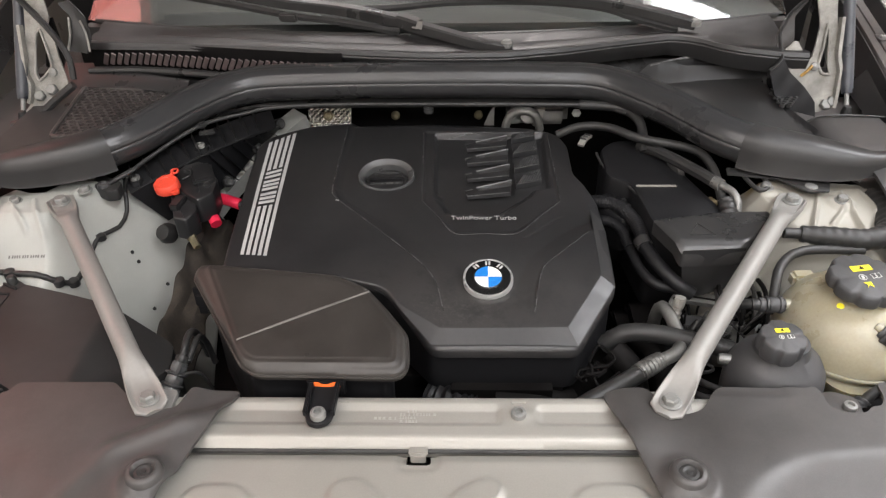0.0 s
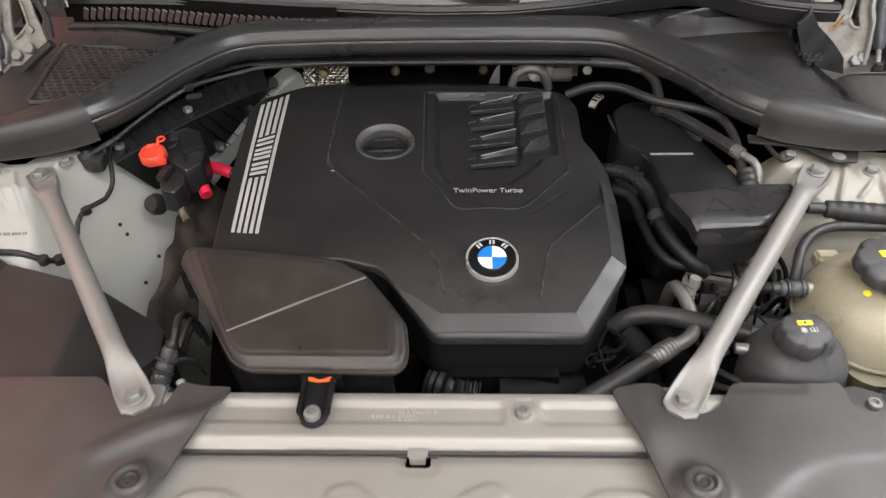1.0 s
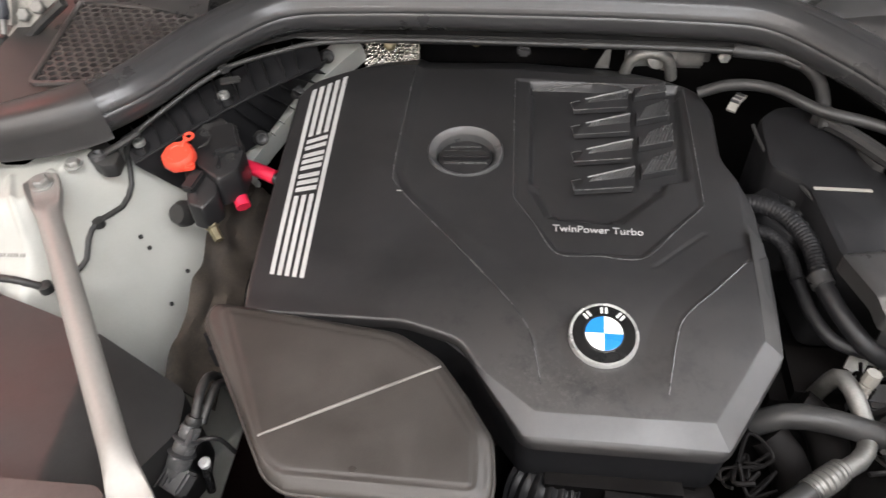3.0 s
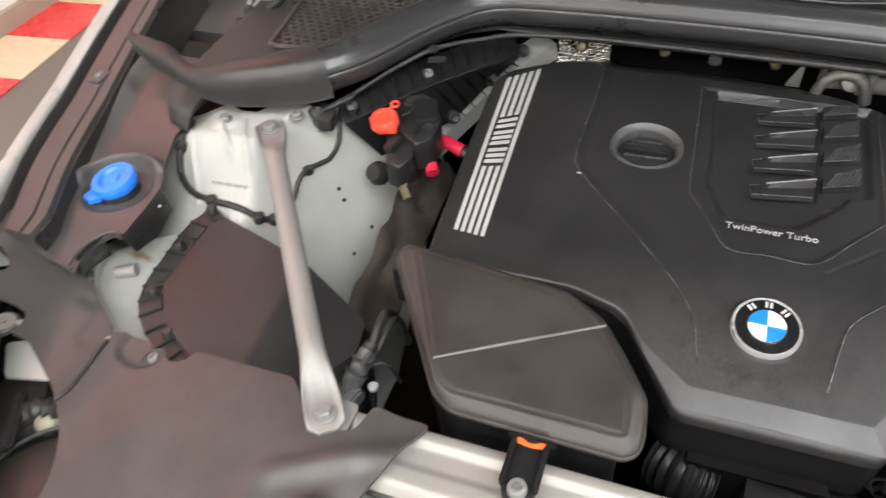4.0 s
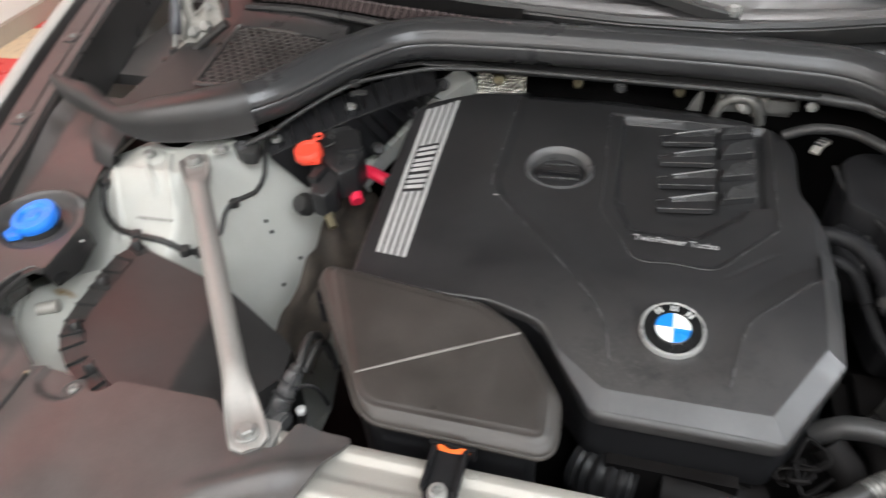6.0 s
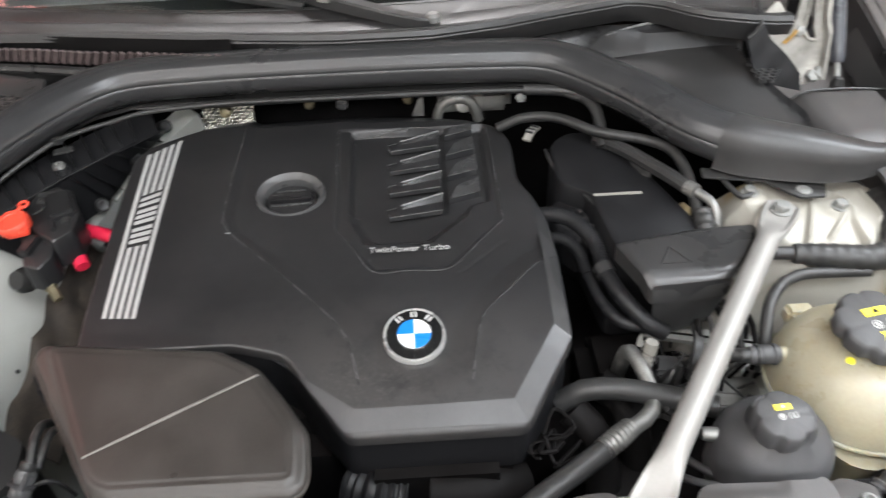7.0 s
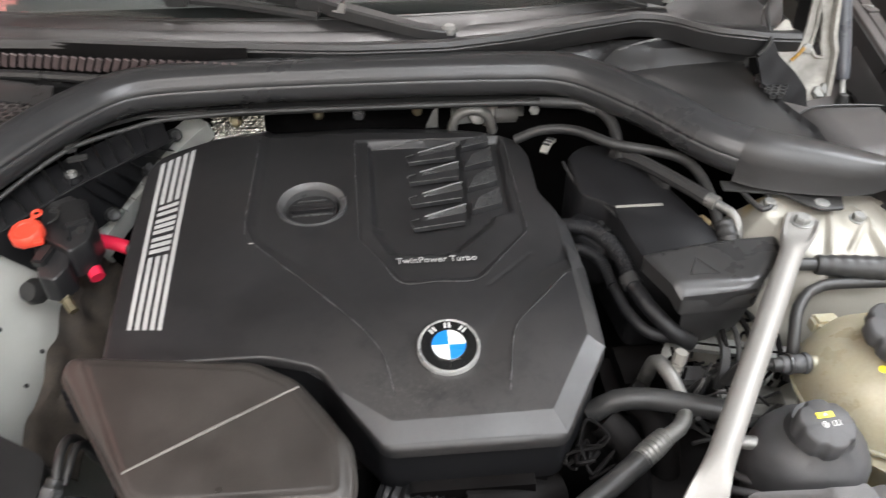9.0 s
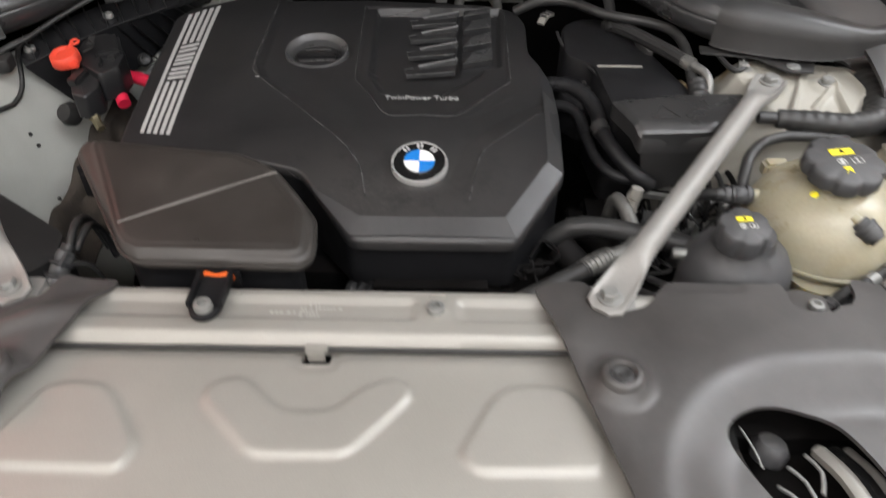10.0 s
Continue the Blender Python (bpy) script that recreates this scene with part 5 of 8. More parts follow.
for s, pts in ((-1, [(-0.486, 1.017, 1.009, 0.0328), (-0.500, 1.006, 1.008, 0.0326), (-0.530, 0.991, 1.006, 0.0315), (-0.565, 0.978, 1.004, 0.0295), (-0.602, 0.966, 1.003, 0.0260), (-0.630, 0.960, 1.003, 0.0190), (-0.655, 0.962, 1.004, 0.0135), (-0.685, 0.974, 1.008, 0.0130), (-0.715, 0.988, 1.012, 0.0165), (-0.745, 0.997, 1.016, 0.0135), (-0.768, 1.004, 1.021, 0.0095), (-0.783, 1.008, 1.030, 0.004)]),
               (1, [(0.487, 1.022, 1.008, 0.0330), (0.500, 1.012, 1.0075, 0.0328), (0.530, 1.000, 1.006, 0.0315), (0.565, 0.988, 1.005, 0.0295), (0.602, 0.976, 1.004, 0.0255), (0.630, 0.970, 1.005, 0.0200), (0.655, 0.970, 1.007, 0.0140), (0.680, 0.978, 1.010, 0.0130), (0.708, 0.989, 1.014, 0.0160), (0.735, 0.998, 1.019, 0.0140), (0.755, 1.003, 1.024, 0.0095), (0.765, 1.008, 1.032, 0.004)])):
    sleeve = part("end_sleeve", sweep(pts, None, step=0.006, profile=SLEEVE_PROFILE), SLEEVE, cross, "dark grey soft end sleeve", smooth=50)
    part("pressed_bar", box(0.018, 0.0016, 0.0014, 0.0004, (s * 0.548, 0.975, 1.0312), (28, 0, -s * 14)), RUBBER, sleeve)
LOBES = {1: [[(0.640, 0.974, 1.002), (0.678, 0.997, 1.008), (0.716, 0.992, 1.002)], [(0.642, 0.945, 0.999), (0.668, 0.959, 1.005), (0.697, 0.958, 0.998)], [(0.644, 0.915, 0.991), (0.667, 0.926, 0.997), (0.694, 0.936, 0.989)],
             [(0.647, 0.894, 0.981), (0.662, 0.899, 0.986), (0.682, 0.908, 0.978)], [(0.652, 0.883, 0.962), (0.662, 0.885, 0.965), (0.675, 0.893, 0.960)]],
         -1: [[(-0.715, 0.996, 1.002), (-0.680, 0.990, 1.006), (-0.632, 0.968, 1.000)], [(-0.698, 0.964, 0.994), (-0.664, 0.954, 0.999), (-0.633, 0.940, 0.990)], [(-0.682, 0.930, 0.984), (-0.658, 0.920, 0.988), (-0.634, 0.912, 0.982)], [(-0.672, 0.912, 0.966), (-0.655, 0.905, 0.968), (-0.638, 0.900, 0.962)]]}
LIP = [(-0.30, 1.2075, 0.9915, 0.0008), (-0.25, 1.2085, 0.991, 0.004), (-0.20, 1.209, 0.991, 0.0045), (0, 1.209, 0.992, 0.0045), (0.27, 1.204, 0.991, 0.0045), (0.335, 1.176, 0.989, 0.0045)]
part("edge_bead", sweep(LIP, None, 10), RUBBER, cross, "rubber bead along the lower edge")
part("clip", box(0.016, 0.02, 0.014, 0.003, (0.0, 1.208, 0.984)), RUBBER, cross, "small black clip")

# ---------------------------------------------------------------- cowl, windscreen, wipers
def lofted(rows):
    """A sheet through rows of points (all rows alike in number)."""
    k = len(rows[0])
    verts = [p for r in rows for p in r]
    faces = [(i * k + j, i * k + j + 1, i * k + k + j + 1, i * k + k + j) for i in range(len(rows) - 1) for j in range(k - 1)]
    return verts, faces


def bent(rows):
    """The same sheet, smoothly refined between its rows and columns."""
    cols = [smooth_path(r, 0.006) for r in rows]
    k = min(len(c) for c in cols)
    cols = [[tuple(c[round(i * (len(c) - 1) / (k - 1))]) for i in range(k)] for c in cols]
    down = [smooth_path([c[i] for c in cols], 0.004) for i in range(k)]
    m = min(len(c) for c in down)
    return lofted([[tuple(float(u) for u in down[i][round(j * (len(down[i]) - 1) / (m - 1))]) for i in range(k)] for j in range(m)])


def thick(sheet, d=0.004):
    """The same sheet with an underside d below it."""
    v, f = sheet
    n = len(v)
    edges = {}
    for q in f:
        for a, b in zip(q, q[1:] + q[:1]):
            edges[(a, b)] = 1
    faces = list(f) + [tuple(i + n for i in q[::-1]) for q in f] + [(b, a, a + n, b + n) for a, b in edges if (b, a) not in edges]
    return list(v) + [(x, y, z - d) for x, y, z in v], faces


for s in (-1, 1):
    part("lobe", thick(bent(LOBES[s]), 0.005), SLEEVE, cross, "rounded lobe over the wing seam")
flap = [(0.455, 1.008), (0.531, 0.988), (0.551, 0.968), (0.591, 0.962), (0.581, 0.937), (0.551, 0.937), (0.540, 0.949), (0.522, 0.974), (0.452, 0.988)]
part("flap", prism(rounded(flap, 0.003, 3), 0.9745, 0.9775, 0.0008), RUBBER, cross, "thin black flap below the sleeve")
part("flap_stud", lathe([(0.0001, 0), (0.009, 0), (0.0085, 0.0012), (0.004, 0.0016), (0.0001, 0.0010)], 20), STEEL, cross, "flat steel stud", at=pose(0.560, 0.950, 0.9775))



XS = [-0.64 + 1.28 * i / 48 for i in range(49)]


def cowl_line(x):
    """Front lip of the upper cowl: y, z and height of its front face at x."""
    y = float(np.interp(x, [-0.64, -0.5, -0.34, -0.155, -0.01, 0.13, 0.236, 0.34, 0.43, 0.47, 0.52, 0.60, 0.64], [1.312, 1.306, 1.290, 1.262, 1.244, 1.244, 1.266, 1.300, 1.325, 1.315, 1.265, 1.235, 1.23]))
    return y, 1.070, float(np.interp(x, [-0.64, -0.20, -0.10, 0.64], [0.008, 0.010, 0.032, 0.036]))


def screen_foot(x):
    return 1.350 + 0.10 * (x / 0.66) ** 2


cowl = thing("windscreen_cowl", (0, 1.36, 1.0), "dark plastic windscreen cowl with a rolled front lip", "cowl")
rows = []
for q in range(11):
    row = []
    for x in XS:
        y, z, face = cowl_line(x)
        back = max(screen_foot(x), y + 0.06)
        f = (q - 4) / 6
        steps = [(y + 0.010, z - face), (y + 0.002, z - face * 0.6), (y - 0.003, z - 0.006), (y + 0.001, z), (y + 0.008, z + 0.001)]
        if q < 5:
            row.append((x, *steps[q]))
        else:
            row.append((x, y + 0.008 + (back - y - 0.008) * f, z + (0.001, -0.006, -0.012, -0.007, -0.009, -0.002, -0.001)[q - 4]))
    rows.append(row)
part("panel", thick(lofted(rows), 0.005), SLEEVE, cowl, smooth=30)
def slat_y(x):
    return float(np.interp(x, [-0.60, -0.52, -0.44, -0.36, -0.28, -0.18], [1.302, 1.302, 1.288, 1.270, 1.258, 1.240])) - 0.006


SLAT = as_mesh("slat", *box(0.0082, 0.003, 0.030, 0.0006), material("dusty_plum_plastic", (0.13, 0.10, 0.098), 0.5), 30)
for i in range(34):
    x = -0.588 + 0.0126 * i
    part("slat", SLAT, PANEL, cowl, at=pose(x, slat_y(x) + 0.004, 1.044, 24, 30, 0))
TOOTH = as_mesh("tooth", *box(0.0030, 0.004, 0.010, 0.0006), PANEL, 30)
for i in range(34):
    x = -0.155 + 0.0092 * i
    part("tooth", TOOTH, PANEL, cowl, at=pose(x, cowl_line(x)[0] + 0.004, 1.034, 0, 20, 0))
part("slat_back", thick(lofted([[(x, slat_y(x) + 0.016 + dy, z) for x in (-0.62, -0.5, -0.4, -0.3, -0.2, -0.15)] for dy, z in ((0.0, 1.020), (0.004, 1.068))]), 0.003), DEEP, cowl)
part("slat_sill", sweep([(x, slat_y(x) - 0.004, 1.026) for x in (-0.62, -0.53, -0.44, -0.36, -0.28, -0.18)], 0.007, 8), PANEL, cowl)

def pan_front(x):
    return float(np.interp(abs(x), [0.0, 0.30, 0.36, 0.42, 0.48, 0.56, 0.70], [1.235, 1.232, 1.20, 1.11, 1.02, 0.985, 0.985]))


PAN_X = [-0.70 + 1.30 * i / 56 for i in range(57)]
pan = whole("cowl_pan", thick(lofted([[(x, pan_front(x) * (1 - f) + 1.345 * f, z) for x in PAN_X] for f, z in ((0.0, 0.985), (0.3, 0.988), (0.6, 0.990), (0.85, 0.993), (1.0, 1.02))]), 0.006), PANEL,
            "dark plastic cowl pan below the windscreen", "cowl pan", kind="structure")

def hex_grille(outline, z, cell, bar, deep):
    """Honeycomb bars inside an outline, joined in one mesh."""
    verts, faces = [], []
    xs, ys = [p[0] for p in outline], [p[1] for p in outline]
    row, y = 0, min(ys)
    while y < max(ys):
        x = min(xs) + (cell / 2 if row % 2 else 0)
        while x < max(xs):
            d = distance(outline, np.array([x]), np.array([y]))[0][0]
            if d < -cell * 0.2:
                k = len(verts)
                ro, ri = cell / math.sqrt(3) * 1.01, (cell - bar) / math.sqrt(3)
                for r, zz in ((ro, z), (ri, z), (ri, z - deep)):
                    for i in range(6):
                        a = math.pi / 6 + math.pi / 3 * i
                        verts.append((x + r * math.cos(a), y + r * math.sin(a) * 0.86, zz))
                for i in range(6):
                    j = (i + 1) % 6
                    faces += [(k + i, k + j, k + 6 + j, k + 6 + i), (k + 6 + i, k + 6 + j, k + 12 + j, k + 12 + i)]
            x += cell
        y += cell * math.sqrt(3) / 2 * 0.86
        row += 1
    return verts, faces


tray = thing("cowl_tray", (0.48, 1.2, 0.97), "dark moulded plastic tray beside the windscreen cowl", "cowl tray")
TRAY = rounded([(0.315, 1.262), (0.345, 1.225), (0.40, 1.16), (0.455, 1.075), (0.50, 1.025), (0.60, 1.02), (0.625, 1.10), (0.612, 1.165), (0.600, 1.25), (0.610, 1.318), (0.54, 1.330), (0.46, 1.322), (0.39, 1.298)], 0.010, 3)


def tray_height(X, Y):
    d, _, _ = distance(TRAY, X, Y)
    z = 0.986 + 0.036 * lin(1.296, 1.310, Y + 0.16 * np.maximum(0, 0.46 - X)) + 0.006 * ss(-0.006, -0.001, d)
    return z + 0.010 * ss(1.10, 1.03, Y)


relief_part("sheet", TRAY, tray_height, 0.005, 0.006, COVER, tray, smooth=40)
# pale line paints the highlight along the tray's rear edge
part("rear_edge", sweep([(0.395, 1.300, 1.024), (0.46, 1.322, 1.029), (0.54, 1.330, 1.030), (0.606, 1.319, 1.029)], 0.0022, 8), RIDGE, tray, "pale edge line, highlight in its colour")
part("honeycomb", hex_grille(rounded([(0.588, 1.172), (0.590, 1.240), (0.622, 1.258), (0.634, 1.216), (0.622, 1.184)], 0.005), 1.002, 0.0115, 0.0034, 0.006), PANEL, tray, smooth=20)["kind"] = "stuff"

# honeycomb intake grille
GRILLE = rounded([(-0.594, 1.062), (-0.622, 1.262), (-0.445, 1.240), (-0.428, 1.200), (-0.500, 1.072)], 0.012, 4)
grille = thing("intake_grille", (-0.54, 1.14, 0.99), "black honeycomb air intake grille on the cowl", "intake grille")


mesh_part = part("honeycomb", hex_grille(GRILLE, 1.006, 0.0148, 0.0040, 0.006), GRILLE_MAT, grille, smooth=20)
mesh_part["kind"] = "stuff"
part("rim", sweep([(x, y, 1.006) for x, y in GRILLE + GRILLE[:1]], 0.004, 8, raw=True), GRILLE_MAT, grille)
part("hood_lip", thick(lofted([[(-0.630, 1.258, 1.008), (-0.53, 1.250, 1.010), (-0.426, 1.222, 1.006)], [(-0.622, 1.280, 1.022), (-0.53, 1.270, 1.024), (-0.424, 1.240, 1.020)], [(-0.618, 1.294, 1.022), (-0.53, 1.284, 1.024), (-0.428, 1.258, 1.020)]]), 0.004), PANEL, grille)

# windscreen and the dark cabin behind it
screen_rows = []
for t in (0, 0.25, 0.5, 0.75, 1.0):
    screen_rows.append([(x * (1 - 0.06 * t), screen_foot(x) + 0.62 * t - 0.03 * t, 1.066 + 0.42 * t) for x in [-0.68 + 1.36 * i / 16 for i in range(17)]])
screen = thing("windscreen", (0, 1.35, 1.06), "raked tinted car windscreen, clean glass", "windscreen")
pane = part("pane", thick(lofted(screen_rows), 0.005), GLASS, screen)
pane.visible_shadow = False
part("rubber_seal", sweep([(x, screen_foot(x) - 0.002, 1.066) for x in [-0.66 + 1.32 * i / 24 for i in range(25)]], 0.005, 8, raw=True), RUBBER, screen, "black rubber seal")
slab("dashboard", 1.36, 0.62, 0.06, (0, 1.74, 1.03), TRIM, "dark dashboard behind the windscreen", "dashboard")
slab("cabin_back", 1.6, 0.05, 1.2, (0, 2.45, 1.0), DEEP, "dark cabin behind the windscreen", "cabin")
for s, n in ((-1, "cabin_side_left"), (1, "cabin_side_right")):
    slab(n, 0.06, 1.0, 0.9, (s * 0.72, 2.02, 1.05), DEEP, "dark pillar side beside the cabin", "cabin side")
roof_rows = [[(x, 2.07, 1.532) for x in (-0.66, 0, 0.66)], [(x, 2.5, 1.56) for x in (-0.66, 0, 0.66)]]
whole("car_roof", thick(lofted(roof_rows), 0.02), GLOSS_BLACK, "black glass car roof behind the windscreen", "car roof", kind="structure")


def wiper(pts, pivot, blade):
    ob = thing("wiper", pivot, "black windscreen wiper with a flat arm and a rubber blade", "wiper", "wipers")
    flat_bar = [(1.0, -0.75), (1.0, 0.45), (0.8, 0.7), (-0.8, 0.7), (-1.0, 0.45), (-1.0, -0.75)]
    part("arm", sweep(pts, None, profile=flat_bar, step=0.02), PANEL, ob, "satin black arm", smooth=30)
    part("blade", sweep(blade, 0.006, 8, profile=[(1.0, -0.8), (1.0, 0.2), (0.3, 1.0), (-0.3, 1.0), (-1.0, 0.2), (-1.0, -0.8)]), RUBBER, ob, "black rubber blade", smooth=30)
    part("pivot_nut", lathe([(0.0001, 0), (0.011, 0), (0.011, 0.008), (0.007, 0.012), (0.0001, 0.012)], 20), STEEL, ob, "steel pivot nut", at=pose(*pivot))
    return ob


first = wiper([(0.146, 1.290, 1.062, 0.008), (0.120, 1.291, 1.065, 0.010), (0.090, 1.299, 1.068, 0.0110), (0.040, 1.319, 1.075, 0.0120), (-0.017, 1.343, 1.083, 0.0125), (-0.048, 1.356, 1.088, 0.0115), (-0.074, 1.363, 1.093, 0.0125), (-0.169, 1.380, 1.106, 0.0120), (-0.275, 1.393, 1.115, 0.0110), (-0.361, 1.407, 1.125, 0.0095), (-0.449, 1.420, 1.134, 0.008), (-0.56, 1.437, 1.146, 0.006)],
              (0.137, 1.291, 1.064), [(-0.055, 1.345, 1.074), (-0.168, 1.366, 1.087), (-0.253, 1.376, 1.095), (-0.328, 1.390, 1.105), (-0.415, 1.406, 1.116), (-0.58, 1.43, 1.135)])
part("bracket", sweep([(-0.020, 1.342, 1.087, 0.0125), (-0.040, 1.351, 1.091, 0.0135), (-0.058, 1.358, 1.094, 0.0125)], None, profile=[(1.0, -0.5), (1.0, 0.4), (0.7, 0.7), (-0.7, 0.7), (-1.0, 0.4), (-1.0, -0.5)]), PANEL, first, "black blade bracket", smooth=30)
part("bracket_plate", box(0.020, 0.004, 0.014, 0.001, (-0.022, 1.333, 1.090), (-30, 0, -24)), STEEL, first, "bright metal plate")
part("bracket_slot", box(0.004, 0.005, 0.020, 0.001, (-0.049, 1.344, 1.092), (-30, 0, -24)), RUBBER, first)
part("blade_clip", box(0.034, 0.014, 0.016, 0.003, (-0.262, 1.372, 1.094), (0, 0, -8)), PANEL, first)
wiper([(0.482, 1.356, 1.078, 0.010), (0.475, 1.358, 1.081, 0.012), (0.451, 1.364, 1.086, 0.013), (0.381, 1.383, 1.099, 0.0125), (0.310, 1.398, 1.109, 0.0115), (0.248, 1.404, 1.113, 0.0105), (0.176, 1.409, 1.117, 0.009), (0.05, 1.414, 1.122, 0.008), (-0.12, 1.424, 1.132, 0.006)],
      (0.478, 1.354, 1.078), [(0.450, 1.358, 1.070), (0.381, 1.374, 1.083), (0.310, 1.396, 1.099), (0.186, 1.408, 1.107), (0.039, 1.408, 1.107), (-0.066, 1.400, 1.101), (-0.150, 1.398, 1.100)])


# ---------------------------------------------------------------- bonnet hinges and gas struts
def on_hinge(x, z, y0=1.215, lift=0.0):
    """A place on the sloping plane in which the hinge stands."""
    return (x, y0 + 0.35 * (z - 0.985) - 0.94 * lift, z + 0.33 * lift)


def hinge_sheet(outline, y0, wave, holes=(), d=0.004):
    v, f = relief(outline, lambda X, Y: wave * np.sin(X * 150) * np.sin(Y * 110) + 0.0 * X, 0.004, d, holes)
    return [on_hinge(x, z, y0, w) for x, z, w in v], f


HINGE_OUT = {-1: [(-0.700, 1.071), (-0.694, 1.119), (-0.690, 1.159), (-0.685, 1.25), (-0.645, 1.25), (-0.654, 1.158), (-0.650, 1.132), (-0.656, 1.117), (-0.646, 1.093), (-0.642, 1.07), (-0.634, 1.034), (-0.631, 1.027), (-0.656, 1.011), (-0.685, 0.988), (-0.715, 0.973), (-0.725, 0.974), (-0.704, 0.993), (-0.696, 1.025), (-0.703, 1.039)],
             1: [(0.595, 1.063), (0.621, 1.087), (0.637, 1.065), (0.648, 1.053), (0.653, 1.079), (0.658, 1.105), (0.649, 1.143), (0.640, 1.25), (0.685, 1.25), (0.681, 1.145), (0.688, 1.093), (0.691, 1.059), (0.697, 1.041), (0.694, 0.978), (0.664, 0.972), (0.660, 0.990), (0.639, 1.017), (0.612, 1.039)]}
HINGE_CUT = {-1: [(-0.676, 1.106), (-0.667, 1.114), (-0.657, 1.07), (-0.655, 1.054), (-0.669, 1.040), (-0.681, 1.031), (-0.686, 1.043)], 1: [(0.668, 1.112), (0.674, 1.085), (0.676, 1.05), (0.682, 1.032), (0.668, 1.034), (0.660, 1.047), (0.665, 1.075)]}
CUT_WIDE = {-1: [(-0.688, 1.04), (-0.66, 1.03), (-0.65, 1.06), (-0.665, 1.12), (-0.68, 1.115)], 1: [(0.65, 1.03), (0.69, 1.03), (0.68, 1.12), (0.66, 1.12)]}


def hinge(s):
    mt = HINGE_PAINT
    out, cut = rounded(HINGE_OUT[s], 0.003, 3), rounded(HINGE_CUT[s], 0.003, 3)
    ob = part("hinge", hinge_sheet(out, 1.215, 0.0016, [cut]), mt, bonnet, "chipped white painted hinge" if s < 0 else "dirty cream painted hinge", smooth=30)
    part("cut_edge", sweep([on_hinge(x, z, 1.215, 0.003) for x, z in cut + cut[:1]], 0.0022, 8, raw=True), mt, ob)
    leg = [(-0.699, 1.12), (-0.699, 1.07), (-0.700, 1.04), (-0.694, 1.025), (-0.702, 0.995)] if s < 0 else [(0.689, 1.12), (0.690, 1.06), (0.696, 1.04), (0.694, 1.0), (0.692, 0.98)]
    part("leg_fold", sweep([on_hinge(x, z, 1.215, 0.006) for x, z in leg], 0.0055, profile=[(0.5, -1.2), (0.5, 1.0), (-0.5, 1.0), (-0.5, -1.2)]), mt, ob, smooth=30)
    part("back_plate", hinge_sheet(CUT_WIDE[s], 1.255, 0.0), DEEP, ob)
    for bx, bz in (((-0.683, 1.006), (-0.660, 1.016)) if s < 0 else ((0.680, 0.984), (0.690, 0.988))):
        part("bolt", HEX_HEAD, STEEL, ob, "painted hinge bolt", at=towards(on_hinge(bx, bz, 1.215, 0.002), (0, -0.75, 0.66)))
    part("rivet", lathe([(0.0001, -0.004), (0.007, -0.004), (0.007, 0.003), (0.0001, 0.005)], 14), STEEL, ob, at=towards(on_hinge(s * 0.655, 1.045, 1.215, 0.002), (0, -0.94, 0.33)))
    if s > 0:
        part("grease", sweep([on_hinge(0.633, 1.030, 1.215, 0.004), on_hinge(0.642, 1.038, 1.215, 0.006), on_hinge(0.650, 1.046, 1.215, 0.004)], 0.0026, 8), material("amber_grease", (0.36, 0.20, 0.04), 0.35, var=0.4, scale=90), ob, "smear of amber grease")
        part("shield", hinge_sheet([(0.597, 1.065), (0.577, 1.045), (0.590, 1.005), (0.606, 0.983), (0.663, 0.969), (0.660, 0.992), (0.640, 1.016), (0.612, 1.040)], 1.205, 0.0012), COVER_RIM, ob, "dark rubber shield")
        part("shield", hinge_sheet([(0.604, 1.054), (0.600, 1.085), (0.620, 1.115), (0.637, 1.135), (0.648, 1.135), (0.627, 1.111), (0.631, 1.076), (0.628, 1.058)], 1.250, 0.0015), GRILLE_MAT, ob, "plum-coloured plastic shield")
        part("edge_seal", sweep([on_hinge(0.576, 1.044, 1.20), on_hinge(0.596, 1.060, 1.205), on_hinge(0.601, 1.090, 1.24), on_hinge(0.620, 1.120, 1.245), on_hinge(0.645, 1.138, 1.25)], 0.0032, 8), RUBBER, ob, "black rubber edge seal")
    else:
        part("shield", hinge_sheet([(-0.645, 1.147), (-0.624, 1.125), (-0.625, 1.098), (-0.635, 1.071), (-0.603, 1.066), (-0.594, 1.089), (-0.599, 1.125), (-0.624, 1.151)], 1.240, 0.002), SLEEVE, ob, "grey rubber shield")
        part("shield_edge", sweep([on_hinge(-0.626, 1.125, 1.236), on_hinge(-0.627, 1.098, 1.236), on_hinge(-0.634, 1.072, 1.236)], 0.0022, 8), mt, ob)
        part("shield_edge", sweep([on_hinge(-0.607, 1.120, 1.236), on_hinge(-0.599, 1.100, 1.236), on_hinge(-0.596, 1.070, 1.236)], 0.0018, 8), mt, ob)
        part("edge_seal", sweep([on_hinge(-0.690, 1.170, 1.195), on_hinge(-0.666, 1.145, 1.195), on_hinge(-0.645, 1.122, 1.195), on_hinge(-0.626, 1.096, 1.195), on_hinge(-0.614, 1.070, 1.195), on_hinge(-0.612, 1.040, 1.195)], 0.0055, 8), RUBBER, ob, "black rubber edge seal")
        part("foot_seal", sweep([on_hinge(-0.615, 1.030, 1.20), on_hinge(-0.650, 1.006, 1.20), on_hinge(-0.690, 0.978, 1.20), on_hinge(-0.735, 0.965, 1.20)], 0.007, 8), RUBBER, ob, "black rubber seal under the hinge")
    return ob


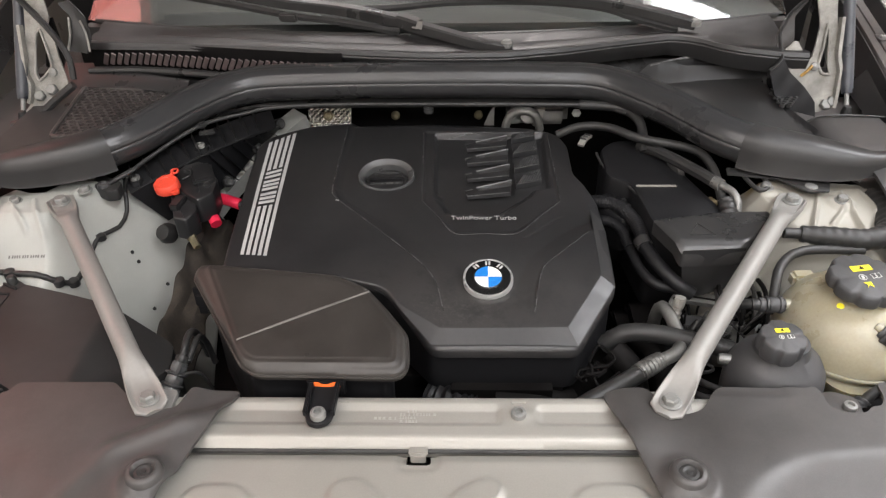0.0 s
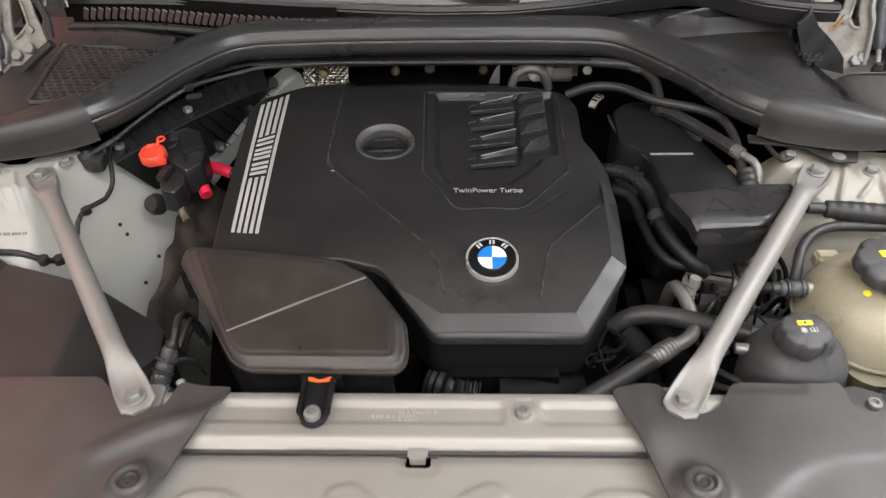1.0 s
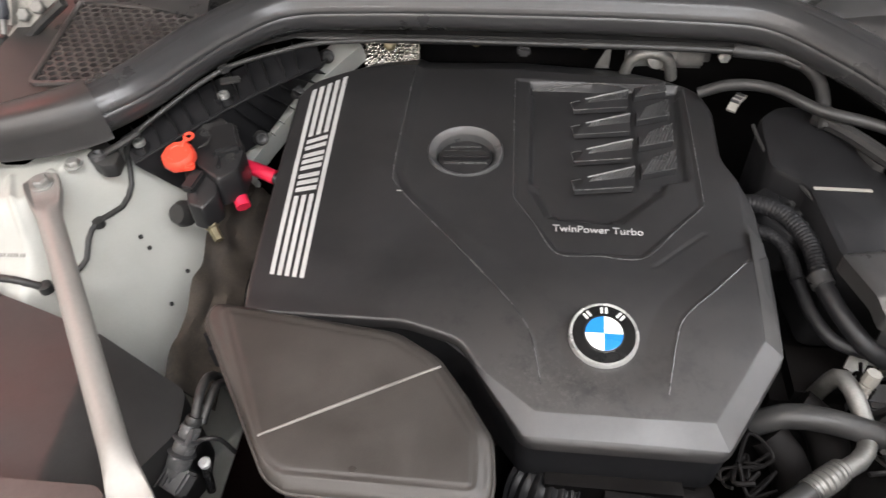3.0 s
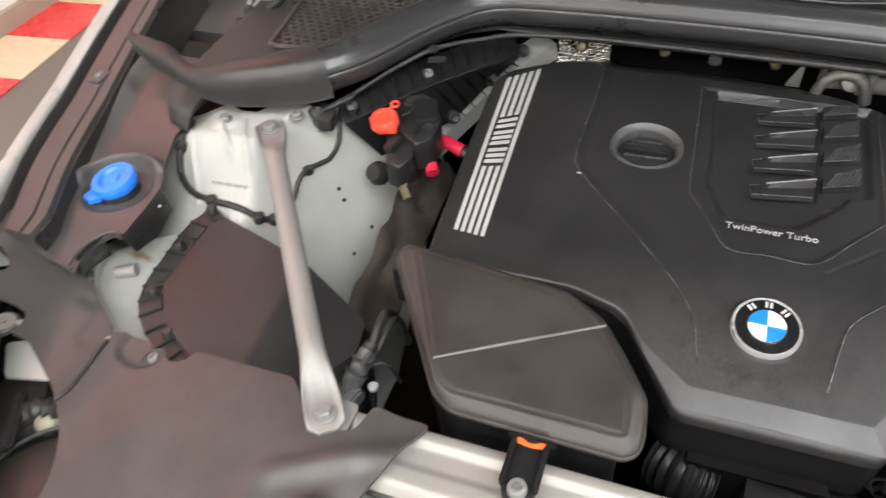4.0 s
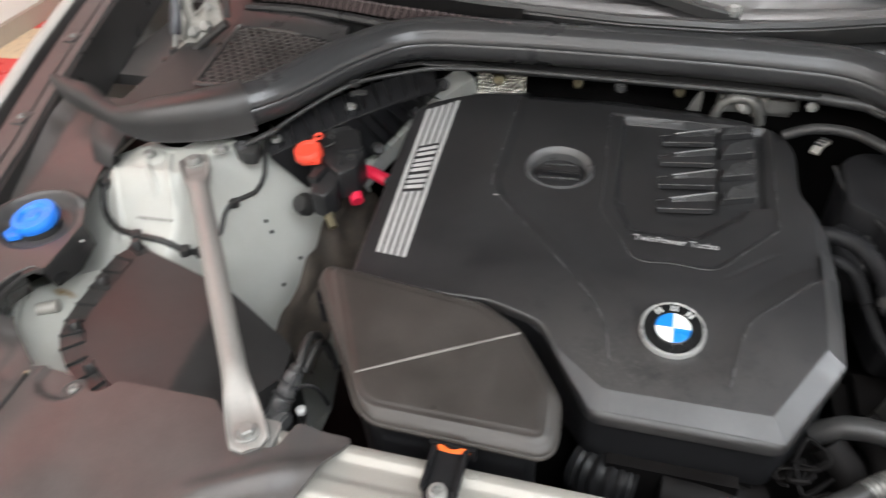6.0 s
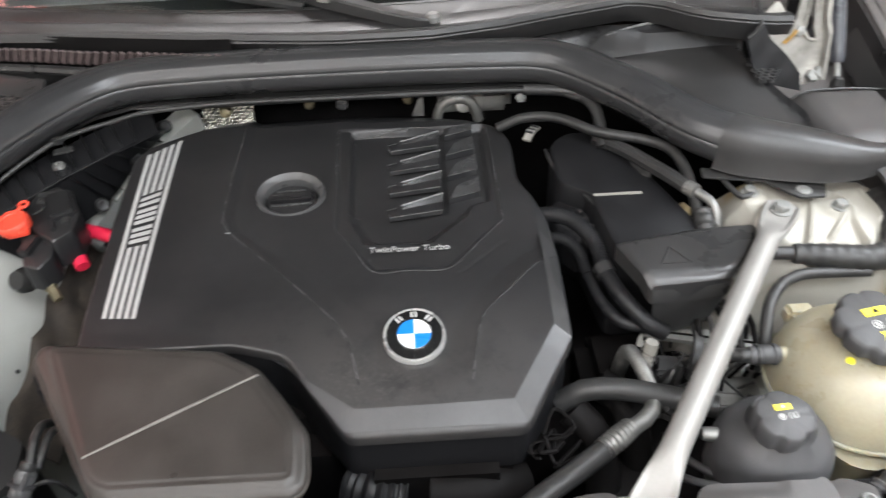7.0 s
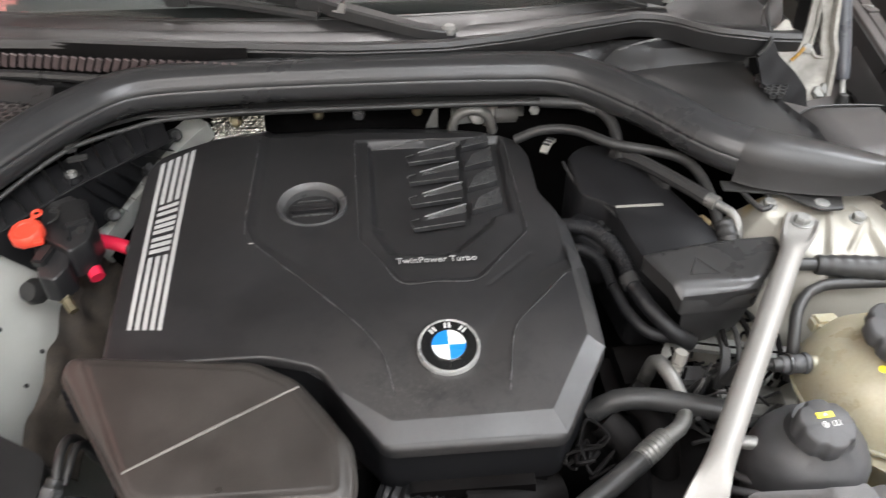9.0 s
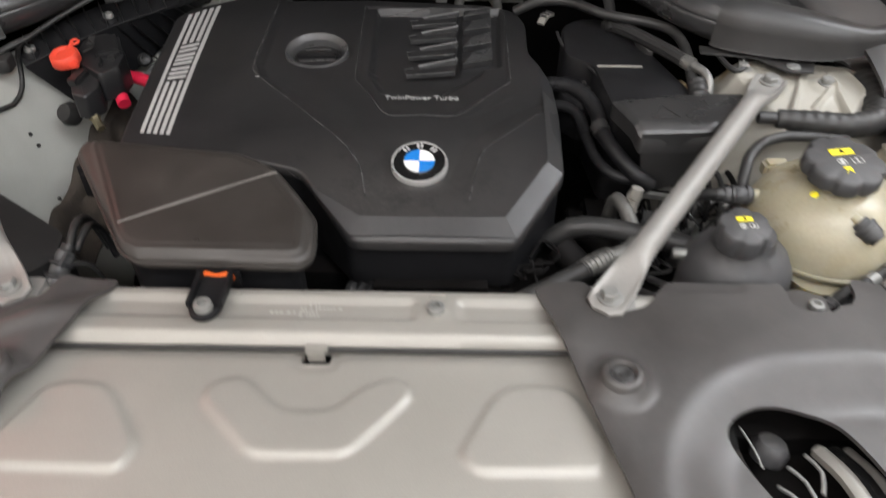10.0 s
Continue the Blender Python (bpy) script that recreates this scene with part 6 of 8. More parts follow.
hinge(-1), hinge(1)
for s in (-1, 1):
    strut = thing("gas_strut", (s * 0.708, 1.189, 0.983), "slate-coloured gas strut with a bright rod, holding up the bonnet", "gas strut", "gas struts")
    foot, head = Vector((s * 0.707, 1.189, 0.983)), Vector((s * 0.706, 1.375, 1.293))
    d = head - foot
    part("rod", sweep([tuple(foot), tuple(foot + d * 0.22)], 0.004, 10), STEEL, strut, "bright steel rod")
    part("cylinder", sweep([tuple(foot + d * t) + (r,) for t, r in ((0.105, 0.006), (0.11, 0.0098), (0.5, 0.0098), (1.0, 0.0098))], None, 16), material("slate_cylinder", (0.050, 0.054, 0.064), 0.34, bump=0.03), strut, "slate-coloured cylinder")
    part("ball_socket", lathe([(0.0001, -0.012), (0.008, -0.01), (0.009, 0.0), (0.006, 0.01), (0.0001, 0.012)], 14), RUBBER, strut, at=pose(*foot))

# ---------------------------------------------------------------- washer side
wing_l = thing("wing_liner", (-0.69, 0.84, 0.93), "brown-black plastic wing liner with a washer filler recess", "wing liner", "wing liners")
LINER_L = rounded([(-0.623, 0.648), (-0.678, 0.662), (-0.722, 0.678), (-0.748, 0.80), (-0.792, 1.007), (-0.806, 1.06), (-0.655, 1.06), (-0.650, 0.965), (-0.655, 0.930), (-0.650, 0.885), (-0.634, 0.843), (-0.606, 0.791), (-0.600, 0.748), (-0.602, 0.706), (-0.613, 0.709), (-0.623, 0.699), (-0.629, 0.681), (-0.629, 0.662)], 0.004, 3)


def liner_l_height(X, Y):
    r = np.hypot(X + 0.659, Y - 0.778)
    z = 0.958 + 0.0 * X - 0.012 * ss(0.75, 0.66, Y) + 0.012 * ss(0.86, 1.0, Y)
    z = z - 0.006 * ss(0.046, 0.038, r)
    back = (-(X + 0.659) * 0.5 + (Y - 0.778) * 0.86)
    z = z + 0.013 * ss(0.046, 0.052, r) * ss(0.064, 0.056, r) * ss(0.012, 0.030, back)
    z = z + 0.014 * ss(-0.70, -0.735, X + 0.30 * (Y - 0.75) * 0.8)
    return z


relief_part("sheet", LINER_L, liner_l_height, 0.0026, 0.004, TRIM, wing_l, smooth=60)
part("flap", thick(lofted([[(-0.606, 0.791, 0.957), (-0.600, 0.748, 0.956), (-0.602, 0.708, 0.954)], [(-0.604, 0.794, 0.938), (-0.598, 0.750, 0.934), (-0.602, 0.716, 0.928)], [(-0.606, 0.797, 0.922), (-0.600, 0.756, 0.916), (-0.606, 0.722, 0.918)]]), 0.003), PANEL, wing_l, "dark turned-down flap")
part("arch_edge", sweep([(-0.626, 0.650, 0.9575), (-0.630, 0.664, 0.957), (-0.630, 0.682, 0.957), (-0.623, 0.701, 0.957), (-0.612, 0.711, 0.957), (-0.601, 0.708, 0.956)], 0.0022, 6), TRIM, wing_l)
part("arch_wall", thick(lofted([[(-0.630, 0.664, 0.955), (-0.630, 0.682, 0.955), (-0.623, 0.701, 0.955)], [(-0.642, 0.668, 0.915), (-0.643, 0.690, 0.915), (-0.636, 0.712, 0.915)]]), 0.003), PANEL, wing_l)
part("white_dot", lathe([(0.0001, 0), (0.002, 0), (0.0001, 0.001)], 8), PEARL, wing_l, at=towards((-0.6005, 0.775, 0.944), (1, 0, 0.4)))
part("front_lip", sweep([(-0.722, 0.680, 0.961), (-0.678, 0.664, 0.951), (-0.626, 0.650, 0.950)], 0.0018, 6), TRIM, wing_l)
washer_cap = thing("washer_cap", (-0.659, 0.778, 0.95), "bright blue plastic washer filler cap with a tab", "washer cap")
part("lid", lathe([(0.0001, -0.004), (0.028, -0.004), (0.031, 0.0), (0.031, 0.008), (0.029, 0.012), (0.020, 0.0125), (0.017, 0.009), (0.010, 0.009), (0.008, 0.012), (0.0001, 0.013)], 36), BLUE_CAP, washer_cap, at=pose(-0.660, 0.780, 0.962, 8, -6, 0) @ Matrix.Diagonal((0.9, 0.9, 0.95, 1)))
part("tab", prism(rounded([(-0.684, 0.764), (-0.686, 0.748), (-0.672, 0.742), (-0.660, 0.750)], 0.004), 0.957, 0.963, 0.001), BLUE_CAP, washer_cap)
part("neck", lathe([(0.0001, 0), (0.026, 0), (0.026, 0.02), (0.0001, 0.02)], 24), RUBBER, washer_cap, at=pose(-0.659, 0.778, 0.939))

# ribbed edge of the intake duct, and its flat lid
duct = thing("intake_duct", (-0.45, 0.70, 0.78), "brown-black plastic intake duct box with a ribbed flange", "intake duct")
DUCT = rounded([(-0.564, 0.826), (-0.482, 0.800), (-0.326, 0.745), (-0.317, 0.700), (-0.345, 0.610), (-0.452, 0.604), (-0.512, 0.640), (-0.552, 0.690)], 0.010, 4)


def duct_height(X, Y):
    z = 0.905 - 0.06 * (Y - 0.70) + 0.0 * X
    t = X + 0.405 + 0.12 * (Y - 0.70)
    return z - 0.55 * np.maximum(0, t)


relief_part("lid", DUCT, duct_height, 0.005, 0.12, SLEEVE, duct, smooth=30)
FLANGE = [(-0.462, 0.604), (-0.502, 0.622), (-0.545, 0.655), (-0.566, 0.690), (-0.573, 0.745), (-0.576, 0.800), (-0.562, 0.828)]
part("flange", sweep([(x, y, 0.894) for x, y in FLANGE], 0.013, 8, profile=[(1, -0.5), (1, 0.35), (-1, 0.35), (-1, -0.5)]), RUBBER, duct, smooth=20)
path = smooth_path([(x, y, 0.9) for x, y in FLANGE], 0.023)
for i in range(1, len(path) - 1):
    d = path[i + 1] - path[i - 1]
    a = math.degrees(math.atan2(d[1], d[0]))
    part("rib", box(0.0035, 0.027, 0.010, 0.001), RUBBER, duct, at=pose(path[i][0], path[i][1], 0.897, 0, 0, a))
    if i % 3 == 2:
        part("peg", lathe([(0.0001, -0.004), (0.007, -0.004), (0.007, 0.006), (0.0045, 0.009), (0.0001, 0.009)], 12), RUBBER, duct, at=pose(path[i][0], path[i][1] + 0.008, 0.902))

# wiring and plugs round the tower
harness = thing("wiring_loom", (-0.55, 0.80, 0.88), "taped black wiring loom round the white strut tower", "wiring loom", "wiring looms")
def on_tower(x, y, lift):
    return (x, y, float(tower_left_height(np.array(x), np.array(y))) + lift)


LOOM_LINE = [(-0.649, 0.928), (-0.645, 0.888), (-0.64, 0.865), (-0.614, 0.847), (-0.584, 0.843), (-0.545, 0.841), (-0.521, 0.848), (-0.509, 0.862), (-0.502, 0.882)]
part("cable", sweep([on_tower(x, y, 0.005) for x, y in LOOM_LINE], 0.0044, 10, ripple=0.0003, pitch=0.012), RUBBER, harness)
for x, y in (LOOM_LINE[1], LOOM_LINE[4], LOOM_LINE[6], LOOM_LINE[7]):
    part("clip", lathe([(0.0001, -0.006), (0.0080, -0.006), (0.0080, 0.004), (0.005, 0.006), (0.0001, 0.006)], 12), RUBBER, harness, at=pose(*on_tower(x, y, 0.005)))
lead = thing("wiring_loom", (-0.43, 0.9, 0.9), "thin black cable arching along the cross tube and tower", "wiring loom", "wiring looms")
part("cable", sweep([(0.06, 1.203, 0.995), (-0.06, 1.202, 0.996), (-0.16, 1.198, 0.998), (-0.242, 1.186, 1.0), (-0.277, 1.178, 1.0), (-0.309, 1.159, 1.0), (-0.34, 1.14, 1.0), (-0.368, 1.116, 1.0), (-0.397, 1.089, 0.992), (-0.425, 1.058, 0.982), (-0.451, 1.027, 0.971), (-0.46, 1.005, 0.966), (-0.473, 1.013, 0.936), (-0.469, 0.993, 0.912), (-0.474, 0.967, 0.899), (-0.49, 0.936, 0.903), (-0.496, 0.915, 0.894), (-0.496, 0.897, 0.879), (-0.503, 0.880, 0.874)], 0.0034, 10), RUBBER, lead)
part("clip", lathe([(0.0001, -0.005), (0.007, -0.005), (0.007, 0.004), (0.0001, 0.006)], 12), RUBBER, lead, at=pose(-0.49, 0.936, 0.901))
part("clip", joined(box(0.014, 0.010, 0.010, 0.002, (-0.368, 1.116, 1.0), (0, 0, 40)), box(0.024, 0.012, 0.004, 0.001, (-0.358, 1.104, 0.992), (0, 0, 20))), RUBBER, lead)

holder = thing("cable_bracket", (-0.50, 0.985, 0.955), "black plastic cable bracket behind the strut tower", "bracket")
part("body", prism(rounded([(-0.528, 1.004), (-0.505, 0.986), (-0.478, 0.968), (-0.462, 0.972), (-0.466, 0.998), (-0.495, 1.016), (-0.520, 1.022)], 0.005), 0.944, 0.962, 0.003), RUBBER, holder)
part("boss", lathe([(0.0001, 0), (0.0095, 0), (0.0095, 0.006), (0.006, 0.008), (0.004, 0.004), (0.0001, 0.004)], 16), CAP, holder, at=pose(-0.488, 0.984, 0.960, -10, 0, 0))
part("arm", sweep([(-0.480, 0.990, 0.964), (-0.462, 0.998, 0.972), (-0.448, 1.016, 0.974)], 0.0042, 8), RUBBER, holder)
part("pin", lathe([(0.0001, 0), (0.004, 0), (0.004, 0.014), (0.0025, 0.017), (0.0001, 0.017)], 10), RUBBER, holder, at=pose(-0.515, 1.006, 0.960))

# stamped serial on the tower, as plain bars
x = 0.0
while x < 0.054:
    px, py = -0.590 + x, 0.864 + 0.02 * x
    part("serial_bar", box(0.0019, 0.0062, 0.0005, 0, (px, py, float(tower_left_height(np.array(px), np.array(py))) + 0.0002), (34, 0, 0)), GREY_PRINT, tower_left)
    x += 0.0034 + 0.0016 * (int(x * 2000) % 3 == 0)
for x, y in ((-0.462, 0.957), (-0.455, 0.954), (-0.424, 0.964), (-0.435, 0.921)):
    part("stud", lathe([(0.0001, 0), (0.003, 0), (0.003, 0.002), (0.0001, 0.003)], 10), RUBBER, tower_left, at=towards((x, y, float(tower_left_height(np.array(x), np.array(y)))), (0.8, 0, 0.6)))
part("stub_pipe", sweep([(-0.634, 0.704, 0.889), (-0.612, 0.714, 0.891)], 0.008, 12), RAIL, tower_left, "short grey stub")
# the sheet is not cut: a dark disc paints the hole's shade
part("sheet_hole", moved(prism(circle(0, 0, 0.0035, 14, 0.006), 0.0, 0.0008), pose(-0.631, 0.745, float(tower_left_height(np.array(-0.631), np.array(0.745))) + 0.0004)), DEEP, tower_left, "dark disc for the shade of a hole")
FLANGE_LINE = [(-0.668, 0.722, 0.893), (-0.655, 0.690, 0.893), (-0.632, 0.664, 0.892), (-0.602, 0.642, 0.891), (-0.572, 0.622, 0.890), (-0.540, 0.610, 0.888)]
part("edge_flange", sweep(FLANGE_LINE, 0.006, profile=[(1, -0.6), (1, 0.4), (0.6, 0.7), (-0.6, 0.7), (-1, 0.4), (-1, -0.6)]), WHITE, tower_left, "white folded sheet edge", smooth=30)
part("inner_sheet", thick(lofted([[(-0.668, 0.725, 0.890), (-0.632, 0.667, 0.889), (-0.572, 0.625, 0.887), (-0.525, 0.612, 0.884)], [(-0.640, 0.760, 0.888), (-0.606, 0.712, 0.880), (-0.560, 0.665, 0.868), (-0.510, 0.640, 0.85)], [(-0.60, 0.80, 0.880), (-0.570, 0.745, 0.868), (-0.540, 0.70, 0.850), (-0.495, 0.665, 0.83)]]), 0.003), WHITE, tower_left)
# dark bars on the flange paint the shade of its slots
for t in (0.22, 0.30, 0.52, 0.66, 0.74):
    k = t * (len(FLANGE_LINE) - 1)
    a, b = Vector(FLANGE_LINE[int(k)]), Vector(FLANGE_LINE[int(k) + 1])
    q = a.lerp(b, k - int(k))
    part("flange_slot", box(0.012, 0.0014, 0.001, 0, (q.x, q.y, q.z + 0.0042), (0, 0, math.degrees(math.atan2(b.y - a.y, b.x - a.x)))), DEEP, tower_left)
mat_rng = random.Random(3)
mat_rows = [[(x + 0.006 * mat_rng.random(), y, z0 - 0.018 - (x + 0.374) * 1.1 + 0.018 * mat_rng.random()) for x in (-0.374, -0.364, -0.354, -0.342, -0.328)] for y, z0 in ((1.075, 0.880), (1.030, 0.880), (0.985, 0.878), (0.955, 0.876), (0.92, 0.868), (0.89, 0.862), (0.86, 0.858), (0.83, 0.852), (0.80, 0.845), (0.77, 0.838))]
part("sound_mat", thick(bent(mat_rows), 0.004), material("dirty_brown_felt", (0.034, 0.027, 0.021), 0.85, var=0.6, scale=45, grain=700, bump=0.5, dust=0.12, dust_colour=(0.16, 0.13, 0.10)), tower_left, "dirty brown sound mat")

# ribbed bulkhead bracket and the jump start terminal
shelf = thing("ribbed_bracket", (-0.36, 1.08, 0.90), "black ribbed plastic carrier along the bulkhead", "bracket")
SHELF_BACK = [(-0.480, 1.025, 0.958), (-0.430, 1.088, 0.968), (-0.385, 1.142, 0.972), (-0.330, 1.202, 0.972), (-0.285, 1.238, 0.970)]
SHELF_FRONT = [(-0.458, 1.000, 0.940), (-0.405, 1.050, 0.952), (-0.365, 1.097, 0.956), (-0.315, 1.158, 0.955), (-0.272, 1.210, 0.952)]
SHELF_FOOT = [(-0.425, 1.030, 0.872), (-0.385, 1.078, 0.880), (-0.350, 1.124, 0.884), (-0.312, 1.196, 0.910), (-0.275, 1.256, 0.932)]
part("front_edge", sweep(SHELF_FRONT[:4], 0.0022, 8), COVER_RIM, shelf)
back, front, foot = (smooth_path(row, 0.004) for row in (SHELF_BACK, SHELF_FRONT, SHELF_FOOT))


def along_row(row, t):
    return Vector(row[int(t * (len(row) - 1))])


part("web", thick(lofted([[tuple(along_row(row, k / 12)) for k in range(13)] for row in (back, front, foot)]), 0.003), COVER_RIM, shelf, "black moulded web")
for k in range(11):
    t = 0.06 + 0.082 * k
    a, b = along_row(back, t), along_row(front, t)
    part("rib", thick(lofted([[tuple(a + Vector((0, 0, 0.001))), tuple(b + Vector((0, 0, 0.001)))], [tuple(a + Vector((0.004, -0.004, 0.012))), tuple(b + Vector((0, 0, 0.012)))]]), 0.0022), PANEL, shelf)
for k in range(6):
    t = 0.50 + 0.085 * k
    a, b = along_row(front, t), along_row(foot, t)
    out = Vector((0.012, -0.010, 0.0))
    part("web_rib", thick(lofted([[tuple(a + Vector((0, 0, -0.004))), tuple(a + out * 0.4)], [tuple(b), tuple(b + out)]]), 0.0018), COVER_RIM, shelf)
for x, y, z in ((-0.456, 1.022, 0.950), (-0.375, 1.108, 0.962)):
    part("screw_boss", lathe([(0.0001, -0.006), (0.013, -0.006), (0.011, 0.002), (0.0001, 0.002)], 16), COVER_RIM, shelf, at=pose(x, y, z))
    screw(shelf, x, y, z + 0.002, 1.0)
for x, y, z in ((-0.346, 1.120, 0.891), (-0.310, 1.192, 0.917), (-0.278, 1.252, 0.936)):
    part("peg", lathe([(0.0001, -0.006), (0.010, -0.006), (0.010, 0.006), (0.0085, 0.008), (0.006, 0.0065), (0.0001, 0.0065)], 16), RUBBER, shelf, at=towards((x, y, z), (0.55, -0.7, 0.45)))
    part("peg_ring", sweep([(0.0065 * math.cos(t), 0.0065 * math.sin(t), 0.0) for t in (2 * math.pi * i / 16 for i in range(17))], 0.0009, 6, raw=True), CAP, shelf, at=towards(Vector((x, y, z)) + Vector((0.55, -0.7, 0.45)).normalized() * 0.008, (0.55, -0.7, 0.45)))

rail_white = whole("body_rail", sweep([(-0.385, 1.085, 0.845), (-0.362, 1.140, 0.862), (-0.328, 1.194, 0.885), (-0.292, 1.244, 0.908), (-0.245, 1.296, 0.930)], 0.019, profile=[(1, -1), (1, 0.6), (-1, 0.6), (-1, -1)]), WHITE,
                   "white painted body rail beside the engine", "body rail")

jump = thing("jump_start_terminal", (-0.365, 0.995, 0.90), "black jump start terminal block with a red cap", "terminal")
part("block", prism(rounded([(-0.400, 1.066), (-0.372, 1.084), (-0.346, 1.058), (-0.328, 1.030), (-0.327, 0.996), (-0.346, 0.976), (-0.380, 1.000), (-0.398, 1.036)], 0.005, 3), 0.900, lambda x, y: 0.946 + 0.10 * (y - 1.02), 0.004), COVER, jump)
part("arm", prism(rounded([(-0.398, 1.004), (-0.358, 1.000), (-0.346, 0.966), (-0.358, 0.944), (-0.378, 0.950)], 0.004, 3), 0.890, lambda x, y: 0.930 + 0.18 * (y - 0.970), 0.003), COVER, jump)
part("step", box(0.016, 0.030, 0.012, 0.002, (-0.378, 0.980, 0.934), (8, 0, -14)), COVER, jump)
part("latch", box(0.010, 0.022, 0.006, 0.001, (-0.342, 1.018, 0.946), (0, 0, 14)), RUBBER, jump)
part("groove_bar", box(0.004, 0.034, 0.004, 0.001, (-0.364, 1.046, 0.949), (0, 0, 28)), RUBBER, jump)
part("side_block", box(0.034, 0.050, 0.016, 0.004, (-0.354, 1.038, 0.950), (4, 0, 24)), COVER, jump)
part("lid_groove", sweep([(-0.385, 1.052, 0.956), (-0.372, 1.040, 0.956), (-0.372, 1.026, 0.955), (-0.380, 1.018, 0.954)], 0.0014, 6), RUBBER, jump)
part("rib", box(0.004, 0.040, 0.008, 0.001, (-0.356, 1.012, 0.946), (0, 0, 20)), COVER, jump)
part("top_lug", box(0.035, 0.02, 0.012, 0.003, (-0.374, 1.060, 0.949), (0, 0, 15)), PANEL, jump)
cap = part("red_cap", lathe([(0.0001, 0), (0.0215, 0), (0.0228, 0.004), (0.0220, 0.012), (0.0190, 0.0150), (0.0130, 0.0150), (0.0120, 0.0138), (0.0001, 0.0138)], 10), RED_CAP, jump, "bright red plastic cap", at=pose(-0.399, 1.004, 0.945, 10, -4, 12) @ Matrix.Diagonal((0.9, 0.9, 1, 1)))
part("tab", box(0.014, 0.012, 0.009, 0.002, (0.014, -0.017, 0.005)), RED_CAP, cap)
part("loop", sweep([(0.014 + 0.006 * math.cos(t), 0.026 + 0.006 * math.sin(t), 0.014) for t in (2 * math.pi * i / 12 for i in range(13))], 0.002, 6, raw=True), RED_CAP, cap)
part("strap", sweep([(0.006, 0.010, 0.013), (0.010, 0.018, 0.015), (0.012, 0.022, 0.014)], 0.0028, 8), RED_CAP, cap)
for pts in ([(-0.350, 1.052, 0.900), (-0.326, 1.044, 0.900), (-0.302, 1.036, 0.896)], [(-0.347, 1.018, 0.900), (-0.338, 1.000, 0.899), (-0.328, 0.984, 0.892)]):
    part("red_cable", sweep(pts, 0.0092, 12), RED_WIRE, jump, "crimson cable sleeve")
part("black_lead", sweep([(-0.303, 1.036, 0.896), (-0.285, 1.028, 0.885), (-0.27, 1.02, 0.85)], 0.007, 10), RUBBER, jump)
part("boot", lathe([(0.0001, 0), (0.016, 0), (0.017, 0.01), (0.012, 0.02), (0.0001, 0.02)], 18), RUBBER, jump, at=towards((-0.408, 0.990, 0.870), (-0.3, -0.7, 0.6)))
part("brass_union", lathe([(0.0001, 0), (0.008, 0), (0.008, 0.012), (0.006, 0.014), (0.006, 0.03), (0.0001, 0.03)], 6), BRASS, jump, "brass union", at=towards((-0.364, 0.958, 0.894), (0.55, -0.65, -0.45)))

shield = thing("heat_shield", (-0.19, 1.26, 0.90), "bright embossed metal heat shield with a bolt", "heat shield")
FOIL_OUT = [(-0.232, -0.045), (-0.150, -0.045), (-0.150, 0.045), (-0.232, 0.045)]


def foil_height(X, Y):
    return 0.0028 * np.sin(X * 620) * np.sin(Y * 620)


v, f = relief(FOIL_OUT, foil_height, 0.0022, 0.002)
part("foil", moved((v, f), pose(0, 1.297, 0.929, 62, 0, 0)), FOIL, shield, smooth=60)
for x, y, z in ((-0.194, 1.296, 0.931), (-0.074, 1.364, 0.900), (0.090, 1.364, 0.900)):
    fix = thing("bulkhead_bolt", (x, y, z), "pale brass-coloured bolt on the bulkhead", "bolt", "bulkhead bolts")
    part("head", lathe([(0.0001, 0), (0.009, 0), (0.009, 0.002), (0.006, 0.004), (0.006, 0.008), (0.0001, 0.009)], 18), BRASS, fix, at=towards((x, y, z), (0, -0.9, 0.45)))

sensor = thing("pressure_sensor", (-0.30, 0.68, 0.80), "smoky grey hose coupling with black pipes", "hose connector")
SMOKY = material("smoky_plastic", (0.10, 0.10, 0.10), 0.28, bump=0.03)
AXIS = [Vector((-0.3165, 0.668, 0.832)), Vector((-0.2995, 0.709, 0.870))]
for t, l, r, mt in ((0.02, 0.012, 0.0095, SMOKY), (0.20, 0.014, 0.0125, SMOKY), (0.34, 0.004, 0.0145, CAP), (0.46, 0.012, 0.0115, SMOKY), (0.60, 0.004, 0.0140, CAP), (0.74, 0.014, 0.0105, SMOKY), (0.92, 0.010, 0.0085, RUBBER)):
    c = AXIS[0].lerp(AXIS[1], t)
    part("coupling_ring", lathe([(0.0001, -l / 2), (r * 0.9, -l / 2), (r, -l / 4), (r, l / 4), (r * 0.9, l / 2), (0.0001, l / 2)], 18), mt, sensor, "smoky grey plastic coupling" if mt is SMOKY else "", at=towards(c, AXIS[1] - AXIS[0]))
part("core", sweep([tuple(AXIS[0]), tuple(AXIS[1])], 0.0075, 12), PANEL, sensor)
part("release_tab", box(0.006, 0.018, 0.004, 0.001, (-0.299, 0.688, 0.866), (36, 0, -24)), CAP, sensor)
part("base_block", box(0.032, 0.026, 0.020, 0.003, (-0.316, 0.664, 0.826), (20, 0, -24)), SMOKY, sensor, "smoky grey square base")
for k in range(4):
    part("base_rib", box(0.002, 0.028, 0.004, 0.0005, (-0.325 + 0.006 * k, 0.662 + 0.0026 * k, 0.8375), (20, 0, -24)), CAP, sensor)
part("pipe", sweep([(-0.2995, 0.708, 0.869), (-0.299, 0.730, 0.880), (-0.300, 0.752, 0.874), (-0.300, 0.768, 0.850), (-0.296, 0.775, 0.81)], 0.0048, 10), RUBBER, sensor)
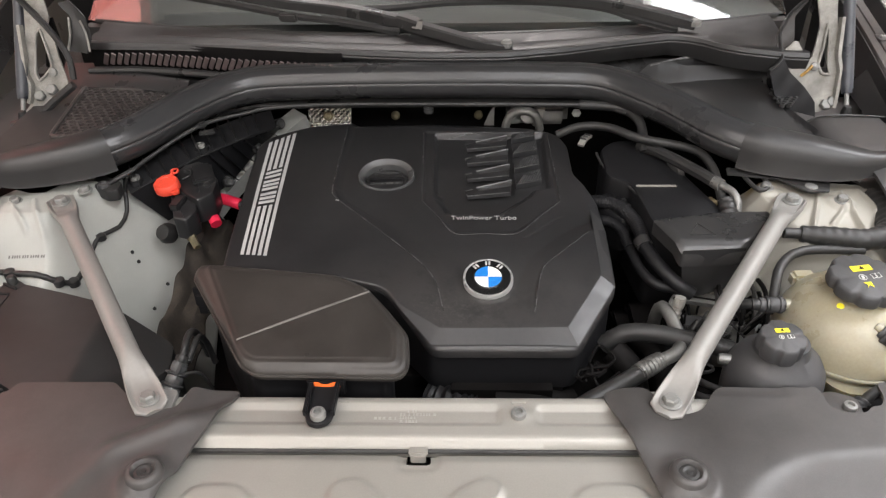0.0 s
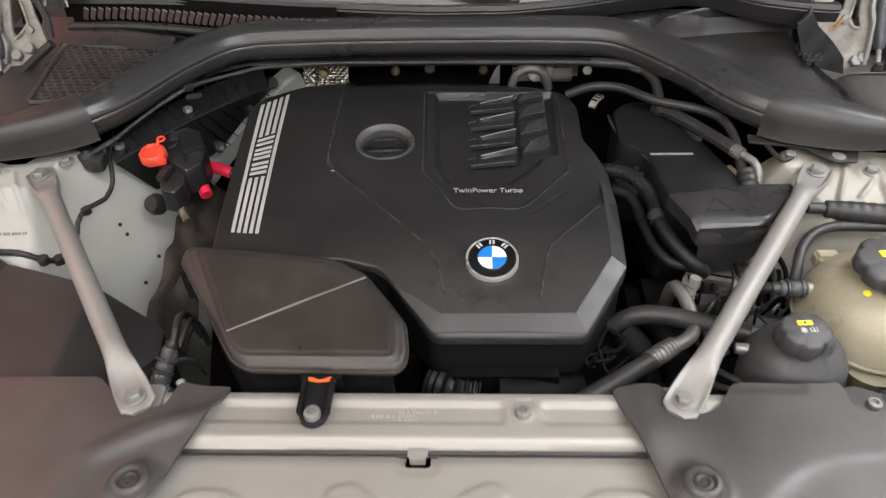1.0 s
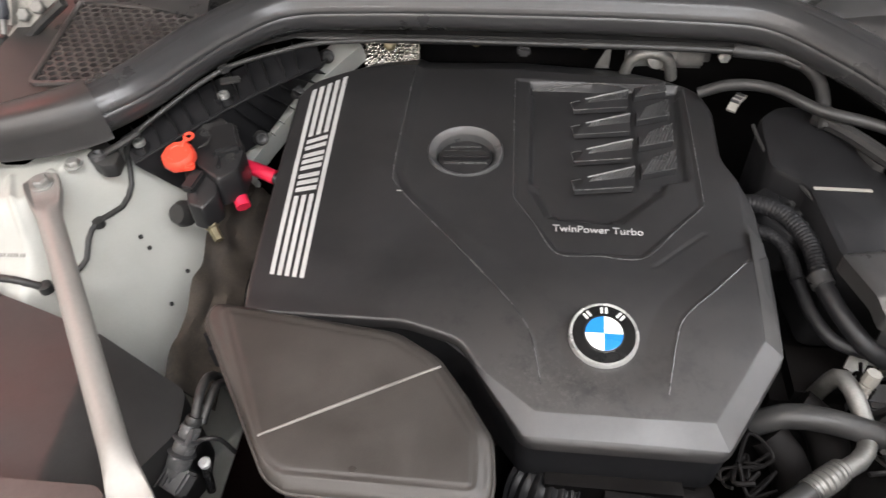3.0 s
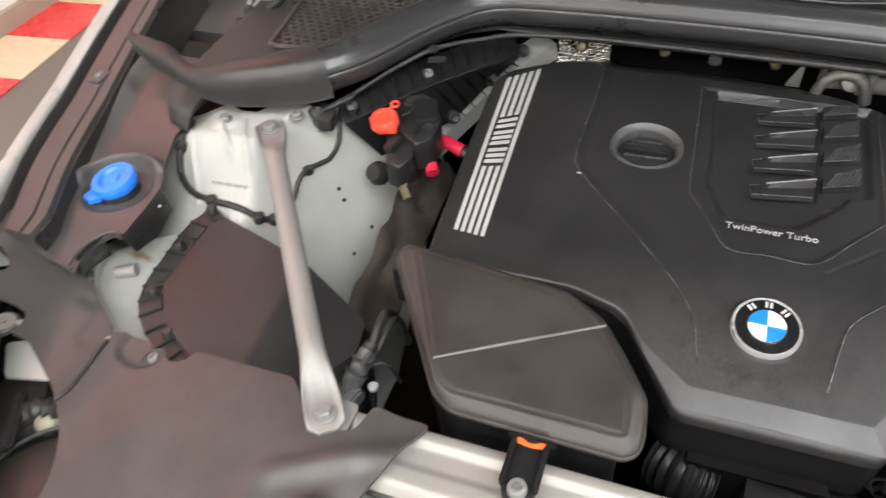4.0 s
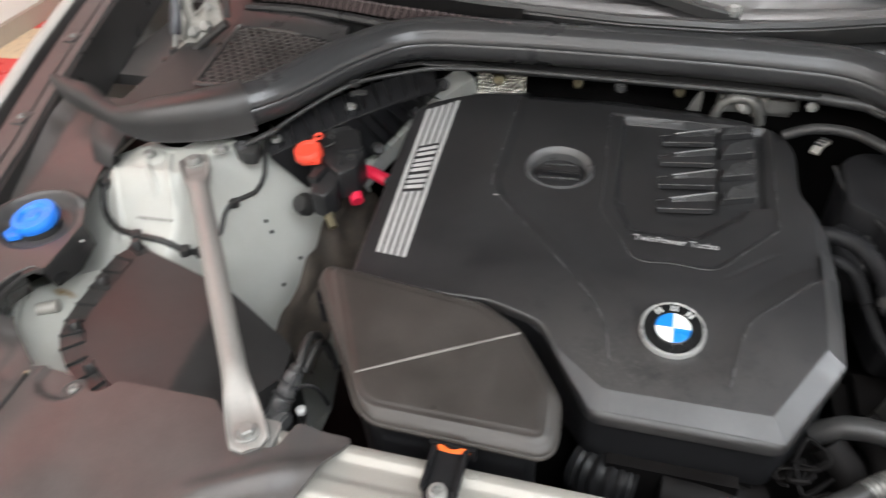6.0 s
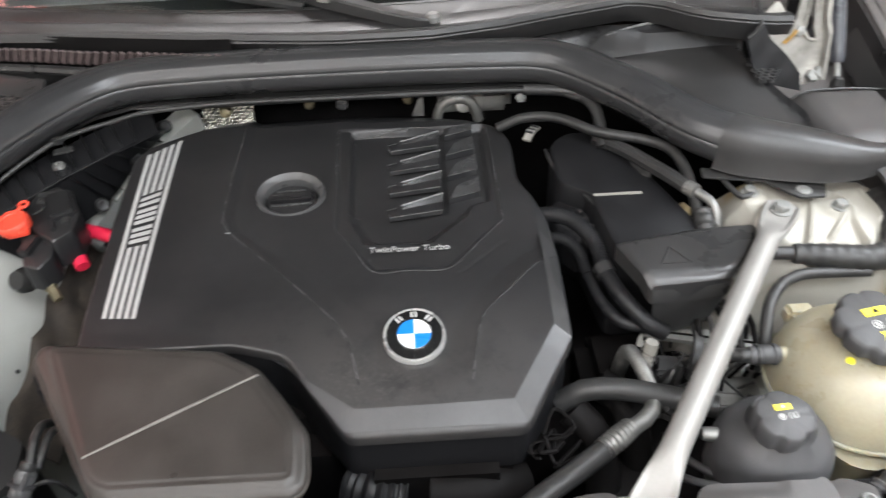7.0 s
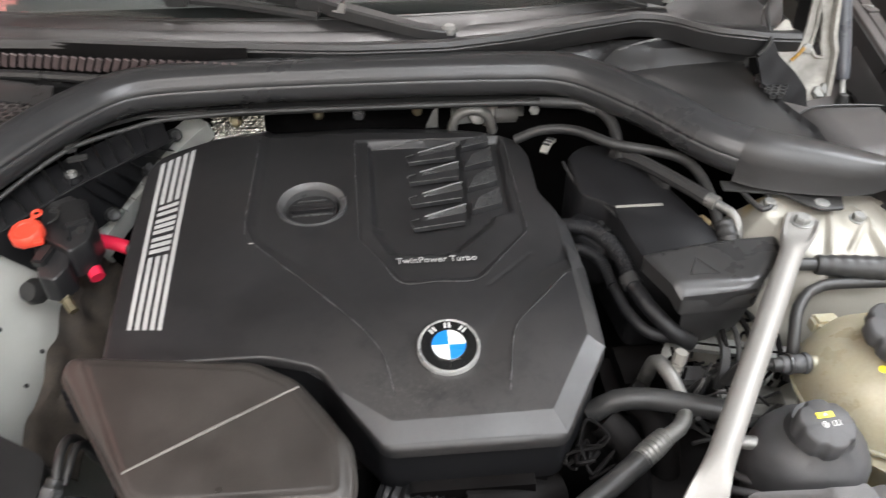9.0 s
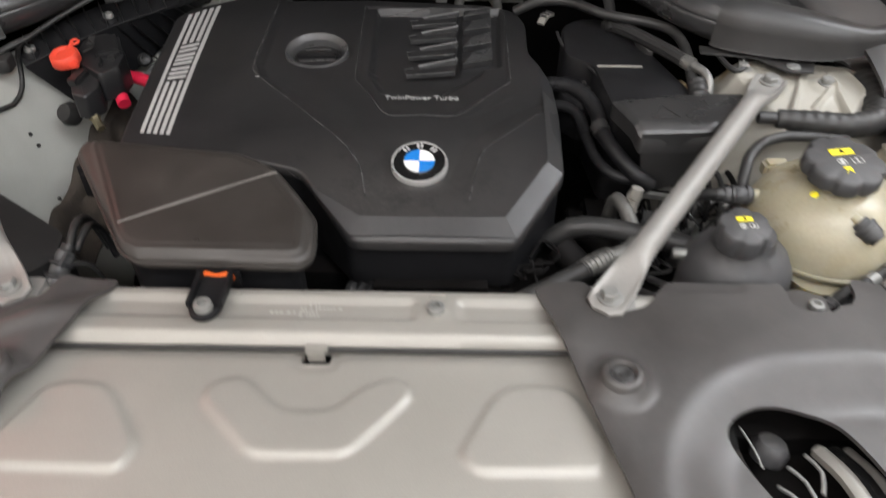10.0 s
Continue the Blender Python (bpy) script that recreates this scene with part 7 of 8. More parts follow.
part("pipe", sweep([(-0.2935, 0.706, 0.862), (-0.290, 0.730, 0.872), (-0.291, 0.750, 0.866), (-0.291, 0.765, 0.842), (-0.288, 0.77, 0.80)], 0.0042, 10), RUBBER, sensor)
part("pipe", sweep([(-0.306, 0.690, 0.850), (-0.288, 0.694, 0.855), (-0.276, 0.698, 0.848), (-0.268, 0.70, 0.82)], 0.0024, 8), RUBBER, sensor)
part("stub", lathe([(0.0001, 0), (0.006, 0), (0.0064, 0.005), (0.004, 0.007), (0.0001, 0.007)], 14), PEARL, sensor, "pale plastic stub", at=pose(-0.297, 0.687, 0.814))
part("stub_post", sweep([(-0.297, 0.687, 0.815), (-0.300, 0.680, 0.77)], 0.005, 8), PANEL, sensor)

# ---------------------------------------------------------------- things below the trim openings
lamp_l = thing("headlamp_back", (-0.55, 0.47, 0.80), "black headlamp housing with a soft cap below the trim opening", "headlamp housing", "headlamp housings")
part("dome", moved(lathe([(0.0001, 0.030), (0.030, 0.028), (0.058, 0.020), (0.076, 0.006), (0.081, -0.010), (0.080, -0.04), (0.0001, -0.04)], 36), pose(-0.522, 0.440, 0.873, -8, -6, 0)), AIRBOX, lamp_l, "soft brown-black cap")
part("dome_rim", sweep([(-0.522 + 0.077 * math.cos(t), 0.440 + 0.077 * math.sin(t), 0.880 + 0.004 * math.cos(t)) for t in (math.pi * (0.30 + 0.75 * i / 16) for i in range(17))], 0.0028, 8, raw=True), RUBBER, lamp_l)
part("dome_fold", sweep([(-0.470, 0.462, 0.892), (-0.496, 0.446, 0.901), (-0.516, 0.424, 0.903)], 0.0014, 6), DEEP, lamp_l)
part("housing", box(0.10, 0.07, 0.05, 0.012, (-0.590, 0.520, 0.845), (0, 0, 35)), PANEL, lamp_l)
part("ribbed_plug", sweep([(-0.612, 0.512, 0.868), (-0.596, 0.520, 0.876), (-0.572, 0.528, 0.872)], 0.013, 14, ripple=0.0015, pitch=0.009), RUBBER, lamp_l)
part("strut", box(0.012, 0.07, 0.010, 0.003, (-0.606, 0.498, 0.884), (0, 0, 30)), PANEL, lamp_l)
part("lamp_shell", prism(rounded([(-0.621, 0.461), (-0.662, 0.519), (-0.661, 0.551), (-0.613, 0.553), (-0.591, 0.523), (-0.606, 0.487)], 0.008), 0.868, 0.880, 0.002), AIRBOX, lamp_l, "brown-black lamp shell")
part("bulb_plug", lathe([(0.0001, 0), (0.012, 0), (0.0135, 0.006), (0.012, 0.011), (0.008, 0.014), (0.0001, 0.015)], 20), TANK, lamp_l, "cream bulb socket", at=towards((-0.583, 0.514, 0.866), (0.3, -0.3, 0.85)))
part("bracket_plate", prism(rounded([(-0.641, 0.532), (-0.674, 0.57), (-0.642, 0.584), (-0.585, 0.545)], 0.006), 0.897, 0.900), WHITE, lamp_l, "white bracket plate")
# near-black sheet gives the shade under the adjuster opening
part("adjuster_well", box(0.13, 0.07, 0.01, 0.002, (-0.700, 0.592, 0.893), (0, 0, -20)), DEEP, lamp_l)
part("adjuster_wheel", lathe([(0.0001, 0), (0.0125, 0), (0.0135, 0.003), (0.0128, 0.007), (0.009, 0.008), (0.008, 0.0068), (0.004, 0.0068), (0.0035, 0.009), (0.0001, 0.009)], 28, squash=lambda a: 1.0 - 0.03 * max(0.0, math.cos(9 * a))), RAIL, lamp_l, "grey adjuster wheel", at=pose(-0.674, 0.580, 0.918, -6, 6, 0))
part("wheel_ring", sweep([(-0.674 + 0.0155 * math.cos(t), 0.580 + 0.0155 * math.sin(t), 0.919) for t in (2 * math.pi * i / 24 for i in range(25))], 0.0016, 6, raw=True), CAP, lamp_l)
for x, y, a in ((-0.652, 0.584, 20), (-0.676, 0.561, -30), (-0.736, 0.607, 30)):
    part("pale_tab", box(0.011, 0.007, 0.004, 0.001, (x, y, 0.925), (0, 0, a)), RAIL, lamp_l, "pale plastic tab")
bits = random.Random(8)
for i in range(9):
    part("dark_bit", box(0.005 + 0.006 * bits.random(), 0.008 + 0.008 * bits.random(), 0.006, 0.0012, (-0.736 + 0.045 * bits.random(), 0.578 + 0.03 * bits.random(), 0.906 + 0.008 * bits.random()), (10 * bits.random(), 0, 90 * bits.random())), GLOSS_BLACK if i % 2 else PANEL, lamp_l)
for s in (-1, 1):
    cx, cy, ox = s * 0.405, 0.40, 0.024 if s > 0 else 0.0
    ob = lamp_l if s < 0 else thing("headlamp_back", (0.41, 0.40, 0.80), "black headlamp electronics with bright reflector strips below the trim", "headlamp housing", "headlamp housings")
    # near-black well, its shade put in the colour
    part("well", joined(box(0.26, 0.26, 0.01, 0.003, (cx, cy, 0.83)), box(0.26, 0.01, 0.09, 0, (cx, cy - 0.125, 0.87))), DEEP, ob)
    part("black_wall", sweep([(s * 0.366, 0.475, 0.880), (s * 0.362, 0.43, 0.885), (s * 0.380, 0.38, 0.885), (s * 0.395, 0.34, 0.88)], 0.012, profile=[(1, -3.0), (1, 0.6), (0.5, 1.0), (-1, 0.6), (-1, -3.0)]), GLOSS_BLACK, ob, smooth=30)
    part("wall_edge", sweep([(s * 0.380, 0.462, 0.892), (s * 0.385, 0.44, 0.893), (s * 0.388, 0.425, 0.890)], 0.0010, 6), STEEL, ob)
    for dx, w, mt in ((0.032 + ox, 0.008, RAIL if s > 0 else STEEL), (0.044 + ox, 0.008, GLOSS_BLACK), (0.056 + ox, 0.006, STEEL)):
        part("reflector_strip", sweep([(cx + s * (dx - 0.012), cy + 0.055, 0.872), (cx + s * (dx - 0.004), cy + 0.02, 0.884), (cx + s * (dx + 0.002), cy - 0.02, 0.886), (cx + s * (dx + 0.006), cy - 0.06, 0.880)], w, profile=[(0.8, -0.5), (0.8, 0.3), (0, 0.7), (-0.8, 0.3), (-0.8, -0.5)]), mt, ob, "bright curved reflector strip" if mt is not GLOSS_BLACK else "", smooth=60)
    part("socket", moved(lathe([(0.0001, 0), (0.020, 0), (0.022, 0.012), (0.016, 0.020), (0.0001, 0.022)], 20), pose(cx - s * 0.008 + 0.5 * ox, cy + 0.035 + 0.9 * ox, 0.858, -14, 10 * s, 0) @ Matrix.Diagonal((0.72, 0.72, 0.9, 1))), CAP, ob, "dull grey lamp socket")
    for k in range(5):
        part("fin", box(0.0045, 0.040, 0.018, 0.001, (cx - s * (0.036 - 0.010 * k), cy - 0.012, 0.866), (0, 8 * s, 24 * s)), PANEL, ob)
    part("base", box(0.050, 0.034, 0.024, 0.006, (cx + s * 0.004, cy - 0.040, 0.862), (0, 0, 18 * s)), CAP, ob)
    for pts in (((-0.002, 0.012), (0.006, -0.004), (0.012, -0.028)), ((-0.016, -0.006), (-0.004, -0.022), (0.004, -0.048)), ((0.016, 0.024), (0.022, 0.006), (0.018, -0.012))):
        part("pale_lead", sweep([(cx + s * x + 0.5 * ox, cy + y + 0.9 * ox, 0.882 - 0.004 * abs(i - 1)) for i, (x, y) in enumerate(pts)], 0.0017, 8), STEEL, ob, "pale twisted lead")

# ---------------------------------------------------------------- tank side
wing_r = thing("wing_liner", (0.68, 0.85, 0.93), "dark grey plastic wing liner with a stepped hollow", "wing liner", "wing liners")
LINER_R = rounded([(0.556, 0.616), (0.600, 0.645), (0.640, 0.682), (0.668, 0.745), (0.694, 0.806), (0.705, 0.857), (0.725, 0.924), (0.749, 1.028), (0.757, 1.098), (0.757, 1.182), (0.640, 1.192), (0.604, 1.10), (0.604, 1.02), (0.644, 0.975), (0.668, 0.926), (0.650, 0.861), (0.645, 0.832), (0.657, 0.828), (0.672, 0.832), (0.688, 0.814), (0.666, 0.752), (0.636, 0.692), (0.600, 0.660)], 0.006, 3)


def liner_r_height(X, Y):
    z = 0.958 + 0.0 * X - 0.025 * ss(0.78, 0.66, Y) + 0.020 * ss(1.0, 1.08, Y) * ss(0.62, 0.68, X)
    z = z - 0.02 * ss(1.01, 1.05, Y) * ss(0.66, 0.62, X)
    z = z + 0.012 * np.exp(-((Y - 0.985) / 0.018) ** 2)
    return z


relief_part("sheet", LINER_R, liner_r_height, 0.004, 0.004, TRIM, wing_r, smooth=60)
part("side_wall", thick(lofted([[(0.640, 0.680, 0.925), (0.694, 0.806, 0.945), (0.725, 0.924, 0.950), (0.752, 1.06, 0.960), (0.758, 1.18, 0.960), (0.775, 1.34, 0.962)], [(0.660, 0.680, 0.960), (0.704, 0.806, 0.975), (0.731, 0.924, 0.978), (0.764, 1.06, 0.988), (0.786, 1.18, 0.998), (0.812, 1.34, 1.01)]]), 0.002), PANEL, wing_r, "dark upright wall of the liner")
part("rear_lip", sweep([(0.636, 1.172, 0.972), (0.66, 1.178, 0.980), (0.72, 1.178, 0.981), (0.775, 1.175, 0.978)], 0.0018, 8), RUBBER, wing_r)

tank = thing("coolant_tank", (0.548, 0.712, 0.80), "cream plastic coolant expansion tank with a dark screw cap", "coolant tank")
part("bottle", lathe([(0.0001, -0.078), (0.030, -0.076), (0.056, -0.064), (0.072, -0.045), (0.080, -0.022), (0.0850, -0.014), (0.0865, -0.010), (0.0855, -0.006), (0.0850, 0.0), (0.082, 0.013), (0.073, 0.032), (0.060, 0.046), (0.045, 0.054), (0.034, 0.058), (0.033, 0.066), (0.0001, 0.066)], 48), TANK, tank, at=pose(0.541, 0.730, 0.903))
part("foot", lathe([(0.0001, -0.06), (0.019, -0.06), (0.021, -0.01), (0.025, 0.020), (0.034, 0.044), (0.0001, 0.045)], 20), TANK, tank, "cream moulded foot", at=pose(0.522, 0.669, 0.838))
part("seam", sweep([(0.541 + 0.0868 * math.cos(t), 0.730 + 0.0868 * math.sin(t), 0.893) for t in (2 * math.pi * i / 48 for i in range(49))], 0.0024, 8, raw=True), TANK, tank, "moulded seam")
part("lug", box(0.03, 0.02, 0.02, 0.004, (0.505, 0.800, 0.925)), TANK, tank)


def screw_cap(parent, x, y, z, r, h, tilt, lobes=8):
    def scallop(a):
        return 1.0 - 0.10 * max(0.0, math.cos(lobes * a)) ** 2
    m = pose(x, y, z, *tilt)
    c = part("cap", lathe([(0.0001, -h), (r * 0.96, -h), (r, -h * 0.85), (r, -0.003), (r * 0.95, 0.0), (r * 0.90, 0.0008), (0.0001, 0.0012)], 96, squash=scallop), CAP, parent, "dark grey scalloped screw cap", at=m)
    part("warning_label", box(r * 0.62, r * 0.22, 0.0008, 0, (0.0, r * 0.28, 0.0016)), YELLOW, c, "yellow warning label")
    tri = [(r * 0.10 * math.cos(t), r * 0.28 + r * 0.09 * math.sin(t)) for t in (math.pi / 2, math.pi * 7 / 6, math.pi * 11 / 6)]
    part("triangle_mark", prism(tri, 0.0019, 0.0023), GLOSS_BLACK, c)
    part("round_mark", sweep([(-r * 0.16 + r * 0.11 * math.cos(t), -r * 0.08 + r * 0.11 * math.sin(t), 0.0014) for t in (2 * math.pi * i / 16 for i in range(17))], 0.0004, 6, raw=True), WHITE_PRINT, c)
    part("centre_mark", box(r * 0.07, r * 0.11, 0.0006, 0, (-r * 0.16, -r * 0.08, 0.0015)), WHITE_PRINT, c)
    for dx in (0.12, 0.27):
        page = [(r * dx, -r * 0.17), (r * (dx + 0.13), -r * 0.15), (r * (dx + 0.13), r * 0.03), (r * dx, r * 0.01)]
        part("book_mark", sweep([(x, y, 0.0014) for x, y in page + page[:1]], 0.0004, 6, raw=True), WHITE_PRINT, c)
    return c


big_cap = screw_cap(tank, 0.536, 0.726, 0.987, 0.0405, 0.0175, (6, 0, 10))
part("yellow_arrow", prism([(-0.012, -0.022), (-0.006, -0.016), (-0.003, -0.021), (-0.002, -0.012), (-0.011, -0.012), (-0.008, -0.016)], 0.0013, 0.0018), YELLOW, big_cap, "yellow arrow")
part("yellow_dot", lathe([(0.0001, 0), (0.0045, 0), (0.004, 0.001), (0.0001, 0.0013)], 14), YELLOW, tank, "yellow paint dot", at=towards((0.506, 0.705, 0.9572), (-0.45, -0.33, 0.83)))
part("nozzle", sweep([(0.485, 0.745, 0.926), (0.458, 0.746, 0.926)], 0.0075, 14), TANK, tank)
for x, r, l, mt in ((0.4595, 0.0092, 0.006, PANEL), (0.457, 0.0112, 0.005, CAP), (0.449, 0.0100, 0.012, CAP), (0.440, 0.0112, 0.004, PANEL), (0.435, 0.0092, 0.008, CAP), (0.427, 0.0075, 0.010, RUBBER)):
    part("quick_connector", lathe([(0.0001, -l / 2), (r * 0.92, -l / 2), (r, -l / 3), (r, l / 3), (r * 0.92, l / 2), (0.0001, l / 2)], 18), mt, tank, "black hose connector", at=towards((x, 0.746, 0.926), (-1, 0.05, 0)))
part("hose_tail", sweep([(0.430, 0.747, 0.926), (0.416, 0.752, 0.922), (0.404, 0.764, 0.905), (0.398, 0.775, 0.87)], 0.0065, 12), RUBBER, tank, "black hose")
PLUG = Vector((0.6, -0.62, -0.35))
for d, r, l, mt in ((-0.005, 0.0055, 0.008, TANK), (0.001, 0.0092, 0.006, CAP), (0.006, 0.0122, 0.005, CAP), (0.010, 0.0112, 0.004, PANEL), (0.015, 0.0105, 0.010, CAP), (0.0215, 0.0080, 0.005, PANEL)):
    part("vent_plug", lathe([(0.0001, -l / 2), (r * 0.92, -l / 2), (r, -l / 3), (r, l / 3), (r * 0.92, l / 2), (0.0001, l / 2)], 16), mt, tank, "black vent plug" if mt is not TANK else "cream stub", at=towards(Vector((0.5425, 0.6710, 0.9480)) + PLUG.normalized() * d, PLUG))

small = thing("low_temperature_tank", (0.425, 0.655, 0.80), "black plastic auxiliary coolant tank with a screw cap", "coolant tank")
part("bottle", lathe([(0.0001, -0.06), (0.052, -0.06), (0.060, -0.035), (0.0605, -0.008), (0.058, 0.010), (0.049, 0.026), (0.034, 0.036), (0.030, 0.050), (0.0001, 0.05)], 36, squash=lambda a: 1.0 + 0.06 * math.cos(2 * a)), CAP, small, at=pose(0.4275, 0.658, 0.895) @ Matrix.Diagonal((0.89, 0.90, 1.0, 1)))
screw_cap(small, 0.4165, 0.6425, 0.966, 0.0252, 0.024, (8, 0, 4), 6)
part("nozzle", sweep([(0.385, 0.668, 0.905, 0.0070), (0.370, 0.670, 0.905, 0.0070), (0.364, 0.671, 0.905, 0.006)], None, 12), ALU, small, "bright pipe stub")

# black boxes behind the engine
ecu = thing("air_guide_box", (0.34, 1.02, 0.86), "black plastic box with a white line beside the engine", "control box")
part("lid", prism(rounded([(0.287, 1.125), (0.315, 1.150), (0.350, 1.148), (0.386, 1.105), (0.440, 0.935), (0.420, 0.900), (0.330, 0.900), (0.318, 1.010), (0.283, 1.035)], 0.014), 0.80, lambda x, y: 0.949 + 0.03 * (y - 1.0), 0.008), COVER_RIM, ecu)
part("white_line", box(0.061, 0.0045, 0.002, 0.0006, (0.3535, 1.000, 0.9500)), RAIL, ecu, "pale printed line")
part("notch_cover", prism(rounded([(0.266, 1.020), (0.300, 1.050), (0.320, 1.010), (0.322, 0.965), (0.300, 0.955), (0.278, 0.985)], 0.008), 0.86, 0.918, 0.006), COVER_RIM, ecu)
for i in range(4):
    part("edge_clip", box(0.007, 0.007, 0.008, 0.001, (0.308 + 0.0042 * i, 1.002 - 0.016 * i, 0.922), (0, 0, -70)), PANEL, ecu, "small grey clip")
part("handle_tab", prism(rounded([(0.386, 1.078), (0.398, 1.076), (0.408, 1.050), (0.404, 1.030), (0.394, 1.036), (0.384, 1.062)], 0.004), 0.935, 0.958, 0.003), PANEL, ecu)
part("side_shoulder", sweep([(0.281, 1.118, 0.944), (0.283, 1.085, 0.944), (0.290, 1.055, 0.943), (0.300, 1.044, 0.942), (0.312, 1.020, 0.942), (0.324, 0.985, 0.942), (0.334, 0.920, 0.940)], 0.0022, 8), PANEL, ecu)
clip = thing("hose_clip", (0.267, 1.157, 0.945), "white plastic clip on the hose behind the engine", "clip")
part("band", sweep([(0.258, 1.143, 0.945), (0.266, 1.156, 0.952), (0.276, 1.170, 0.950)], 0.0055, profile=[(1, -0.4), (1, 0.4), (-1, 0.4), (-1, -0.4)]), RAIL, clip, smooth=30)
for k in (0.2, 0.5, 0.8):
    part("tooth", box(0.010, 0.002, 0.003, 0, (0.259 + 0.016 * k, 1.145 + 0.024 * k, 0.955), (0, 0, -30)), CAP, clip)
tan = thing("tan_spacer", (0.428, 0.980, 0.90), "tan plastic spacer beside the bent pipe", "spacer")
part("block", prism(rounded([(0.416, 0.984), (0.440, 1.002), (0.447, 0.985), (0.434, 0.962), (0.419, 0.958)], 0.004), 0.885, 0.932, 0.003), material("tan_plastic", (0.33, 0.26, 0.15), 0.5, scale=30), tan)

hv = thing("junction_box", (0.41, 0.87, 0.86), "black plastic junction box cover with an embossed warning triangle", "junction box")
HV = rounded([(0.326, 0.899), (0.424, 0.918), (0.497, 0.922), (0.490, 0.890), (0.438, 0.832), (0.352, 0.828)], 0.006, 3)


def hv_height(X, Y):
    d, _, _ = distance(HV, X, Y)
    return 0.957 - 0.004 * ss(-0.005, 0, d) - 0.55 * np.maximum(0, 0.846 - Y) ** 1.0 + 0.0006 * np.exp(-((d + 0.010) / 0.0015) ** 2)


relief_part("lid", HV, hv_height, 0.004, 0.02, PANEL, hv, smooth=40)
part("apron", thick(lofted([[(0.353, 0.829, 0.950), (0.395, 0.829, 0.952), (0.437, 0.833, 0.952), (0.489, 0.888, 0.952)], [(0.360, 0.832, 0.905), (0.392, 0.832, 0.900), (0.432, 0.838, 0.905), (0.484, 0.893, 0.915)], [(0.372, 0.842, 0.872), (0.390, 0.842, 0.868), (0.430, 0.846, 0.880), (0.480, 0.897, 0.89)]]), 0.006), PANEL, hv)
tri = [(0.385 + 0.019 * math.cos(t), 0.866 + 0.019 * math.sin(t)) for t in (math.pi / 2, math.pi * 7 / 6, math.pi * 11 / 6)]
part("triangle", sweep([(x, y, 0.9574) for x, y in tri + tri[:1]], 0.0013, 6, raw=True), PANEL, hv, "embossed warning triangle")

# hoses and pipes
def hose(name, label, category, pieces, group=""):
    ob = thing(name, pieces[0][1][0][:3], label, category, group)
    for pn, pts, r, mt, kw in pieces:
        part(pn, sweep(pts, r, 14, **kw), mt, ob)
    return ob


hose("coolant_hose", "smooth black rubber hose over the control box", "hose", [
    ("hose", [(0.22, 1.165, 0.955), (0.255, 1.160, 0.972), (0.30, 1.145, 0.978), (0.345, 1.108, 0.976), (0.40, 1.085, 0.975), (0.430, 1.062, 0.974), (0.440, 1.025, 0.970), (0.441, 0.985, 0.960), (0.440, 0.94, 0.945)], 0.0070, RUBBER, {})], "hoses")
hose("braided_hose", "ribbed black hose ending in a bent silver pipe", "hose", [
    ("hose", [(0.350, 1.120, 0.955), (0.375, 1.085, 0.962), (0.410, 1.025, 0.966), (0.436, 0.980, 0.966)], 0.0085, RUBBER, {"profile": [((1 + 0.10 * (i % 2)) * math.cos(math.pi * i / 10), (1 + 0.10 * (i % 2)) * math.sin(math.pi * i / 10)) for i in range(20)]}),
    ("fitting", [(0.433, 0.985, 0.966, 0.0094), (0.441, 0.973, 0.966, 0.0094)], None, ALU, {}),
    ("bent_pipe", [(0.441, 0.973, 0.966), (0.453, 0.958, 0.964), (0.458, 0.943, 0.955), (0.457, 0.932, 0.935)], 0.0058, ALU, {})], "hoses")
hose("connector", "black two-way hose connector", "connector", [
    ("body", [(0.443, 0.95, 0.955, 0.011), (0.443, 0.93, 0.945, 0.013), (0.443, 0.915, 0.935, 0.012)], None, RUBBER, {"ripple": 0.001, "pitch": 0.01})])
hose("breather_pipe", "thin black pipe below the cross tube", "pipe", [
    ("pipe", [(0.26, 1.205, 0.992), (0.325, 1.190, 0.992), (0.352, 1.160, 0.985), (0.356, 1.125, 0.970), (0.356, 1.10, 0.955)], 0.008, RUBBER, {})], "hoses")
hose("corrugated_hose", "black corrugated wiring conduit beside the engine cover", "hose", [
    ("conduit", [(0.252, 1.008, 0.915), (0.270, 1.002, 0.921), (0.294, 0.986, 0.924), (0.311, 0.958, 0.922), (0.318, 0.930, 0.919), (0.319, 0.897, 0.915)], 0.0102, COVER_RIM, {"ripple": 0.0004, "pitch": 0.0045}),
    ("band", [(0.316, 0.903, 0.917, 0.0118), (0.320, 0.890, 0.914, 0.0118)], None, PANEL, {}),
    ("tail", [(0.318, 0.895, 0.915), (0.333, 0.860, 0.905), (0.355, 0.832, 0.892), (0.376, 0.825, 0.880)], 0.0098, COVER_RIM, {"ripple": 0.0002, "pitch": 0.012})], "hoses")
hose("corrugated_hose", "thinner black conduit curling under its neighbour", "hose", [
    ("conduit", [(0.258, 0.985, 0.897), (0.282, 0.974, 0.903), (0.298, 0.952, 0.902), (0.304, 0.91, 0.897)], 0.0078, COVER_RIM, {"ripple": 0.0003, "pitch": 0.004}),
    ("tail", [(0.304, 0.91, 0.897), (0.313, 0.872, 0.888), (0.330, 0.845, 0.882), (0.356, 0.836, 0.880), (0.380, 0.836, 0.872)], 0.0072, COVER_RIM, {"ripple": 0.0002, "pitch": 0.012})], "hoses")
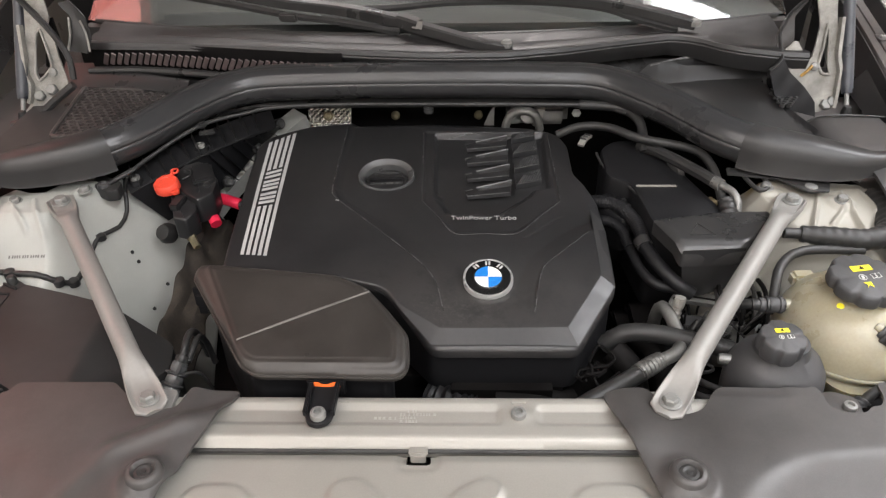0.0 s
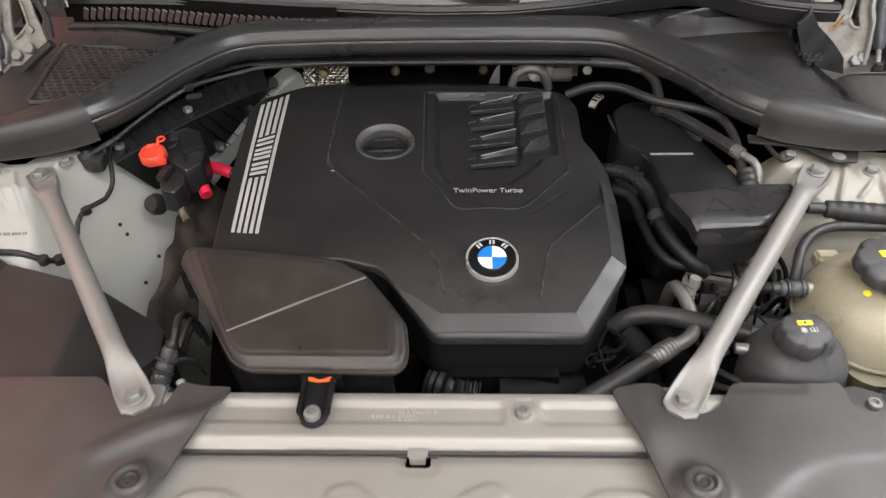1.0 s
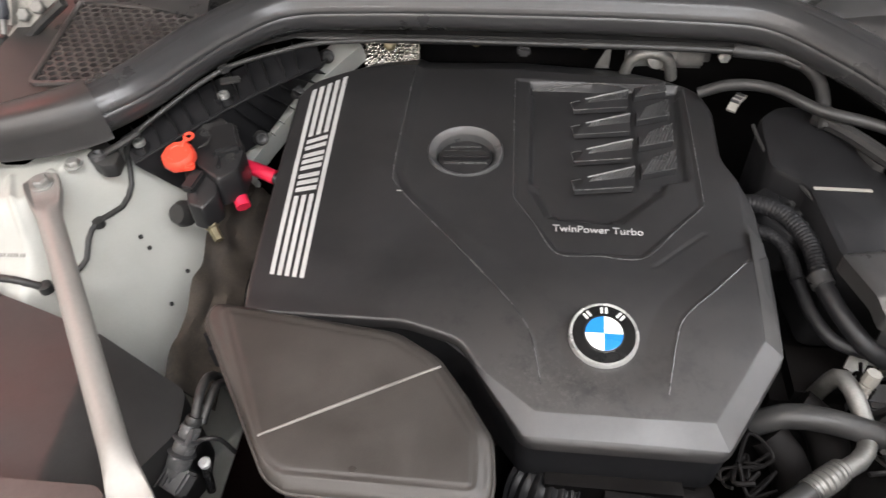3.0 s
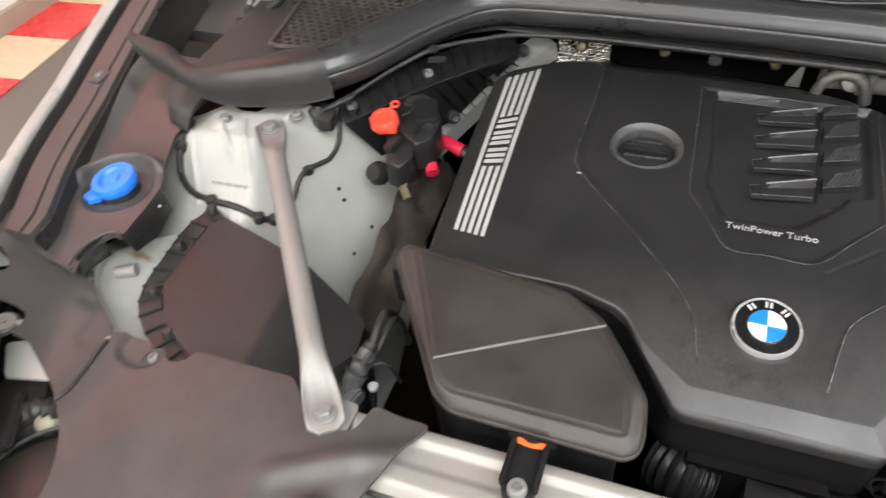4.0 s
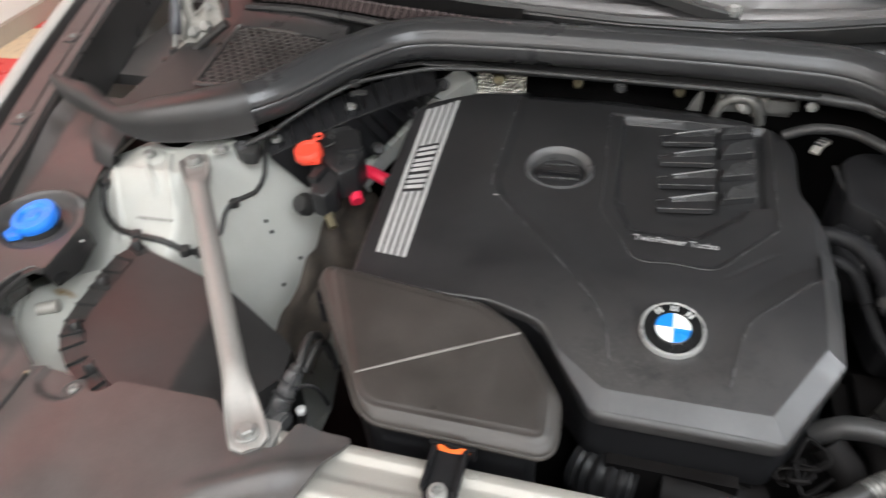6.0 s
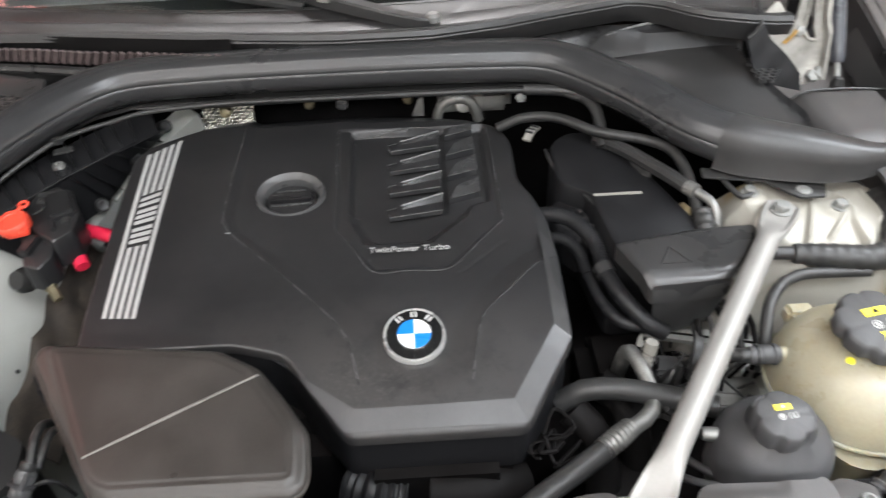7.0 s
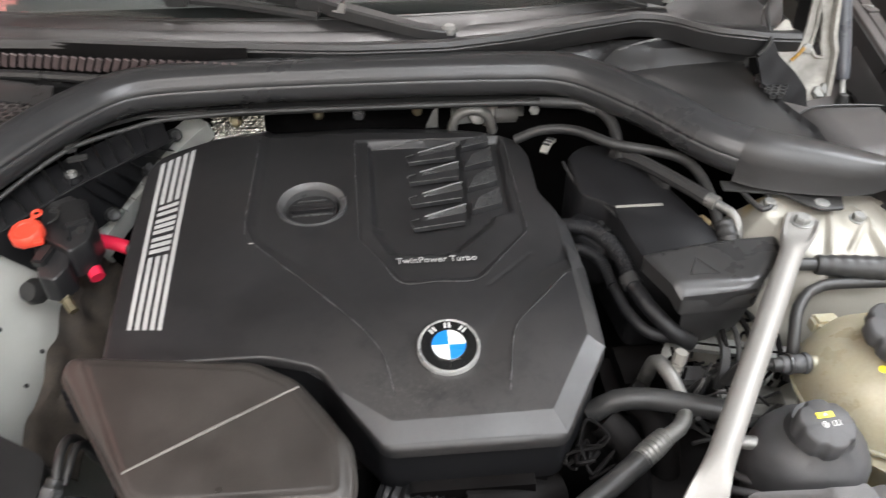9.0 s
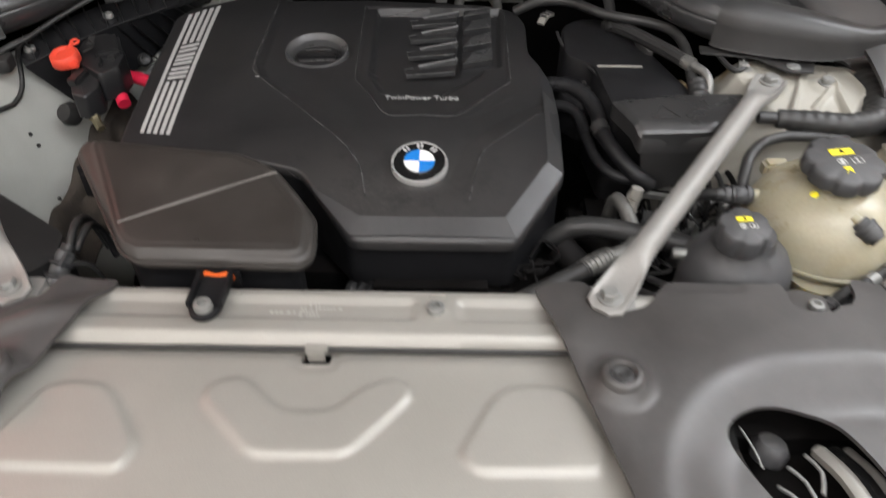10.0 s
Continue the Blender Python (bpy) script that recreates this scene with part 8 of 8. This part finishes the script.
hose("refrigerant_pipe", "silver refrigerant pipe with a crimped hose and a service port", "pipe", [
    ("pipe", [(0.330, 0.830, 0.80), (0.331, 0.815, 0.862), (0.336, 0.800, 0.872), (0.343, 0.778, 0.866), (0.346, 0.748, 0.857), (0.330, 0.724, 0.860), (0.304, 0.708, 0.862)], 0.0088, ALU, {}),
    ("crimp", [(0.312, 0.714, 0.861, 0.0108), (0.296, 0.701, 0.863, 0.0120), (0.278, 0.688, 0.862, 0.0116)], None, ALU, {"ripple": 0.0007, "pitch": 0.006}),
    ("hose", [(0.282, 0.690, 0.862), (0.245, 0.665, 0.860), (0.205, 0.640, 0.857), (0.15, 0.60, 0.85)], 0.0114, RUBBER, {}),
    ("port", [(0.347, 0.790, 0.850, 0.0062), (0.349, 0.795, 0.868, 0.0062), (0.350, 0.797, 0.880, 0.0062)], None, RAIL, {"ripple": 0.0007, "pitch": 0.007}),
    ("port_cap", [(0.350, 0.797, 0.879, 0.0062), (0.351, 0.798, 0.882, 0.0072), (0.3525, 0.800, 0.894, 0.0068)], None, RAIL, {"profile": [((1 + 0.08 * (i % 2)) * math.cos(math.pi * i / 8), (1 + 0.08 * (i % 2)) * math.sin(math.pi * i / 8)) for i in range(16)]})], "pipes")
hose("coolant_hose", "thick black hose crossing behind the brace", "hose", [
    ("hose", [(0.250, 0.770, 0.835), (0.275, 0.768, 0.858), (0.310, 0.764, 0.862), (0.360, 0.752, 0.860), (0.41, 0.735, 0.858)], 0.0125, RUBBER, {})], "hoses")
for pts, r in (([(0.262, 0.76, 0.835), (0.285, 0.735, 0.815), (0.292, 0.70, 0.76), (0.29, 0.66, 0.66)], 0.019), ([(0.30, 0.80, 0.83), (0.328, 0.775, 0.815), (0.335, 0.73, 0.76), (0.332, 0.68, 0.66)], 0.020)):
    hose("radiator_hose", "thick dull black radiator hose going down", "hose", [("hose", pts, r, DEEP, {})], "hoses")
hose("expansion_hose", "dark hose lying along the coolant tank", "hose", [
    ("hose", [(0.462, 0.762, 0.880), (0.466, 0.785, 0.920), (0.482, 0.818, 0.934), (0.52, 0.846, 0.938), (0.60, 0.845, 0.94)], 0.0065, RUBBER, {})], "hoses")
hose("wiring_loom", "thick taped black wiring loom across the strut tower", "wiring loom", [
    ("plug", [(0.500, 0.872, 0.950), (0.525, 0.870, 0.950)], 0.0075, SLEEVE, {}),
    ("loom", [(0.522, 0.870, 0.950, 0.011), (0.56, 0.862, 0.950, 0.014), (0.605, 0.855, 0.950, 0.015), (0.640, 0.870, 0.950, 0.017), (0.655, 0.905, 0.952, 0.019), (0.657, 0.955, 0.955, 0.019)], None, RUBBER, {"ripple": 0.0006, "pitch": 0.013})], "wiring looms")
side = thing("fuse_holder", (0.65, 0.75, 0.90), "black open tray with an inline fuse holder beside the coolant tank", "fuse holder")
FUSE_TRAY = [(0.655, 0.838), (0.672, 0.836), (0.690, 0.814), (0.667, 0.752), (0.637, 0.690), (0.604, 0.676), (0.628, 0.741), (0.640, 0.790)]
part("tray_floor", prism(rounded(FUSE_TRAY, 0.006), 0.890, 0.905), DEEP, side)
part("tray_wall", sweep([(x, y, 0.928) for x, y in FUSE_TRAY[:6]], 0.0022, profile=[(1, -8), (1, 8), (-1, 8), (-1, -8)]), PANEL, side, "thin black tray wall", smooth=30)
part("body", box(0.016, 0.082, 0.018, 0.003, (0.642, 0.744, 0.938), (0, 0, -20)), PANEL, side)
part("body_edge", box(0.003, 0.078, 0.003, 0.0008, (0.650, 0.742, 0.947), (0, 0, -20)), RAIL, side)
part("clip", box(0.022, 0.018, 0.022, 0.003, (0.630, 0.708, 0.938), (0, 0, -20)), RUBBER, side)
for k, mt in enumerate((CREAM_PAINT, PEARL, RUBBER, TANK)):
    dx = 0.006 * k
    part("wire", sweep([(0.660 - dx, 0.712, 0.918), (0.628 - 0.5 * dx, 0.676 - 0.4 * dx, 0.922), (0.595 + 0.2 * dx, 0.650 - dx, 0.918), (0.565 + 0.3 * dx, 0.627 - dx, 0.908), (0.545 + 0.5 * dx, 0.612 - dx, 0.895)], 0.0020, 8), mt, side, "pale bundled wire" if mt is not RUBBER else "")
part("loom_tape", sweep([(0.668, 0.716, 0.914), (0.632, 0.690, 0.912), (0.595, 0.662, 0.908), (0.556, 0.634, 0.905), (0.526, 0.622, 0.898), (0.502, 0.606, 0.885)], 0.0062, 12, ripple=0.0004, pitch=0.016), RUBBER, side, "taped black loom")
part("loom_band", sweep([(0.560, 0.637, 0.906), (0.550, 0.631, 0.904)], 0.0074, 12), STEEL, side, "grey band on the loom")
part("loom_plug", sweep([(0.514, 0.615, 0.892, 0.009), (0.500, 0.604, 0.884, 0.0105), (0.492, 0.597, 0.878, 0.008)], None, 12, ripple=0.0008, pitch=0.006), CAP, side)
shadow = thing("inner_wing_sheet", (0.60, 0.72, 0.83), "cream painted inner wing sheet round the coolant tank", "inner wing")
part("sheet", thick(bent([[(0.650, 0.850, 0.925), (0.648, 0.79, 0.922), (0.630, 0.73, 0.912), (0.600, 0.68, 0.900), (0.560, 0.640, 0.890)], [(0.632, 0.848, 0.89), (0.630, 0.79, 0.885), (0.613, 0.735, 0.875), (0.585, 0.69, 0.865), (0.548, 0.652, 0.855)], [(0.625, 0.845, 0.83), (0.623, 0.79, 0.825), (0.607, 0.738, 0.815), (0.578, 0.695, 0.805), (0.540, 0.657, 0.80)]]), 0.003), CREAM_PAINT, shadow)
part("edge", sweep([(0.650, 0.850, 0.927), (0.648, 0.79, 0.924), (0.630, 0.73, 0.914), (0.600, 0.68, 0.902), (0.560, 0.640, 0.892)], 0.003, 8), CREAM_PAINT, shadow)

# brake unit in the shade
brake = thing("brake_unit", (0.42, 0.81, 0.78), "brake control unit with aluminium block and black pipes", "brake unit")
FRAME = [(0.360, 0.838, 0.842), (0.366, 0.848, 0.851), (0.380, 0.852, 0.852), (0.436, 0.838, 0.852), (0.500, 0.824, 0.850)]
part("frame_bar", sweep(FRAME, 0.0065, profile=[(1.4, -0.6), (1.4, 0.6), (-1.4, 0.6), (-1.4, -0.6)]), STEEL, brake, "pale metal frame bar", smooth=30)
part("frame_groove", sweep([(x, y - 0.002, z + 0.0041) for x, y, z in FRAME[2:]], 0.0015, 6), DEEP, brake)
part("frame_leg", box(0.008, 0.008, 0.05, 0.002, (0.361, 0.838, 0.818)), STEEL, brake)
part("connector", box(0.036, 0.032, 0.050, 0.005, (0.380, 0.812, 0.818), (0, 0, -8)), CAP, brake, "square grey-black plug")
part("connector_step", box(0.028, 0.010, 0.014, 0.002, (0.378, 0.795, 0.838), (0, 0, -8)), PANEL, brake)
part("block", box(0.075, 0.055, 0.045, 0.003, (0.442, 0.796, 0.812), (0, 0, -10)), ALU, brake, "bare aluminium valve block")
part("block_step", box(0.050, 0.020, 0.020, 0.002, (0.436, 0.764, 0.822), (0, 0, -10)), STEEL, brake)
for i in range(5):
    bx, by = 0.412 + 0.015 * i, 0.806 - 0.0026 * i
    part("union_nut", lathe([(0.0001, 0), (0.0060, 0), (0.0060, 0.009), (0.0042, 0.011), (0.0001, 0.011)], 6), STEEL, brake, at=pose(bx, by, 0.834))
    part("brake_pipe", sweep([(bx, by, 0.838), (bx + 0.001, by + 0.004, 0.866), (bx + 0.004, by + 0.030, 0.882), (bx + 0.006, by + 0.07, 0.876), (bx + 0.008, by + 0.10, 0.862)], 0.0034, 8), RUBBER if i % 2 else DEEP, brake)
part("cable_strap", sweep([(0.398, 0.786, 0.846), (0.403, 0.792, 0.866), (0.412, 0.815, 0.876), (0.418, 0.85, 0.872)], 0.0052, profile=[(1, -0.5), (1, 0.5), (-1, 0.5), (-1, -0.5)]), PANEL, brake, smooth=30)
part("strap_tail", box(0.008, 0.004, 0.034, 0.001, (0.395, 0.762, 0.830), (20, 0, 8)), PANEL, brake)
for pts in ([(0.392, 0.640, 0.875), (0.372, 0.650, 0.872), (0.362, 0.668, 0.862), (0.358, 0.70, 0.84)], [(0.383, 0.632, 0.872), (0.366, 0.640, 0.868), (0.352, 0.655, 0.856), (0.348, 0.69, 0.83)]):
    part("return_line", sweep(pts, 0.0042, 10), CAP, brake, "thin grey return line")

# dull machinery low in the bay; DEEP parts carry its shade in their colour
engine = thing("engine_block", (0, 0.95, 0.50), "engine block below its cover, near-black in place of shade", "engine")
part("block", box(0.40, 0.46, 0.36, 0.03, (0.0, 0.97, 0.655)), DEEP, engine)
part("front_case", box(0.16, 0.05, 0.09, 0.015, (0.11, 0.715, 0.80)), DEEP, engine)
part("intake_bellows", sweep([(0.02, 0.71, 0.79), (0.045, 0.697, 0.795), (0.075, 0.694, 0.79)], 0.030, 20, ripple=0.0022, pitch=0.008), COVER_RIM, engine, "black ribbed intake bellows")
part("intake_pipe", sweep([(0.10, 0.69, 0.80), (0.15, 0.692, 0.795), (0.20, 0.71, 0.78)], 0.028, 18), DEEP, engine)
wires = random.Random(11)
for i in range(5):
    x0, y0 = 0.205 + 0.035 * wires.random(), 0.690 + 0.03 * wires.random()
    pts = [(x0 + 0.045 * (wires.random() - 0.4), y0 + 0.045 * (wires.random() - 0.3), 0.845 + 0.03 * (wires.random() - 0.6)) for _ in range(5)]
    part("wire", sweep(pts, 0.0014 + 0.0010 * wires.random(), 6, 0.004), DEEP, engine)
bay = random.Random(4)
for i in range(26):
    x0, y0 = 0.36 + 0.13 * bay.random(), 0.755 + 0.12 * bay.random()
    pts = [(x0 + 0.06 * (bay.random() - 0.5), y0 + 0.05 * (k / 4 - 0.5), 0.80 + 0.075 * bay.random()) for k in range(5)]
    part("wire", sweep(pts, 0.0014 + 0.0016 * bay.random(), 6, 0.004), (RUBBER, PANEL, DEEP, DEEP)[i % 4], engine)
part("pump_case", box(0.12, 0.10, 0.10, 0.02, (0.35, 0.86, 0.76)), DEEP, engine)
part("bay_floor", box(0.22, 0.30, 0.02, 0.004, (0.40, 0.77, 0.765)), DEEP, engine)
part("rear_casting", box(0.055, 0.03, 0.04, 0.01, (0.222, 1.268, 0.948)), ALU, engine, "bare aluminium casting")
part("rear_bracket", thick(lofted([[(0.098, 1.250, 0.935), (0.116, 1.250, 0.935)], [(0.108, 1.248, 0.960), (0.116, 1.248, 0.972)]]), 0.003), ALU, engine, "small bare bracket")
part("rear_screw", lathe([(0.0001, 0), (0.008, 0), (0.008, 0.005), (0.0001, 0.007)], 6), STEEL, engine, at=towards((0.262, 1.245, 0.958), (0, -0.9, 0.4)))
part("rear_pipe", sweep([(0.135, 1.235, 0.930), (0.142, 1.232, 0.958), (0.163, 1.230, 0.970), (0.188, 1.230, 0.962), (0.198, 1.235, 0.930)], 0.0075, 12), ALU, engine, "bent aluminium pipe")
part("rear_casting", box(0.040, 0.024, 0.034, 0.006, (0.158, 1.262, 0.950), (0, 0, 8)), STEEL, engine, "pale aluminium casting")
part("rear_casting", box(0.018, 0.022, 0.044, 0.004, (0.196, 1.262, 0.948), (8, 10, 0)), RAIL, engine, "pale aluminium casting")
part("rear_flange", lathe([(0.0001, 0), (0.014, 0), (0.014, 0.006), (0.009, 0.009), (0.0001, 0.009)], 16), ALU, engine, at=towards((0.176, 1.246, 0.952), (0.1, -0.8, 0.5)))

# looped strap on the tower, beside the bent pipe
strap = thing("looped_strap", (0.49, 0.98, 0.955), "black rubber loop strap lying on the strut tower", "strap")
part("loop", sweep([(0.478, 1.000, 0.972), (0.497, 0.999, 0.973), (0.506, 0.980, 0.972), (0.503, 0.960, 0.970), (0.490, 0.954, 0.969), (0.483, 0.968, 0.970), (0.478, 0.985, 0.972), (0.478, 1.000, 0.972)], 0.0036, 8), RUBBER, strap)
